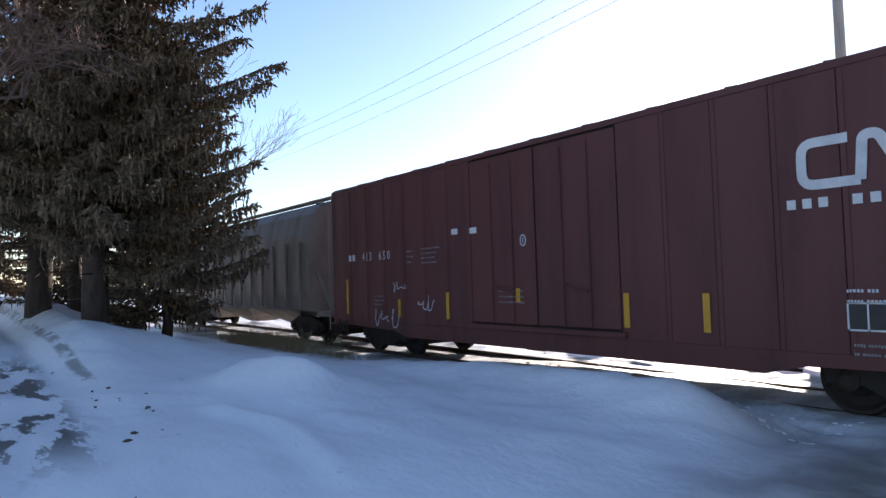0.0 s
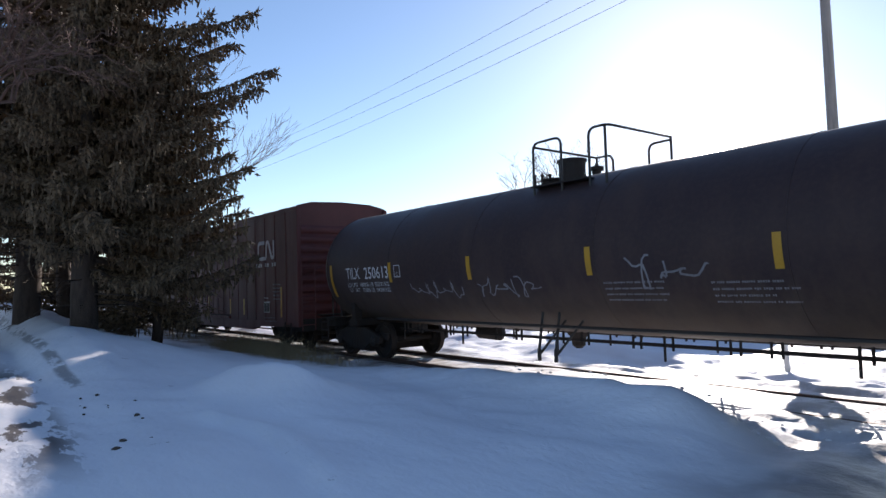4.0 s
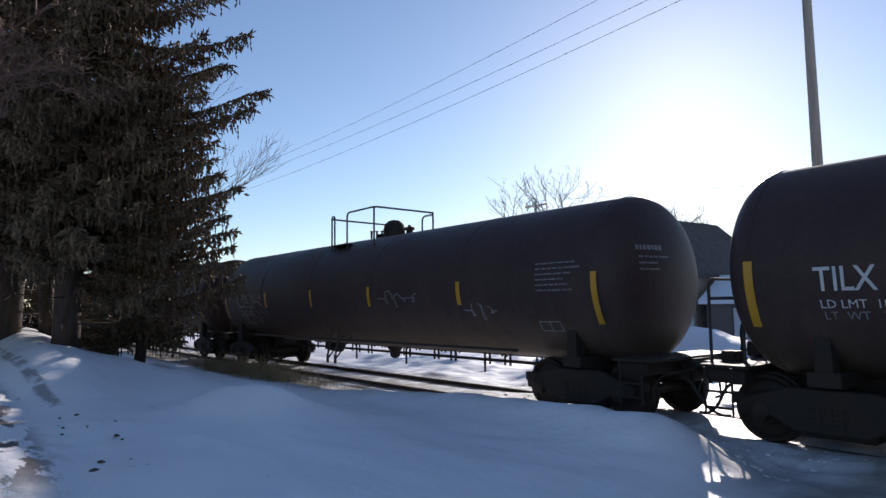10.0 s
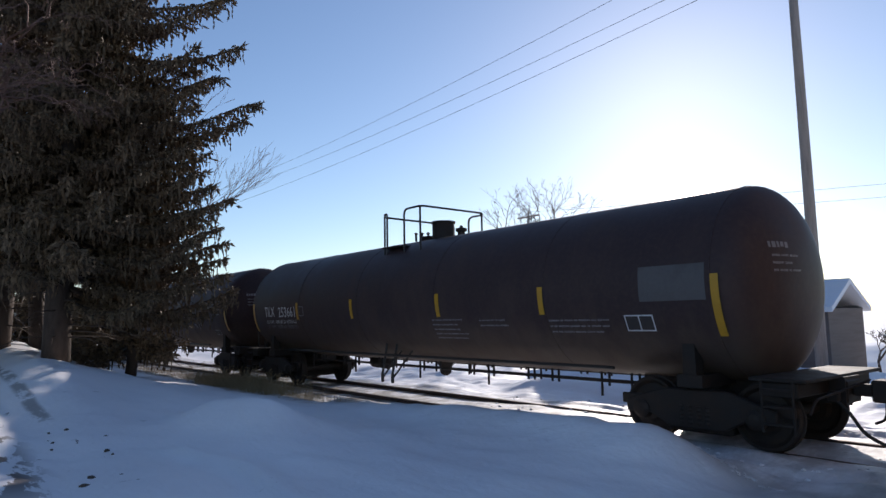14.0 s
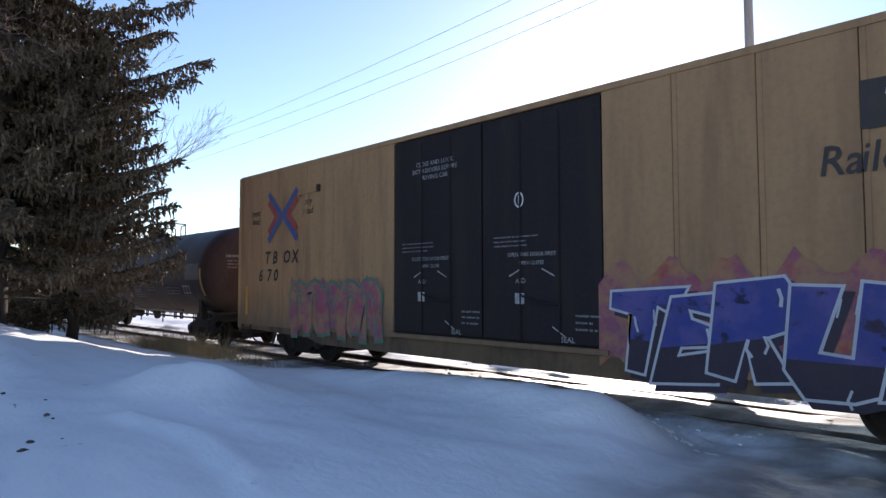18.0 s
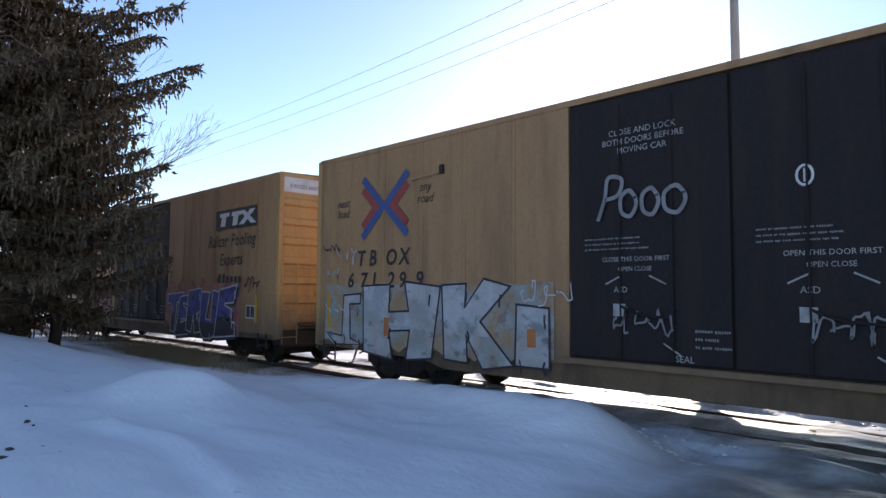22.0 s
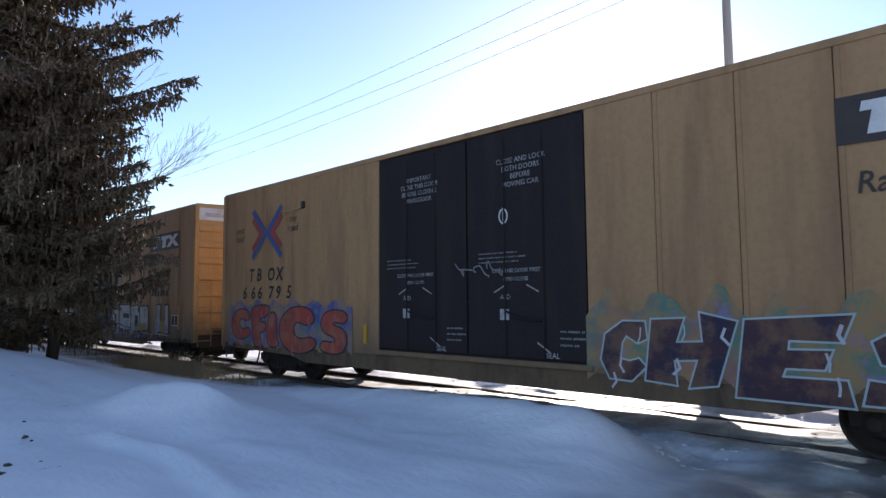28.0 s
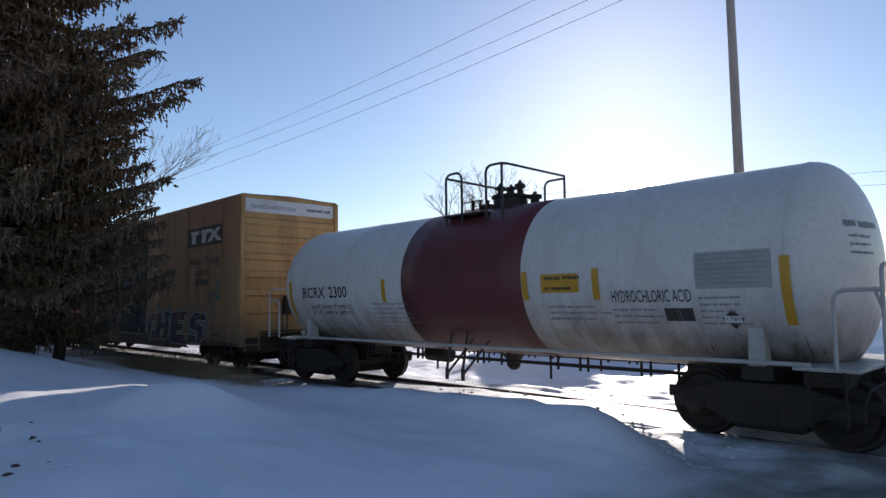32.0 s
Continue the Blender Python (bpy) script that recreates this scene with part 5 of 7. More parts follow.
    lathe(bm, [(top - 0.05, 0.22), (top + 0.05, 0.22), (top + 0.07, 0.26), (top + 0.11, 0.26), (top + 0.12, 0.02)], 14, "z", (dome_x - 0.62, 0.1, 0))
    for k in range(3):
        lathe(bm, [(top, 0.03), (top + 0.18, 0.03), (top + 0.19, 0.06), (top + 0.22, 0.02)], 8, "z", (dome_x - 0.85 + 0.12 * k, -0.2 + 0.1 * k, 0))
    part("valve", bm, IRON, car, "relief valve and fittings")
    # saddles and stub sills
    for s in (-1, 1):
        xs = s * truck_x
        part("bolster", boxes((xs - 0.2, xs + 0.2, -1.22, 1.22, 0.84, 1.02)), IRON, car)
        bm = boxes((min(xs - 1.4 * s, s * (tip + 0.1)), max(xs - 1.4 * s, s * (tip + 0.1)), -0.26, 0.26, 0.66, 1.02))
        part("stub_sill", bm, IRON, car)
        for sy in (-1, 1):
            a = math.acos(1.08 / radius)
            bm = prism(bmesh.new(), [(xs - 0.11, 1.0), (xs + 0.11, 1.0), (xs + 0.09, zc - radius * math.sin(a) + 0.22), (xs - 0.09, zc - radius * math.sin(a) + 0.22)], sy * 1.0, sy * 1.2)
            part("saddle", bm, IRON if paint is TANK_BLACK else pipe_mat, car, "bolster saddle under the tank")
        part("end_platform", soft_box(min(s * (tip - 0.7), s * (tip + 0.04)), max(s * (tip - 0.7), s * (tip + 0.04)), -1.3, 1.3, 1.0, 1.05, 0.01), pipe_mat if paint is TANK_WHITE else IRON, car)
        white = paint is TANK_WHITE
        xe, yw = (s * (tip + 0.34), 1.45) if white else (s * (tip + 0.02), 0.95)
        rails = [bent([(xe, -yw, 1.05), (xe, -yw, 2.27), (xe, yw, 2.27), (xe, yw, 1.05)]), bent([(xe - 0.5 * s, -yw, 1.05), (xe - 0.5 * s, -yw, 1.98), (xe, -yw, 1.98)]), [(xe - 0.06 * s, -0.2, 1.05), (xe - 0.3 * s, -0.5, zc - 0.3)]]
        if white or s < 0:
            part("end_rail", tubes(rails, 0.024, 8), pipe_mat, car, "tubular end hand rail")
        xe = s * (tip + 0.12)
        lines = []
        ladder(lines, xe - 0.42 * s - 0.2, xe - 0.42 * s + 0.2, -1.38, 0.36, 1.02, 3)
        part("sill_step", tubes(lines, 0.018), IRON, car)
        part("end_beam", soft_box(min(s * (tip - 0.6), s * (tip - 0.1)), max(s * (tip - 0.6), s * (tip - 0.1)), -1.24, 1.24, 0.80, 0.995, 0.02), IRON, car)
        make_coupler(car, s * (tip + 0.02), s)
        make_truck(car, xs)
        for sy in (-1, 1):
            part("shoe_beam", soft_box(xs - 1.35, xs + 1.35, min(sy * 0.92, sy * 0.98), max(sy * 0.92, sy * 0.98), 0.50, 0.66, 0.01), IRON, car)
    # hand brake on the leading platform
    xb = -tip - 0.02
    tall = 1.62 if paint is TANK_WHITE else 1.30
    gear = part("hand_brake", soft_box(xb - 0.12, xb + 0.12, 0.30, 0.72, 1.05, tall, 0.03), IRON if paint is TANK_BLACK else pipe_mat, car, "hand brake housing with a spoked wheel")
    ring = [(xb - 0.16, 0.5 + 0.27 * math.cos(k * math.tau / 24), tall + 0.10 + 0.27 * math.sin(k * math.tau / 24)) for k in range(25)]
    bm = tube(bmesh.new(), ring, 0.017, 8)
    for k in range(5):
        tube(bm, [(xb - 0.13, 0.5, tall + 0.10), ring[int(k * 4.8)]], 0.012)
    part("brake_wheel", bm, PIPE if paint is TANK_BLACK else pipe_mat, gear)
    part("brake_valve", soft_box(xb - 0.05, xb + 0.25, -0.7, -0.4, 1.05, 1.20, 0.04, 2), IRON if paint is TANK_BLACK else pipe_mat, car)
    # small stencils on the rear head
    back = head_map(tip - trim[1], radius, zc)
    mat = LETTER_FAINT
    text_bars(-0.85, -0.2, zc + 0.54, 1, 0.13, back, mat, car, int(u))
    text_bars(-0.82, -0.25, zc + 0.36, 3, 0.05, back, mat, car, int(u) + 1)
    # pipes and brackets under the shell
    zp, yn = zc - radius - 0.10, -0.55
    run = truck_x - 1.3
    lines = [[(-run, yn, zp), (run, yn, zp)], [(-run, 0.62, zp - 0.12), (run, 0.62, zp - 0.12)], [(-run, 1.05, zp - 0.02), (run, 1.05, zp - 0.02)]]
    k = 0
    x = -run + 0.2
    while x < run:
        for y in (yn, 1.05):
            lines.append([(x, y, zp + 0.16), (x, y, zp - (0.26 if k % 3 == 0 else 0.08))])
            lines.append([(x + 0.16, y, zp + 0.16), (x + 0.16, y, zp - 0.08)])
        x += 1.15 if k % 2 else 0.62
        k += 1
    part("brake_pipe", tubes(lines, 0.024), IRON, car)
    reach = run if paint is TANK_BLACK else tip - 0.5
    part("side_rail", tubes([[(-reach, -1.24, zp + 0.30), (reach, -1.24, zp + 0.30)]], 0.03), pipe_mat, car)
    bm = bmesh.new()
    lathe(bm, [(zc - radius - 0.32, 0.06), (zc - radius - 0.26, 0.13), (zc - radius - 0.12, 0.15), (zc - radius + 0.05, 0.28)], 14, "z", (dome_x, 0, 0))
    part("bottom_outlet", bm, IRON, car, "bottom outlet valve")
    lathe_bm = lathe(bmesh.new(), [(-0.42, 0.03), (-0.4, 0.16), (0.3, 0.18), (0.36, 0.05)], 14, "x", (-run * 0.55, 0.3, zp - 0.05))
    part("brake_cylinder", lathe_bm, IRON, car)
    # braced step legs under the walkway
    step_x, zt, zb = rail_x[0] + 0.22, zc - 1.0, zc - radius + 0.3
    for dx in (0.0, 0.42):
        x_leg = step_x + dx
        bm = bmesh.new()
        tube(bm, [(x_leg, -1.05, zt), (x_leg, -1.2, 0.62)], 0.028)
        tube(bm, [(x_leg, -1.2, 0.64), (x_leg, -1.2, 0.42)], 0.038)
        leg = part("step_leg", bm, PIPE, car, "dark braced step leg")
        part("step_brace", tubes([[(x_leg + 0.46, -0.95, zb), (x_leg, -1.17, 0.55)]], 0.024), PIPE, leg)
    CARS.append((car, u))
    return car, put


def hopper_car(u):
    """A grey covered hopper with rounded flanks, sloped ends and running boards."""
    car = thing("hopper_car", "dusty grey covered hopper with rounded sides and roof hatches", "railcar", pose(u, TRACK_Y, 0))
    H = 8.0
    prof = [(-1.45, 1.0), (-1.55, 1.5), (-1.58, 2.4), (-1.55, 3.3), (-1.42, 3.95), (-1.15, 4.25), (-0.6, 4.36), (0.6, 4.36), (1.15, 4.25), (1.42, 3.95), (1.55, 3.3), (1.58, 2.4), (1.55, 1.5), (1.45, 1.0)]
    bm = bmesh.new()
    a = [bm.verts.new((-H + (4.36 - z) * 0.12, y, z)) for y, z in prof]
    b = [bm.verts.new((H - (4.36 - z) * 0.12, y, z)) for y, z in prof]
    for k in range(len(prof)):
        bm.faces.new((a[k], b[k], b[(k + 1) % len(prof)], a[(k + 1) % len(prof)]))
    bm.faces.new(a)
    bm.faces.new(b)
    bmesh.ops.recalc_face_normals(bm, faces=bm.faces[:])
    part("body", bm, HOPPER_GREY, car)
    for s in (-1, 1):
        for sy in (-1, 1):
            part("end_post", tubes([[(s * (H + 0.75), sy * 1.3, 0.95), (s * (H + 0.75), sy * 1.3, 4.15), (s * (H - 0.1), sy * 1.3, 4.25)]], 0.05), HOPPER_GREY, car)
            part("end_brace", tubes([[(s * (H + 0.7), sy * 1.3, 1.1), (s * (H - 0.6), sy * 1.3, 2.6)]], 0.05), HOPPER_GREY, car)
        part("end_sheet", boxes((min(s * (H - 0.3), s * (H + 0.6)), max(s * (H - 0.3), s * (H + 0.6)), -1.3, 1.3, 0.85, 1.0)), HOPPER_GREY, car)
        lines = []
        ladder(lines, -1.42, -1.0, s * (H + 0.82), 0.5, 4.2, 10, "y")
        part("end_ladder", tubes(lines, 0.016), HOPPER_GREY, car)
        make_truck(car, s * 6.5)
        make_coupler(car, s * (H + 0.75), s)
    part("running_board", boxes((-H, H + 0.3, -0.95, -0.55, 4.44, 4.47), (-H, H + 0.3, 0.55, 0.95, 4.44, 4.47)), ROOF_METAL, car)
    part("roof_hatch", soft_box(-H + 0.6, H - 0.6, -0.35, 0.35, 4.36, 4.48, 0.03), HOPPER_GREY, car, "long roof hatch")
    for k in range(3):
        x = -4.6 + 4.6 * k
        bm = bmesh.new()
        top = [bm.verts.new((x + a, b, 1.02)) for a, b in ((-2.1, -1.4), (2.1, -1.4), (2.1, 1.4), (-2.1, 1.4))]
        low = [bm.verts.new((x + a, b, 0.38)) for a, b in ((-0.4, -0.4), (0.4, -0.4), (0.4, 0.4), (-0.4, 0.4))]
        for j in range(4):
            bm.faces.new((top[j], top[(j + 1) % 4], low[(j + 1) % 4], low[j]))
        bm.faces.new(low)
        bmesh.ops.recalc_face_normals(bm, faces=bm.faces[:])
        part("outlet_chute", bm, HOPPER_GREY, car)
    bm = bmesh.new()
    for k in range(15):
        x = -H + 0.8 + k * (2 * H - 1.6) / 14
        tube(bm, [(x, -1.6, 1.1), (x, -1.6, 3.1)], 0.03, 4)
    part("side_rib", bm, HOPPER_GREY, car)
    CARS.append((car, u))


def brown_box(u):
    car = box_car("brown_box_car", "dark reddish brown steel box car with yellow reflectors", u, 7.78, 4.38, 4.54, BROWN, BROWN, 5.95, (7, 7), (-1.75, 2.0), BROWN)
    put = flat_map(1.6, 0.020)
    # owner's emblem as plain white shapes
    hook = bent([(5.40, 0, 3.42), (4.86, 0, 3.42), (4.86, 0, 2.90), (5.52, 0, 2.90)])
    wave = bent([(5.52, 0, 2.90), (5.56, 0, 3.42), (5.72, 0, 3.42), (5.98, 0, 2.90), (6.14, 0, 2.90), (6.14, 0, 3.46)])
    mark = strokes("emblem", [[(p.x, p.z) for p in hook]], 0.12, put, LETTER_WHITE, car, "white hook and wave shaped emblem")
    strokes("emblem_wave", [[(p.x, p.z) for p in wave]], 0.12, flat_map(1.6, 0.022), LETTER_WHITE, mark)
    sheet("faded_print", [(4.66 + k * 0.19, 4.77 + k * 0.19, 2.62, 2.74) for k in range(9) if k not in (3, 6)], put, LETTER_WHITE, car, "white print", 1)
    sheet("faded_print", [(-6.9 + k * 0.2, -6.76 + k * 0.2, 2.40, 2.56) for k in (0, 1)], put, LETTER_WHITE, car, "white print", 1)
    for c, x in zip("413650", (-6.12, -5.94, -5.76, -5.3, -5.1, -4.9)):
        lettering(c, x, 2.48, 0.30, put, LETTER_WHITE, car, 0.9)
    text_bars(-4.1, -3.9, 2.55, 3, 0.06, put, LETTER_FAINT, car, 3)
    text_bars(-3.5, -2.9, 2.58, 4, 0.05, put, LETTER_FAINT, car, 4)
    for a, b in ((-2.36, 2.80), (-1.74, 2.78)):
        sheet("sticker", [(a, a + 0.22, b, b + 0.12)], put, LETTER_WHITE, car, "white sticker", 1)
    text_bars(6.05, 6.72, 2.05, 5, 0.055, put, LETTER_FAINT, car, 7)
    text_bars(5.3, 5.6, 1.62, 2, 0.06, put, LETTER_WHITE, car, 8)
    text_bars(5.35, 6.3, 0.98, 2, 0.05, put, LETTER_FAINT, car, 9)
    text_bars(-5.6, -5.2, 1.5, 3, 0.05, put, LETTER_FAINT, car, 10)
    text_bars(-0.9, -0.2, 1.62, 3, 0.05, put, LETTER_FAINT, car, 11)
    data_panel(car, 5.29, 5.74, 1.13, 1.47, put)
    reflectors(car, [(6.68, 1.0, 1.95), (3.48, 1.02, 1.57), (2.11, 1.03, 1.57), (-0.36, 1.40, 1.66), (-2.56, 1.01, 1.58), (-4.47, 1.0, 1.42), (-7.02, 1.0, 1.92)], put)
    scrawl("spray_tag", -4.75, -4.2, 1.58, 1.84, 0.03, put, SPRAY_WHITE, car, 2, 3)
    scrawl("spray_tag", -3.7, -3.1, 1.15, 1.5, 0.035, put, SPRAY_WHITE, car, 3, 3)
    scrawl("spray_tag", -5.6, -4.55, 0.74, 1.2, 0.04, put, SPRAY_WHITE, car, 4, 4)
    ring = [(-0.18 + 0.07 * math.cos(a * math.tau / 14), 2.55 + 0.1 * math.sin(a * math.tau / 14)) for a in range(15)]
    strokes("wheel_mark", [ring, [(-0.18, 2.5), (-0.18, 2.6)]], 0.025, put, LETTER_WHITE, car)
    return car


def make_train():
    hopper_car(-26.0)
    brown_box(-8.72)
    # first black tank
    car, put = tank_car("black_tank_car", "black tank car with white lettering and thin sprayed tags", 8.85, 8.72, 1.52, 2.39, TANK_BLACK, 7.1, (-0.37, 1.42), (1.01, 0.72), (-4.75, -1.78, 1.36, 4.5), (-7.72, 7.68), PIPE, "drum", -0.23, (0.1, 0.27))
    lettering("TILX", -6.54, 2.22, 0.42, put, LETTER_WHITE, car, 0.80, 0.0, "lettering", 0.008)
    lettering("250613", -5.38, 2.21, 0.42, put, LETTER_WHITE, car, 0.92, 0.0, "lettering", 0.008)
    lettering("LD LMT  188000 LB  85300 KG", -5.88, 1.93, 0.155, put, LETTER_WHITE, car)
    lettering("LT  WT   75000 LB  34000 KG", -5.86, 1.78, 0.155, put, LETTER_WHITE, car)
    strokes("stencil_frame", [[(-4.56, 2.10), (-4.32, 2.10), (-4.32, 2.37), (-4.56, 2.37), (-4.56, 2.10)]], 0.02, put, LETTER_WHITE, car)
    lettering("C", -4.44, 2.17, 0.13, put, LETTER_WHITE, car)
    scrawl("spray_tag", -3.9, -2.2, 1.55, 2.0, 0.035, put, LETTER_FAINT, car, 21, 6)
    scrawl("spray_tag", -1.6, 0.1, 1.55, 2.0, 0.035, put, LETTER_FAINT, car, 22, 6)
    scrawl("spray_tag", 2.2, 3.4, 1.7, 2.3, 0.045, put, LETTER_FAINT, car, 23, 3)
    text_bars(1.6, 3.1, 1.85, 4, 0.05, put, LETTER_FAINT, car, 24)
    text_bars(3.5, 4.7, 1.82, 4, 0.05, put, LETTER_FAINT, car, 25)
    sheet("faded_patch", [(6.45, 7.45, 2.15, 2.65)], put, DARK_PLACARD, car, "faded grey placard", 3)
    data_panel(car, 6.2, 6.7, 1.55, 1.85, put)
    # second black tank
    car, put = tank_car("black_tank_car", "black tank car with white lettering and sprayed fish shaped tag", 27.63, 9.17, 1.49, 2.355, TANK_BLACK, 7.55, (-1.42, 0.85), (-0.57, 0.16), (-4.8, -1.7, 1.37, 4.82), (-8.25, 8.3), PIPE, "round", 0.35, (0.05, 0.35))
    lettering("A D M X", -6.72, 2.28, 0.32, put, LETTER_MID, car, 0.72)
    lettering("2 5 1 1 4", -5.62, 2.27, 0.32, put, LETTER_MID, car, 0.76)
    text_bars(-7.0, -5.9, 2.0, 2, 0.07, put, LETTER_FAINT, car, 31)
    outline = smooth_line([(-7.17, 2.22), (-7.08, 1.85), (-6.85, 1.55), (-6.6, 1.36)])
    fin = smooth_line([(-7.17, 2.22), (-6.95, 2.02), (-6.72, 1.98), (-6.48, 2.13), (-6.2, 2.1), (-6.05, 1.9), (-5.85, 2.08), (-5.5, 2.16), (-5.2, 2.05), (-4.95, 1.85)])
    belly = smooth_line([(-7.05, 1.68), (-6.8, 1.75), (-6.6, 1.72), (-6.62, 1.45), (-6.3, 1.34), (-6.12, 1.55), (-6.25, 1.8), (-5.9, 1.7), (-5.6, 1.4), (-5.5, 1.7), (-5.7, 1.85)])
    strokes("spray_tag", [outline, fin, belly], 0.026, put, LETTER_MID, car, "white sprayed outline tag")
    scrawl("spray_tag", -6.9, -5.9, 1.45, 1.9, 0.03, put, LETTER_FAINT, car, 32, 4)
    scrawl("spray_tag", -5.3, -4.8, 1.5, 1.98, 0.03, put, LETTER_FAINT, car, 33, 3)
    scrawl("spray_tag", 5.0, 5.9, 1.6, 2.0, 0.03, put, LETTER_FAINT, car, 34, 3)
    scrawl("spray_tag", 1.9, 3.4, 1.9, 2.3, 0.03, put, LETTER_FAINT, car, 35, 4)
    text_bars(7.0, 7.95, 2.66, 6, 0.045, put, LETTER_FAINT, car, 36)
    data_panel(car, 6.89, 7.4, 1.38, 1.6, put, LETTER_FAINT)
    # third black tank
    car, put = tank_car("black_tank_car", "black tank car with white lettering and grey placard", 46.35, 8.71, 1.49, 2.355, TANK_BLACK, 7.1, (-1.15, 0.36), (-0.32, 0.11), (-4.87, -1.91, 1.56, 4.48), (-7.85, 7.72), PIPE, "drum", 0.0, (0.2, 0.38))
    lettering("TILX", -6.70, 2.17, 0.42, put, LETTER_WHITE, car, 0.80, 0.0, "lettering", 0.008)
    lettering("253661", -5.52, 2.15, 0.42, put, LETTER_WHITE, car, 0.92, 0.0, "lettering", 0.008)
    lettering("LD LMT  189000 LB  85700 KG", -6.0, 1.87, 0.155, put, LETTER_WHITE, car)
    lettering("LT  WT   74000 LB  33600 KG", -6.0, 1.72, 0.155, put, LETTER_FAINT, car)
    strokes("stencil_frame", [[(-4.75, 2.05), (-4.5, 2.05), (-4.5, 2.3), (-4.75, 2.3), (-4.75, 2.05)]], 0.02, put, LETTER_FAINT, car)
    text_bars(1.3, 2.3, 1.88, 5, 0.05, put, LETTER_FAINT, car, 41)
    text_bars(2.8, 3.6, 1.86, 2, 0.05, put, LETTER_FAINT, car, 42)
    text_bars(4.6, 5.9, 1.84, 3, 0.05, put, LETTER_FAINT, car, 43)
    sheet("placard", [(6.5, 7.58, 2.1, 2.62)], put, DARK_PLACARD, car, "plain grey placard", 4)
    data_panel(car, 6.17, 6.68, 1.63, 1.9, put)
    # three yellow box cars
    car = yellow_box(66.44, "TBOX", "670 ", WORDS_A, 50, "faded yellow box car with black doors and blue white graffiti")
    piece(car, "jagged blue and white graffiti with a pink halo", HALO_PINK, (("T", 2.65, 3.6, 0.74, 1.86), ("E", 3.45, 4.3, 0.66, 1.80), ("R", 4.2, 5.2, 0.72, 1.92), ("U", 5.1, 6.3, 0.66, 1.84), ("E", 6.2, 7.3, 0.74, 1.94)), SPRAY_WHITE, FILL_BLUE, SPRAY_BLACK, 0.038, 0, 0.26, 1.6, 5, SPRAY_WHITE, (0.2, 0.34), 0.085, SPRAY_BLACK)
    arch_mural(-6.5, -2.9, 0.75, 1.95, 5, 1.6, car, 6, HALO_PINK, SPRAY_GREEN, HALO_PINK, SPRAY_GREEN, "green arched graffiti with a pink halo")
    scrawl("spray_tag", 7.75, 8.6, 1.9, 2.35, 0.05, flat_map(1.6, 0.036), SPRAY_BLACK, car, 51, 4)
    car = yellow_box(87.08, "TBOX", "671299", WORDS_A, 60, "faded yellow box car with black doors and white block graffiti")
    piece(car, "white and grey block graffiti with dark outlines", HALO_GREY, (("flag", -8.95, -7.75, 0.84, 1.86), ("H", -7.55, -5.45, 0.70, 2.04), ("K", -5.2, -3.75, 0.72, 2.06), ("slab", -3.5, -2.85, 0.74, 1.7)), SPRAY_BLACK, FILL_PALE, None, 0.04, 0, 0.0, 1.6, 7, SPRAY_BLACK, (0.1, 0.05), 0.02, FILL_GREY)
    for r in ((-6.95, -6.8, 1.05, 1.42), (-3.28, -3.1, 1.05, 1.35)):
        sheet("orange_mark", [r], flat_map(1.6, 0.033), SPRAY_ORANGE, car, "orange sprayed mark", 1)
    slab_mural(car)
    tag = smooth_line([(2.78, 3.36), (3.02, 3.42), (2.86, 3.22), (3.14, 3.26), (2.88, 3.04), (3.16, 3.08), (2.94, 2.86), (3.2, 2.88), (3.04, 2.7)])
    hook = smooth_line([(3.3, 2.62), (3.08, 2.66), (2.92, 2.42), (2.9, 2.16), (3.02, 2.0), (3.24, 2.02), (3.3, 2.18), (3.16, 2.2)])
    strokes("spray_tag", [tag, hook], 0.08, flat_map(1.6, 0.036), LETTER_MID, car, "tall white sprayed tag")
    loops = [smooth_line([(x + r * math.cos(q), 3.22 + 0.19 * math.sin(q)) for q in (0.4, 1.4, 2.6, 3.8, 5.0, 6.1, 6.8)]) for x, r in ((-1.42, 0.13), (-1.08, 0.13), (-0.72, 0.16))]
    loops.append(smooth_line([(-1.92, 3.0), (-1.8, 3.32), (-1.74, 3.62), (-1.52, 3.58), (-1.58, 3.36), (-1.8, 3.3)]))
    strokes("spray_tag", loops, 0.06, flat_map(1.62, 0.03), LETTER_FAINT, car, "looping white sprayed tag")
    for u_tag, seed in ((-1.7, 161), (0.9, 162)):
        scrawl("spray_tag", u_tag, u_tag + 0.9, 1.35, 1.75, 0.035, flat_map(1.62, 0.03), LETTER_FAINT, car, seed, 5)
    scrawl("spray_tag", -8.6, -7.9, 2.5, 2.95, 0.03, flat_map(1.6, 0.036), SPRAY_WHITE, car, 63, 3)
    scrawl("spray_tag", -9.1, -8.5, 2.75, 3.0, 0.03, flat_map(1.6, 0.036), SPRAY_BLACK, car, 65, 4)
    scrawl("spray_tag", -9.0, -8.5, 2.2, 2.45, 0.03, flat_map(1.6, 0.036), SPRAY_WHITE, car, 66, 3)
    scrawl("spray_tag", -9.0, -8.2, 1.35, 1.7, 0.03, flat_map(1.6, 0.036), SPRAY_WHITE, car, 67, 3)
    scrawl("spray_tag", -3.4, -2.4, 1.7, 2.15, 0.03, flat_map(1.6, 0.036), SPRAY_WHITE, car, 64, 4)
    car = yellow_box(107.85, "TBOX", "666795", WORDS_B, 70, "faded yellow box car with black doors and red graffiti", True)
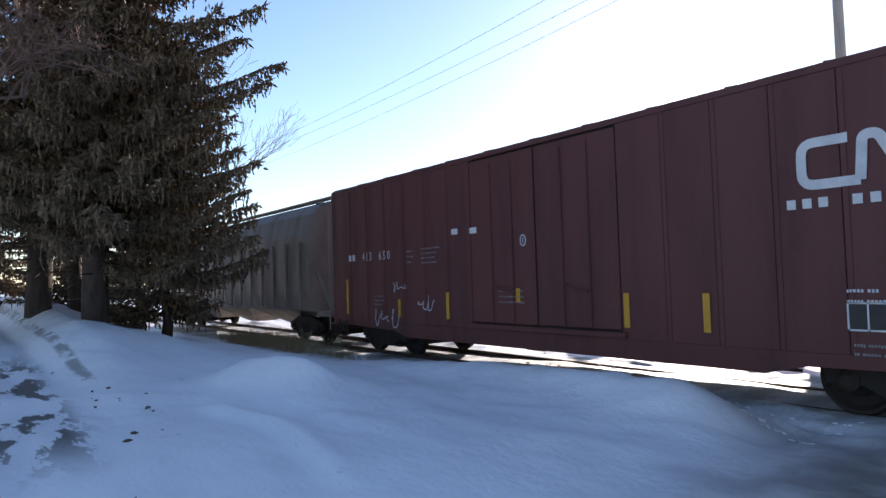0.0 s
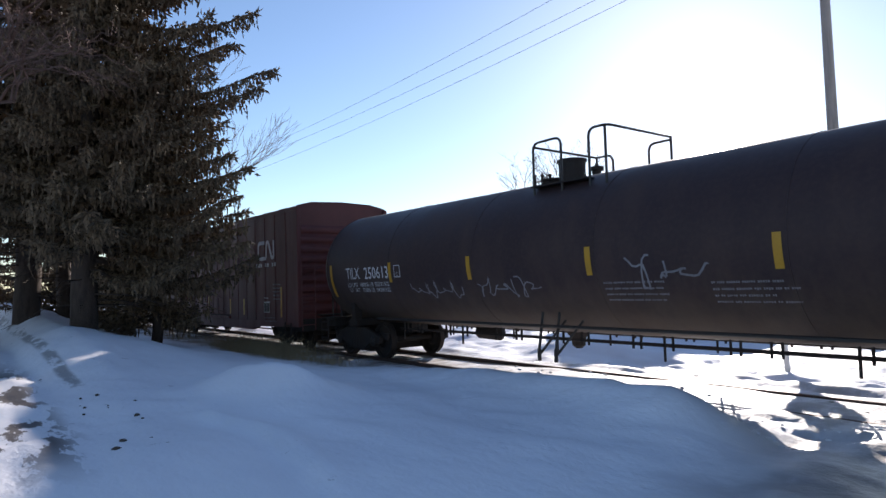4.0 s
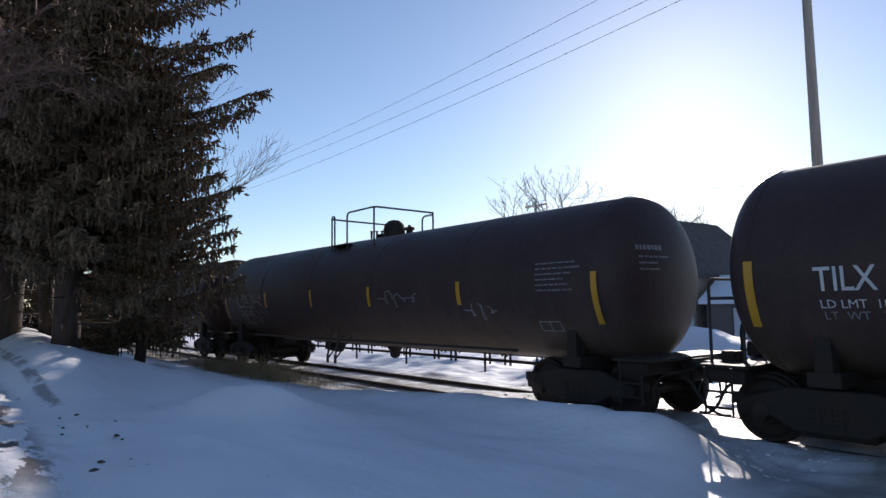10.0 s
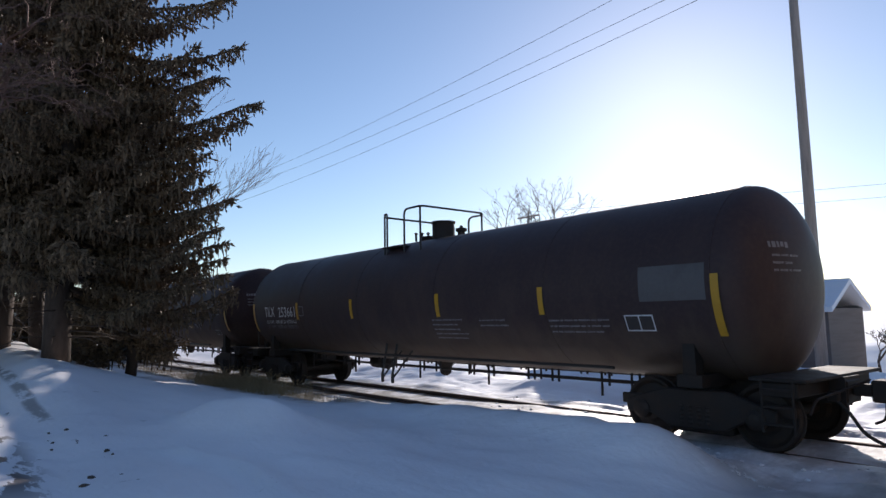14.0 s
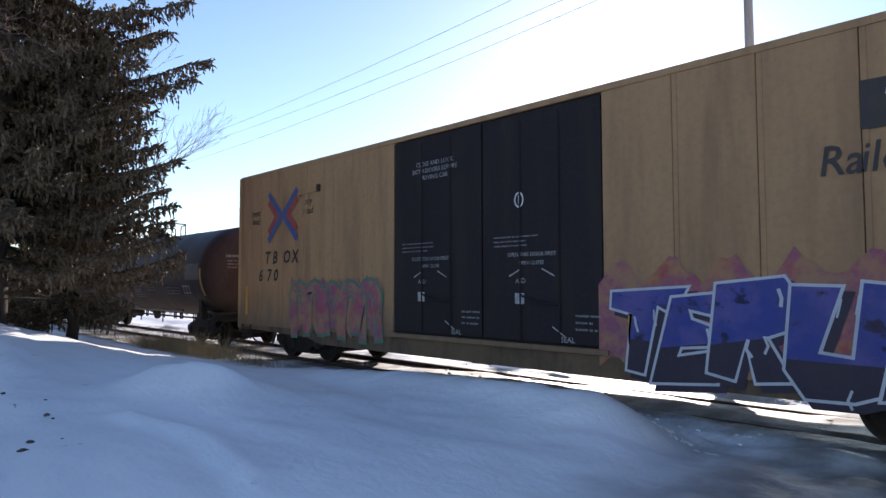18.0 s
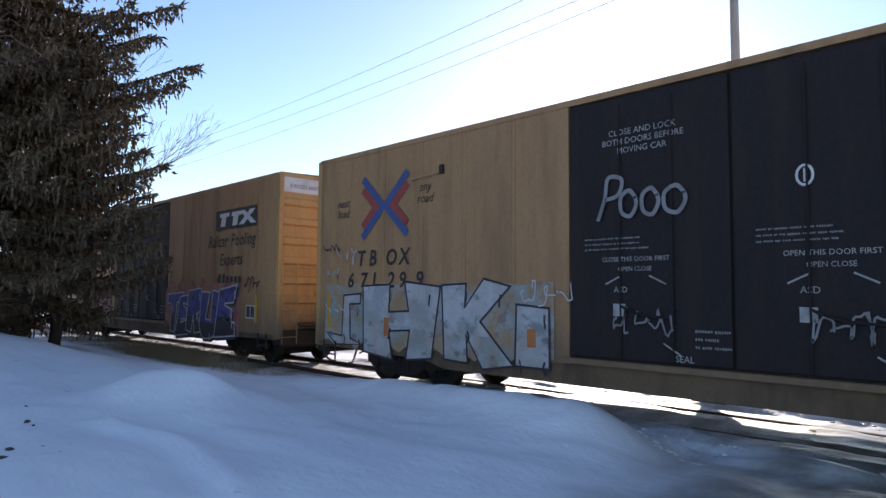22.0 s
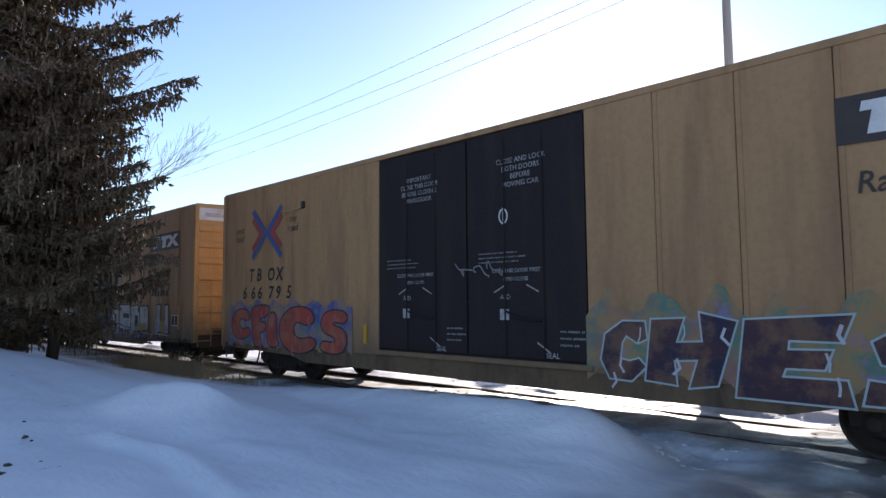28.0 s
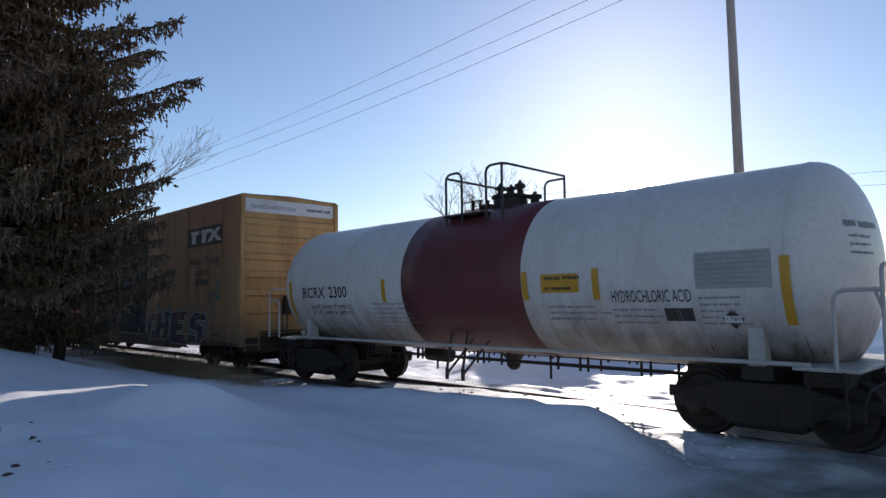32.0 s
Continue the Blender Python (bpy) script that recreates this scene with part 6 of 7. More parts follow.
    piece(car, "bold red graffiti with a blue and green halo", HALO_BLUE, (("C", -8.8, -7.72, 1.0, 1.74), ("F", -7.74, -6.85, 0.86, 1.80), ("I", -6.9, -6.35, 0.84, 1.66), ("C", -6.32, -4.65, 0.74, 1.80), ("S", -4.55, -3.5, 0.80, 1.72)), SPRAY_BLACK, FILL_RED, None, 0.035, 2, 0.0, 1.6, 10, SPRAY_PINK, (0.15, 0.18))
    piece(car, "dark graffiti with pale outlines and a green halo", HALO_GREEN, (("C", 2.8, 3.5, 0.80, 1.62), ("H", 3.55, 4.6, 0.80, 1.66), ("E", 4.75, 6.0, 0.72, 1.64), ("S", 6.15, 7.3, 0.74, 1.66)), SPRAY_TEAL, FILL_DARK, None, 0.026, 0, 0.16, 1.6, 11, SPRAY_WHITE, (0.3, 0.36), 0.03)
    sheet("overspray", [(7.5, 7.9, 1.5, 2.3), (7.95, 8.3, 2.0, 2.55)], flat_map(1.6, 0.018), HALO_GREEN, car, "faint green overspray", 1)
    frame_line = [(7.72, 0.84), (8.16, 0.84), (8.16, 1.02), (7.72, 1.02), (7.72, 0.84)]
    strokes("notice_frame", [frame_line], 0.022, flat_map(1.6, 0.022), LETTER_BLACK, car, "dark framed yellow notice")
    scrawl("spray_tag", 7.6, 8.0, 1.3, 1.7, 0.03, flat_map(1.6, 0.036), SPRAY_PINK, car, 71, 3)
    scrawl("spray_tag", -0.2, 0.9, 2.3, 2.6, 0.03, flat_map(1.62, 0.03), LETTER_FAINT, car, 72, 4)
    # white acid tank
    car, put = tank_car("white_tank_car", "white tank car with a maroon middle band and rust spills", 125.4, 6.45, 1.45, 2.32, TANK_WHITE, 5.3, (-0.68, 0.84), (0.40, 0.44), (-2.1, 1.68, 3.06), (-5.75, 5.78), WHITE_PIPE, "valves", 0.2, (-0.08, 0.0))
    bm = bmesh.new()
    lathe(bm, [(-1.52 + 3.12 * k / 6, 1.456) for k in range(7)], 96, "x", (0, 0, 2.32))
    part("band", bm, TANK_RED, car, "dark maroon painted band", smooth=True)
    lettering("RCRX", -4.75, 2.13, 0.36, put, LETTER_BLACK, car, 1.0, 0.0, "lettering", 0.010)
    lettering("2300", -3.75, 2.13, 0.36, put, LETTER_BLACK, car, 1.0, 0.0, "lettering", 0.010)
    text_bars(-2.6, -1.3, 1.88, 5, 0.05, put, LETTER_FAINT, car, 82)
    text_bars(2.1, 3.15, 1.80, 3, 0.05, put, LETTER_FAINT, car, 83)
    text_bars(3.3, 4.2, 1.75, 3, 0.05, put, LETTER_FAINT, car, 84)
    lettering("HYDROCHLORIC ACID", 3.93, 1.93, 0.26, put, LETTER_BLACK, car, 0.46)
    sheet("notice_plate", [(2.02, 2.75, 2.02, 2.32)], put, REFLECT, car, "yellow notice plate with dark print", 3)
    text_bars(2.1, 2.7, 2.28, 2, 0.08, round_map(1.45, 2.32, 0.018), LETTER_BLACK, car, 85)
    data_panel(car, 4.12, 4.54, 1.56, 1.76, put, LETTER_BLACK)
    sheet("faded_patch", [(4.63, 5.62, 2.03, 2.52)], put, GREY_PLACARD, car, "pale grey placard", 4)
    text_bars(4.68, 5.55, 2.49, 7, 0.03, round_map(1.45, 2.32, 0.018), LETTER_FAINT, car, 91)
    text_bars(4.65, 5.3, 1.92, 5, 0.045, put, LETTER_FAINT, car, 86)
    bm = bmesh.new()
    blob(bm, [(4.92, 1.60), (5.06, 1.74), (5.20, 1.60), (5.06, 1.44)], put)
    plate = part("hazard_plate", bm, LETTER_BLACK, car, "small dark hazard diamond with white panel")
    sheet("panel", [(4.95, 5.17, 1.55, 1.65)], round_map(1.45, 2.32, 0.018), SIGN_WHITE, plate, "", 1)
    lettering("1789", 5.06, 1.60, 0.10, round_map(1.45, 2.32, 0.022), LETTER_BLACK, plate)
    # rust and spill stains down the flanks near the saddles
    rnd = random.Random(12)
    low = round_map(1.45, 2.32, 0.006)
    for s in (-1, 1):
        bm = bmesh.new()
        for k in range(6):
            x, v0 = s * 5.3 + rnd.uniform(-0.9, 0.75), rnd.uniform(0.92, 1.02)
            w, h = rnd.uniform(0.015, 0.05), rnd.uniform(0.12, 0.5)
            left = [(x - w * rnd.uniform(0.25, 0.6) * (1 - t * 0.7), v0 + h * t) for t in (0, 0.2, 0.4, 0.6, 0.8)]
            right = [(x + w * rnd.uniform(0.25, 0.6) * (1 - t * 0.7), v0 + h * t) for t in (0.8, 0.6, 0.4, 0.2, 0)]
            blob(bm, left + [(x, v0 + h)] + right, low)
        part("spill_stain", bm, RUST_STAIN, car, "brown spill stains", kind="stuff")
    lettering("LD LMT  205600 LB   93700 KG", -4.12, 1.80, 0.125, put, LETTER_BLACK, car)
    lettering("LT  WT   56400 LB   25600 KG", -4.12, 1.66, 0.125, put, LETTER_BLACK, car)


make_train()

# ---- trees ----
def ground_at(x, y):
    return float(ground_height(np.array([float(x)]), np.array([float(y)]))[0])


def spindles(name, items, material, parent, label="", kind="stuff"):
    """Many slim three-sided spindles (start, end, half width) as one mesh."""
    n = len(items)
    a = np.array([i[0] for i in items], float)
    b = np.array([i[1] for i in items], float)
    w = np.array([i[2] for i in items], float)[:, None]
    d = b - a
    ln = np.linalg.norm(d, axis=1, keepdims=True) + 1e-9
    d = d / ln
    ref = np.where(np.abs(d[:, 2:3]) < 0.9, np.array([[0.0, 0.0, 1.0]]), np.array([[1.0, 0.0, 0.0]]))
    u = np.cross(d, ref)
    u /= np.linalg.norm(u, axis=1, keepdims=True)
    v = np.cross(d, u)
    mid = a + (b - a) * 0.4
    rings = [mid + w * (u * math.cos(k * math.tau / 3) + v * math.sin(k * math.tau / 3)) for k in range(3)]
    verts = np.stack([a, *rings, b], 1).reshape(-1, 3)
    base = np.arange(n)[:, None] * 5
    tri = np.array([[0, 2, 1], [0, 3, 2], [0, 1, 3], [4, 1, 2], [4, 2, 3], [4, 3, 1]])
    faces = (base[:, :, None] + tri[None]).reshape(-1, 3)
    me = bpy.data.meshes.new(name)
    me.from_pydata(verts.tolist(), [], faces.tolist())
    me.materials.append(material)
    ob = new(name, me)
    ob.parent = parent
    return tagged(ob, label, kind=kind)


def spruce(x, y, height, reach, seed, label, limbs=(), low=1.2, dense=1.0, coarse=1.0, girth=0.36, whorl=(5, 6, 7)):
    """A spruce: tapered trunk, drooping limbs with raised tips, curtains of hanging twigs."""
    rnd = random.Random(seed)
    z0 = ground_at(x, y) - 0.15
    tree = thing("spruce_tree", label, "tree", pose(x, y, z0), "spruces on the bank")
    bm = bmesh.new()
    tube(bm, [(0.1 * math.sin(k * 1.3 + seed), 0.08 * math.cos(k + seed), k * height / 12) for k in range(13)], girth, 14, 0.03)
    part("trunk", bm, BARK, tree, "dark rough trunk", smooth=True)
    wood, sprigs = bmesh.new(), []

    def limb(zb, yaw, ln, sag, lift, heavy, coarse=1.0):
        dx, dy = math.cos(yaw), math.sin(yaw)
        px, py = -dy, dx
        n = max(6, int(ln / 0.3))
        bend = rnd.uniform(-0.12, 0.12) * ln
        w1, w2, ph = rnd.uniform(5, 9), rnd.uniform(10, 16), rnd.uniform(0, 6)

        def at(t):
            return Vector((dx * ln * t + px * bend * t * t, dy * ln * t + py * bend * t * t, zb - sag * math.sin(min(1, t * 1.15) * math.pi * 0.62) + lift * t ** 2.2 + 0.055 * t * (math.sin(w1 * t + ph) + 0.6 * math.sin(w2 * t + 2 * ph))))
        tube(wood, [at(k / n) for k in range(n + 1)], 0.045 * (0.5 + ln / 5), 5, 0.008, False)
        k = rnd.uniform(0.06, 0.22)
        while k < 1.0:
            p = at(k)
            side_len = (0.18 + 0.30 * ln * (1 - k) ** 0.8 * 0.62) * rnd.uniform(0.45, 1.2)
            for s in (-1, 1):
                if rnd.random() < 0.12:
                    continue
                sw = rnd.uniform(0.35, 0.95)
                q = p + (Vector((px, py, 0)) * s * (1 - 0.3 * sw) + Vector((dx, dy, 0)) * sw) * side_len + Vector((0, 0, rnd.uniform(-0.32, 0.02) * side_len))
                m = max(2, int(side_len / (0.075 * coarse)))
                for j in range(m):
                    f = (j + rnd.random()) / m
                    r = p.lerp(q, f)
                    e = r + (q - p).normalized() * rnd.uniform(0.06, 0.17) + Vector((rnd.uniform(-0.09, 0.09), rnd.uniform(-0.09, 0.09), rnd.uniform(-0.12, 0.06)))
                    sprigs.append((r, e, rnd.uniform(0.020, 0.042) * coarse))
                    if rnd.random() < heavy * 1.15:
                        # a hanging twig in two or three short tufts
                        h, top = rnd.uniform(0.10, 0.36) * rnd.uniform(0.5, 1.1), r + Vector((rnd.uniform(-0.05, 0.05), rnd.uniform(-0.05, 0.05), 0.02))
                        for _ in range(2 if h < 0.28 else 3):
                            low = top + Vector((rnd.uniform(-0.05, 0.05), rnd.uniform(-0.05, 0.05), -h * 0.5))
                            sprigs.append((top, low, rnd.uniform(0.016, 0.034) * coarse))
                            top = top.lerp(low, 0.75)
            e = p + Vector((dx * 0.18 + rnd.uniform(-0.08, 0.08), dy * 0.18 + rnd.uniform(-0.08, 0.08), rnd.uniform(-0.05, 0.14)))
            sprigs.append((p, e, 0.024))
            for _ in range(2):
                e = p + Vector((dx * 0.12 + rnd.uniform(-0.13, 0.13), dy * 0.12 + rnd.uniform(-0.13, 0.13), rnd.uniform(-0.06, 0.10)))
                sprigs.append((p, e, rnd.uniform(0.016, 0.028)))
            if rnd.random() < heavy:
                sprigs.append((p, p + Vector((rnd.uniform(-0.08, 0.08), rnd.uniform(-0.08, 0.08), -rnd.uniform(0.12, 0.36))), 0.03))
            k += rnd.uniform(0.07, 0.14) * coarse / max(ln, 0.8) / dense
        tip = at(1.0)
        for _ in range(18):
            back = rnd.uniform(0, 0.45)
            q = tip - Vector((dx, dy, 0.2)) * back
            sprigs.append((q, q + Vector((dx * 0.08 + rnd.uniform(-0.12, 0.12), dy * 0.08 + rnd.uniform(-0.12, 0.12), rnd.uniform(-0.14, 0.13))), 0.022))

    z = low
    while z < height - 0.6:
        shrink = (1 - (z / height) ** 1.6)
        high = z > 12.5
        for _ in range(rnd.choice((2, 3)) if high else rnd.choice(whorl)):
            ln = max(0.4, reach * shrink * rnd.uniform(0.5, 1.0))
            limb(z + rnd.uniform(-0.2, 0.2), rnd.uniform(0, math.tau), ln, 0.26 * ln * rnd.uniform(0.5, 1.3), 0.10 * ln, 0.8, coarse * (1.5 if high else 1.0))
        z += rnd.uniform(0.24, 0.42)
    for zt, yaw, ln in limbs:
        sag, lift = 0.22 * ln, 0.17 * ln
        limb(zt + 0.205 * ln - lift - z0, radians(yaw), ln, sag, lift, 0.8, coarse)
    # dead snags on the lower trunk
    for _ in range(46):
        a, zz, ln = rnd.uniform(0, math.tau), rnd.uniform(0.7, 4.2), rnd.uniform(0.6, 2.4)
        tube(wood, [(0, 0, zz), (math.cos(a) * ln * 0.5, math.sin(a) * ln * 0.5, zz - 0.05), (math.cos(a + 0.2) * ln, math.sin(a + 0.2) * ln, zz - rnd.uniform(0.2, 0.7))], 0.022, 4, 0.004, False)
    part("limb", wood, BARK, tree, "drooping bare limbs", kind="stuff")
    spindles("crown", sprigs, NEEDLES, tree, "dark olive green needle sprays")


def bare_tree(name, x, y, height, seed, label, spread=0.62, depth=6, twig=0.006, droop=0.0, lean=(0, 0), trunk=0.16, z_base=None, bark=None):
    """A leafless tree: forked trunk and limbs, fine twigs."""
    rnd = random.Random(seed)
    tree = thing(name, label, "tree", pose(x, y, (ground_at(x, y) if z_base is None else z_base) - 0.1))
    wood, fine = bmesh.new(), bmesh.new()

    def grow(p, d, ln, r, level):
        mid = p + d * ln * 0.5 + Vector((rnd.uniform(-1, 1), rnd.uniform(-1, 1), rnd.uniform(-0.5, 0.5))) * ln * 0.07
        q = p + d * ln + Vector((0, 0, -droop * ln * level * 0.1))
        tube(wood if level < 3 else fine, [p, mid, q], r, 6 if level < 2 else 3, r * 0.66, False)
        if level == depth:
            return
        for k in range(3 if level in (1, 2, 3) else 2):
            a = rnd.uniform(0, math.tau)
            t = rnd.uniform(0.55, 1.0) if k else 1.0
            nd = (d + (Vector((math.cos(a), math.sin(a), rnd.uniform(-0.15, 0.55))) * spread * rnd.uniform(0.7, 1.25))).normalized()
            grow(p.lerp(q, t), nd, ln * rnd.uniform(0.58, 0.82), max(twig, r * 0.6), level + 1)
    grow(Vector((0, 0, 0)), Vector((lean[0], lean[1], 1)).normalized(), height * 0.27, trunk, 0)
    part("trunk", wood, bark or TWIG, tree, "grey brown trunk and limbs")
    part("twig", fine, bark or TWIG, tree, "fine bare twigs", kind="stuff")
    return tree


MAIN_LIMBS = [(8.9, 58, 4.1), (7.4, 61, 4.5), (7.0, 59, 4.15), (6.5, 57, 3.6), (6.0, 56, 3.4), (5.6, 61, 3.3), (5.3, 57, 3.5), (4.98, 58, 3.9), (4.5, 62, 3.4), (4.16, 58, 3.6), (3.9, 60, 3.75), (3.5, 62, 3.7), (3.1, 58, 3.8), (2.7, 66, 3.9), (2.5, 78, 3.9), (9.6, 42, 3.6), (8.2, 68, 3.5), (10.3, 64, 3.8)]
MAIN_LIMBS += [(2.5 + 0.26 * k, 34 + (k * 37) % 56, 2.6 + 0.35 * ((k * 7) % 3)) for k in range(24)]
spruce(-17.8, 2.8, 17.5, 3.6, 3, "tall dark spruce with drooping limbs on the snow bank", MAIN_LIMBS, 2.6, 1.15, 1.05, 0.31, (6, 7, 8))
spruce(-21.5, 1.85, 18.0, 3.6, 5, "tall dark spruce behind its neighbour on the bank", (), 3.4, 1.0, 1.35, 0.34)
spruce(-22.6, 2.98, 15.0, 3.0, 8, "dark spruce at the back of the bank", (), 3.2, 1.0, 1.4, 0.22)
spruce(-19.5, -1.0, 17.0, 3.8, 11, "tall dark spruce at the edge of the bank", (), 3.2, 1.0, 1.35)
spruce(-36.0, 1.0, 16.0, 3.4, 15, "dark spruce further along the bank", (), 1.2, 1.0, 1.6)
spruce(-20.2, 4.9, 6.5, 2.1, 18, "young dark spruce beside the tall one", (), 0.95, 1.0, 1.2, 0.16)
spruce(-26.0, 3.6, 8.0, 2.5, 19, "small dark spruce behind the trunks", (), 0.4, 1.0, 1.7, 0.16)
spruce(-25.0, -2.2, 11.0, 3.0, 20, "dark spruce with bare lower trunk", (), 2.6, 1.0, 1.7, 0.26)
spruce(-33.0, -1.2, 12.0, 3.4, 22, "dark spruce far along the bank", (), 2.2, 1.0, 1.8)
bare_tree("bare_tree", -12.6, -1.6, 12.5, 21, "bare tree with reddish brown drooping twigs", 0.75, 7, 0.005, 0.8, (0.0, 0.35), 0.13, None, TWIG_RED)
bare_tree("bare_tree", -36.8, 36.9, 17.0, 4, "bare winter tree behind the railway", 0.74, 7, 0.012, 0, (0, 0), 0.22)
bare_tree("bare_tree", -31.0, 35.5, 12.0, 31, "bare winter tree behind the railway", 0.7, 6, 0.012, 0, (0.1, 0), 0.16)
bare_tree("bare_tree", -50.5, 14.5, 24.0, 9, "bare winter tree beyond the spruces", 0.42, 7, 0.012, 0, (0.05, 0), 0.18)
bare_tree("bare_shrub", -9.6, 33.2, 3.6, 61, "dark bare shrub beside the shed", 0.8, 6, 0.014, 0, (0, 0), 0.08)
bare_tree("bare_shrub", -9.9, 30.6, 3.0, 62, "dark bare shrub beside the shed", 0.8, 6, 0.014, 0, (0, 0), 0.07)
for k, (bx, by, bh) in enumerate(((-78, 34, 10.5), (-72, 37, 9.5), (-86, 36, 10.5), (-67, 39, 8.5), (-26.2, 41, 12.8))):
    bare_tree("bare_tree", bx, by, bh, 40 + k, "distant bare tree beyond the snow field", 0.68, 6, 0.02, 0, (0, 0), 0.2)


def make_grass():
    rnd = random.Random(6)
    items = []
    for _ in range(1500):
        x, y = rnd.uniform(-32, -14.0), rnd.gauss(7.9, 0.42)
        if rnd.random() > 0.25 + 0.75 * min(1, max(0, (-x - 9) / 8)):
            continue
        z = ground_at(x, y) - 0.02
        h = rnd.uniform(0.08, 0.34)
        items.append(((x, y, z), (x + rnd.uniform(-0.14, 0.14), y + rnd.uniform(-0.14, 0.14), z + h), 0.004))
    for _ in range(2200):
        x, y = rnd.gauss(-19.3, 1.7), rnd.gauss(7.7, 0.35)
        z = ground_at(x, y) - 0.02
        h = rnd.uniform(0.2, 0.72) * rnd.uniform(0.5, 1)
        tip = (x + rnd.uniform(-0.2, 0.2), y + rnd.uniform(-0.2, 0.2), z + h)
        items.append(((x, y, z), tip, 0.007))
        if rnd.random() < 0.3:
            items.append((tip, (tip[0] + rnd.uniform(-0.06, 0.06), tip[1] + rnd.uniform(-0.06, 0.06), tip[2] + 0.05), 0.012))
    spindles("dry_grass", items, DRY_GRASS, None, "dry brown grass beside the track")
    bpy.data.objects["dry_grass"]["category"] = "grass"


make_grass()

# ---- poles, wires, sign ----
POLE = (-8.85, 22.5)


def make_pole(x, y, height, r, label, arms=(), lean=0.0):
    p = thing("utility_pole", label, "pole", pose(x, y, ground_at(x, y) - 0.2, 0, lean, 0))
    bm = lathe(bmesh.new(), [(0, r), (height * 0.3, r * 0.92), (height * 0.7, r * 0.78), (height, r * 0.66), (height + 0.03, 0.02)], 14, "z")
    part("post", bm, POLE_WOOD, p, smooth=True)
    for z, w in arms:
        part("crossarm", soft_box(-w, w, -0.06, 0.06, height + z - 0.06, height + z + 0.06, 0.01), POLE_WOOD, p)
        for k in (-0.9, -0.5, 0.5, 0.9):
            part("insulator", lathe(bmesh.new(), [(height + z + 0.06, 0.02), (height + z + 0.12, 0.05), (height + z + 0.2, 0.045), (height + z + 0.23, 0.01)], 8, "z", (k * w, 0, 0)), SIGN_WHITE, p)
    return p


make_pole(*POLE, 15.9, 0.185, "tall weathered wooden utility pole behind the track", (), -0.1)
make_pole(-76.0, 22.5, 15.6, 0.18, "tall weathered wooden utility pole beyond the spruces")
make_pole(-33.5, 35.4, 10.0, 0.13, "wooden utility pole with a crossarm beyond the railway", ((-0.35, 1.1), (-1.0, 0.8)))


def wire(a, b, sag, r=0.011, n=24):
    a, b = Vector(a), Vector(b)
    pts = [a.lerp(b, k / n) - Vector((0, 0, sag * 4 * (k / n) * (1 - k / n))) for k in range(n + 1)]
    bm = tube(bmesh.new(), pts, r, 4)
    me = bpy.data.meshes.new("overhead_wire")
    bm.to_mesh(me)
    bm.free()
    me.materials.append(WIRE)
    tagged(new("overhead_wire", me), "thin dark overhead wire between utility poles", "wire", "overhead wires")


wire((-8.85, 22.4, 15.55), (-76, 22.4, 15.0), 1.0)
wire((-8.85, 22.7, 14.55), (-76, 22.5, 14.6), 0.95)
wire((-8.85, 22.6, 13.9), (-76, 22.6, 13.1), 0.85)
wire((-8.85, 22.4, 15.55), (60, 22.4, 15.4), 1.0)
wire((-8.85, 22.6, 13.9), (60, 22.6, 13.9), 0.9)
wire((-33.5, 35.4, 9.6), (40, 62, 10.2), 0.9, 0.010)
wire((-33.5, 35.4, 8.9), (40, 62, 9.3), 0.9, 0.010)


def make_crossbuck():
    x, y = -7.06, 14.4
    s = thing("crossbuck_sign", "white crossbuck railway sign on a leaning white post", "sign", pose(x + 0.2, y, ground_at(x, y) - 0.1, 0, -4, 8))
    zc = 2.46
    part("post", soft_box(-0.05, 0.05, 0.02, 0.12, 0, 2.75, 0.008), SIGN_WHITE, s, "white wooden post")
    for sign, word, dy in ((1, "CROSSING", -0.02), (-1, "RAILROAD", 0.004)):
        bm = soft_box(-0.61, 0.61, dy - 0.012, dy + 0.012, -0.115, 0.115, 0.004)
        blade = part("blade", bm, SIGN_WHITE, s, "white sign blade with black letters")
        blade.matrix_basis = pose(0, 0, zc, 0, -45 * sign, 0)
        lettering(word, 0, 0, 0.19, lambda a, b, q=dy: (a, q - 0.016, b), LETTER_BLACK, blade, 0.95)
    bm = prism(bmesh.new(), [(-0.46, 2.12), (0.46, 2.12), (0.42, 2.02), (0.04, 1.32), (-0.04, 1.32), (-0.42, 2.02)], 0.14, 0.146)
    part("yield_plate", bm, SIGN_BACK, s, "bare metal back of a yield sign")


make_crossbuck()


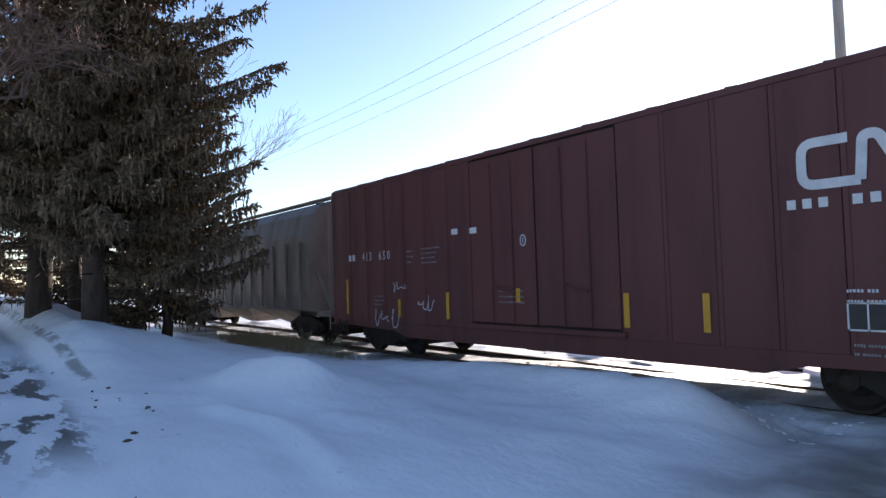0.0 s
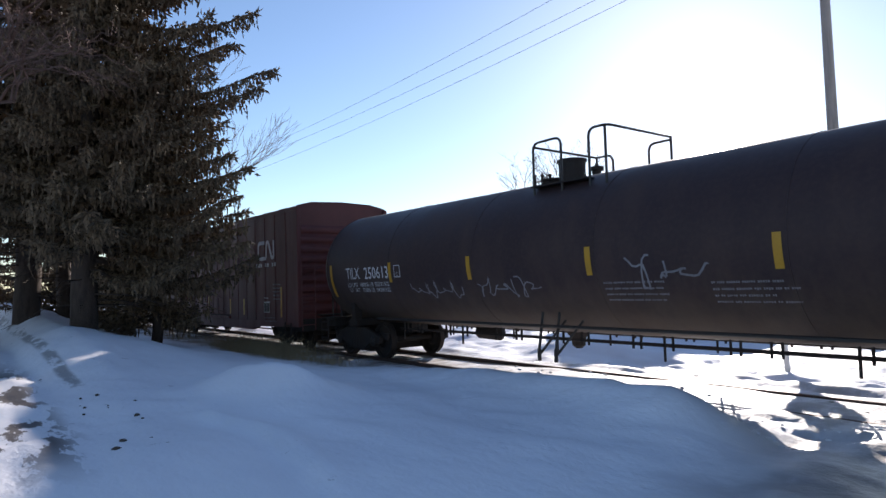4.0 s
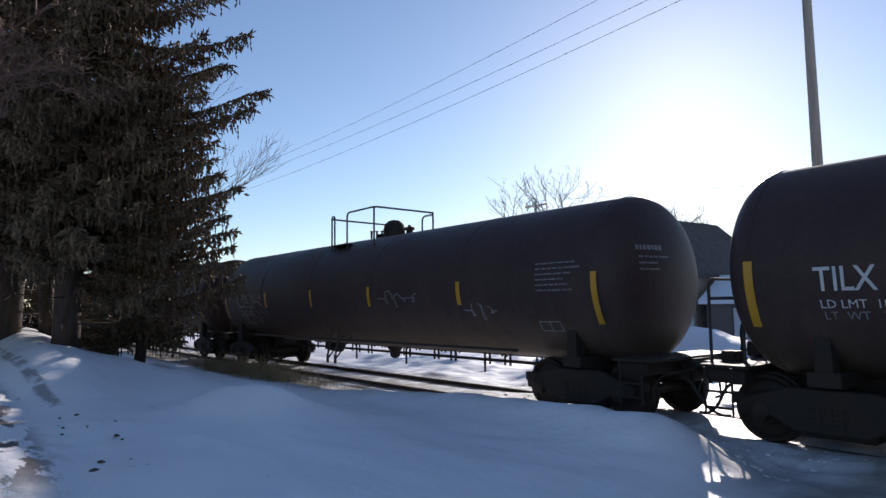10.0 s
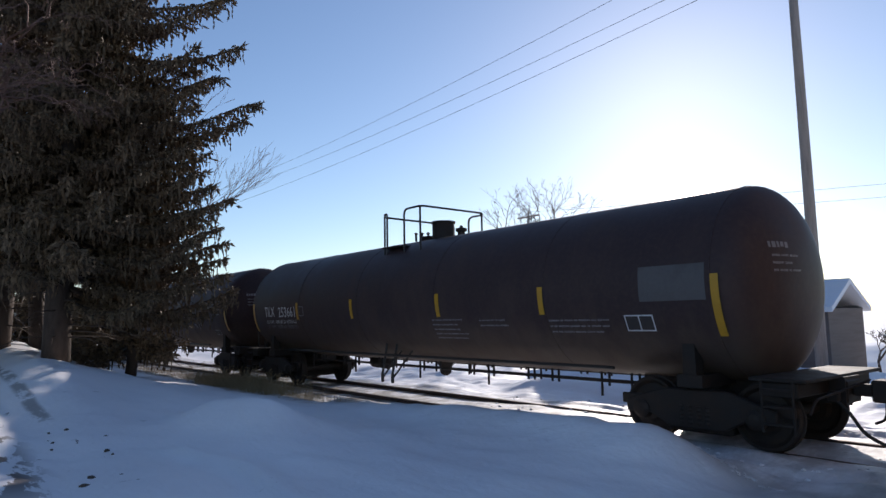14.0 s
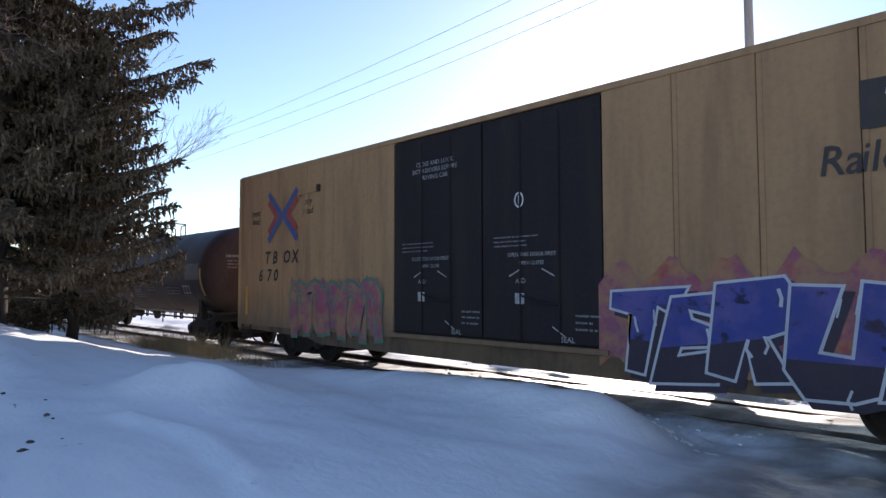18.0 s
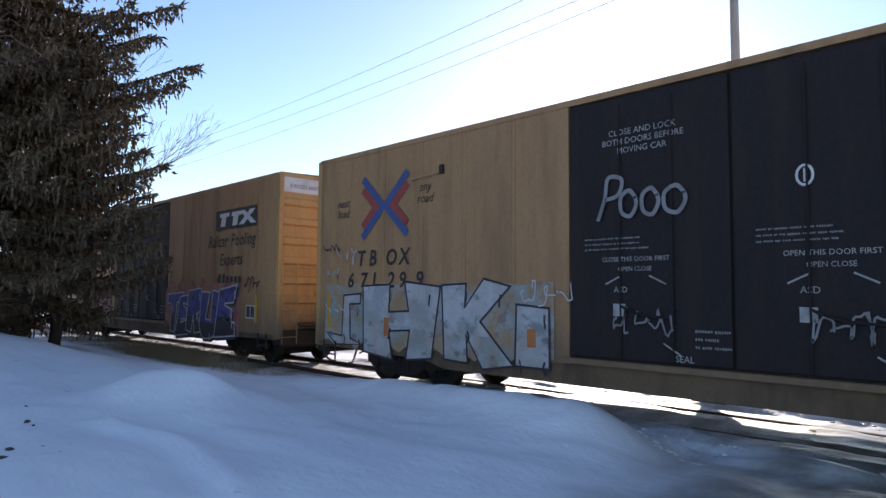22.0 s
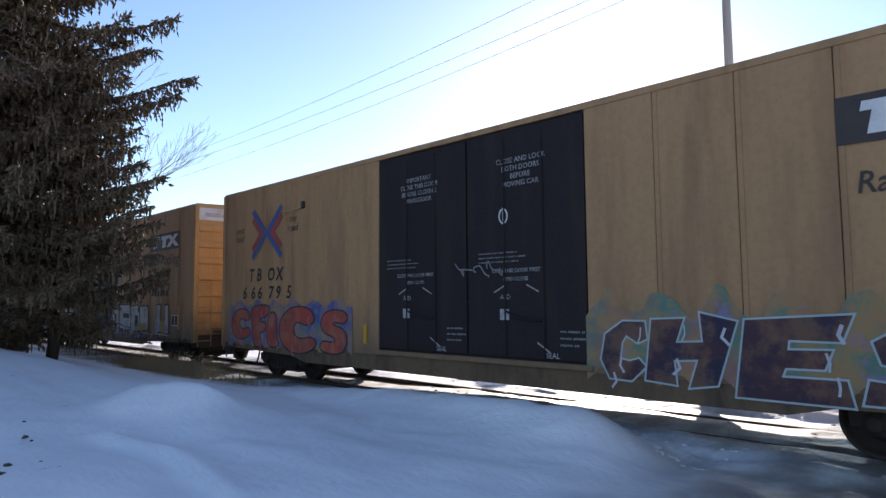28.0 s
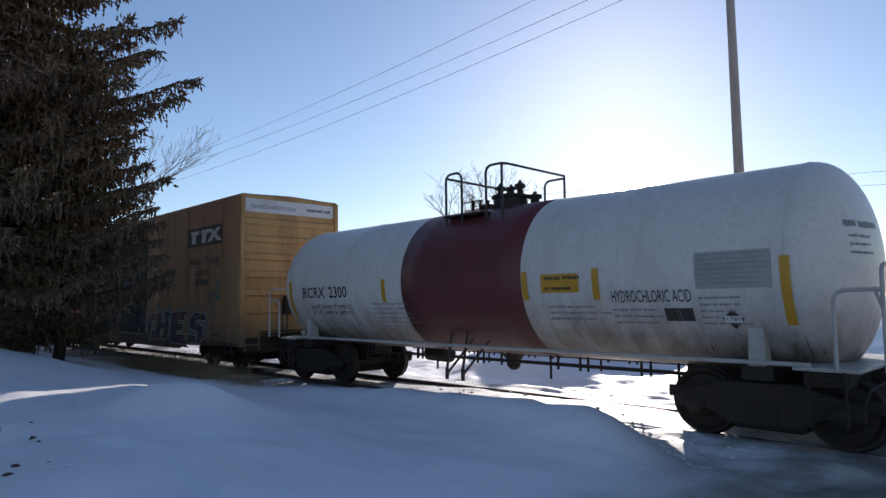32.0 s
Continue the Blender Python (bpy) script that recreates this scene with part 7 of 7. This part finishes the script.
# ---- houses ----
def house(name, label, x0, x1, y0, y1, eave, ridge, wall_mat, roof_mat, along="x", doors=(), windows=()):
    """A house with a gabled roof, overhanging eaves, and openings on the wall that faces the track."""
    zb = min(ground_at(x0, y0), ground_at(x1, y0)) - 0.2
    h = thing(name, label, "house", pose(0, 0, 0))
    t = 0.18
    # front wall in pieces round its openings
    cuts = sorted([(a, b, z0, z1) for a, b, z0, z1 in (*doors, *windows)])
    bm = bmesh.new()
    x = x0
    for a, b, z0, z1 in cuts:
        box(bm, x, a, y0, y0 + t, zb, eave)
        box(bm, a, b, y0, y0 + t, z1, eave)
        if z0 > zb + 0.3:
            box(bm, a, b, y0, y0 + t, zb, z0)
        x = b
    box(bm, x, x1, y0, y0 + t, zb, eave)
    box(bm, x0, x0 + t, y0 + t, y1, zb, eave)
    box(bm, x1 - t, x1, y0 + t, y1, zb, eave)
    box(bm, x0 + t, x1 - t, y1 - t, y1, zb, eave)
    if along == "y":
        xm = (x0 + x1) / 2
        prism(bm, [(x0, eave), (x1, eave), (xm, ridge)], y0, y0 + t)
        prism(bm, [(x0, eave), (x1, eave), (xm, ridge)], y1 - t, y1)
    part("wall", bm, wall_mat, h)
    for s in (-1, 1):
        bm = bmesh.new()
        o = 0.25
        if along == "y":
            xm, xe = (x0 + x1) / 2, (x0 - o if s < 0 else x1 + o)
            drop = (ridge - eave) / (x1 - x0) * 2 * o
            q = [(xm, ridge), (xe, eave - drop), (xe, eave - drop + 0.2), (xm, ridge + 0.22)]
            prism(bm, q, y0 - o, y1 + o)
        else:
            ym, ye = (y0 + y1) / 2, (y0 - o if s < 0 else y1 + o)
            drop = (ridge - eave) / (y1 - y0) * 2 * o
            q = [(ym, ridge), (ye, eave - drop), (ye, eave - drop + 0.2), (ym, ridge + 0.22)]
            a = [bm.verts.new((x0 - o, y, z)) for y, z in q]
            b = [bm.verts.new((x1 + o, y, z)) for y, z in q]
            for k in range(4):
                bm.faces.new((a[k], b[k], b[(k + 1) % 4], a[(k + 1) % 4]))
            bm.faces.new(a)
            bm.faces.new(b)
            bmesh.ops.recalc_face_normals(bm, faces=bm.faces[:])
        part("roof", bm, roof_mat, h)
    for a, b, z0, z1 in doors:
        narrow = b - a < 0.95
        d = part("entry_door" if narrow else "garage_door", soft_box(a + 0.02, b - 0.02, y0 + 0.05, y0 + 0.1, z0, z1 - 0.02, 0.01), DOOR_WHITE, h, "white entry door" if narrow else "white panelled garage door")
        bm = bmesh.new()
        for k in range(4):
            for j in range(3):
                w, q = (b - a) / 3, (z1 - z0) / 4
                box(bm, a + j * w + 0.08, a + (j + 1) * w - 0.08, y0 + 0.03, y0 + 0.05, z0 + k * q + 0.07, z0 + (k + 1) * q - 0.07)
        part("door_panel", bm, DOOR_WHITE, d)
    for a, b, z0, z1 in windows:
        f = part("window", boxes((a, a + 0.07, y0 - 0.03, y0 + 0.1, z0, z1), (b - 0.07, b, y0 - 0.03, y0 + 0.1, z0, z1), (a + 0.07, b - 0.07, y0 - 0.03, y0 + 0.1, z1 - 0.07, z1), (a + 0.07, b - 0.07, y0 - 0.03, y0 + 0.1, z0, z0 + 0.07)), DOOR_WHITE, h, "white window frame")
        part("pane", boxes((a + 0.07, b - 0.07, y0 + 0.04, y0 + 0.06, z0 + 0.07, z1 - 0.07)), PANE, f)
    return h


house("garage_house", "tan house with a gabled roof and white garage door", -23.2, -16.65, 28.0, 36.0, 3.3, 6.2, SIDING_TAN, SHINGLE, "y", ((-19.7, -18.95, 0.0, 2.05), (-17.75, -16.75, 0.0, 2.6)), ((-21.6, -20.4, 1.2, 2.5),))
house("shed", "low grey shed with a snowy gabled roof", -16.1, -10.65, 28.0, 31.6, 2.0, 3.0, SIDING_GREY, SNOW_CLEAN, "x", ((-14.9, -14.05, -0.3, 1.7),), ((-12.9, -12.0, 0.7, 1.5),))
house("far_house", "distant low house with a snowy roof", -19.2, -15.4, 58.0, 64.0, -1.5, -0.3, SIDING_TAN, SNOW_CLEAN, "x", (), ((-17.5, -16.6, -2.5, -1.8),))
house("far_house", "distant grey house with a snowy roof", -12.0, -4.0, 66.0, 73.0, -1.6, -0.2, SIDING_GREY, SNOW_CLEAN, "x", (), ((-9.0, -7.8, -2.7, -1.9), (-6.0, -5.0, -2.7, -1.9)))

# ---- what moves ----
def motions():
    """The train rolls away at about 4 m/s; its wheels turn with it."""
    run = [(0, 0.00), (1, -4.40), (2, -8.79), (3, -13.15), (4, -17.47), (5, -21.78), (6, -26.09), (7, -30.35), (8, -34.56), (9, -38.73), (10, -42.83), (11, -46.89), (12, -50.89), (13, -54.83), (14, -58.76), (15, -62.70), (16, -66.65), (17, -70.59), (18, -74.53), (19, -78.47), (20, -82.44), (21, -86.48), (22, -90.55), (23, -94.68), (24, -98.83), (25, -103.04), (26, -107.31), (27, -111.61), (28, -115.96), (29, -120.43), (30, -124.94), (31, -129.49), (32, -134.09)]
    for car, u in CARS:
        walk(car, [(t, pose(u + s, TRACK_Y, 0)) for t, s in run])
    times = [k * 0.1333333 for k in range(241)]
    gone = np.interp(times, [t for t, s in run], [s for t, s in run])
    spin = []
    for sx in (-0.89, 0.89):
        spin.append((sx, [(t, pose(sx, 0, 0.462, 0, math.degrees(g / 0.462), 0)) for t, g in zip(times, gone)]))
    for wheel, sx in WHEELS:
        walk(wheel, dict(spin)[sx])


motions()
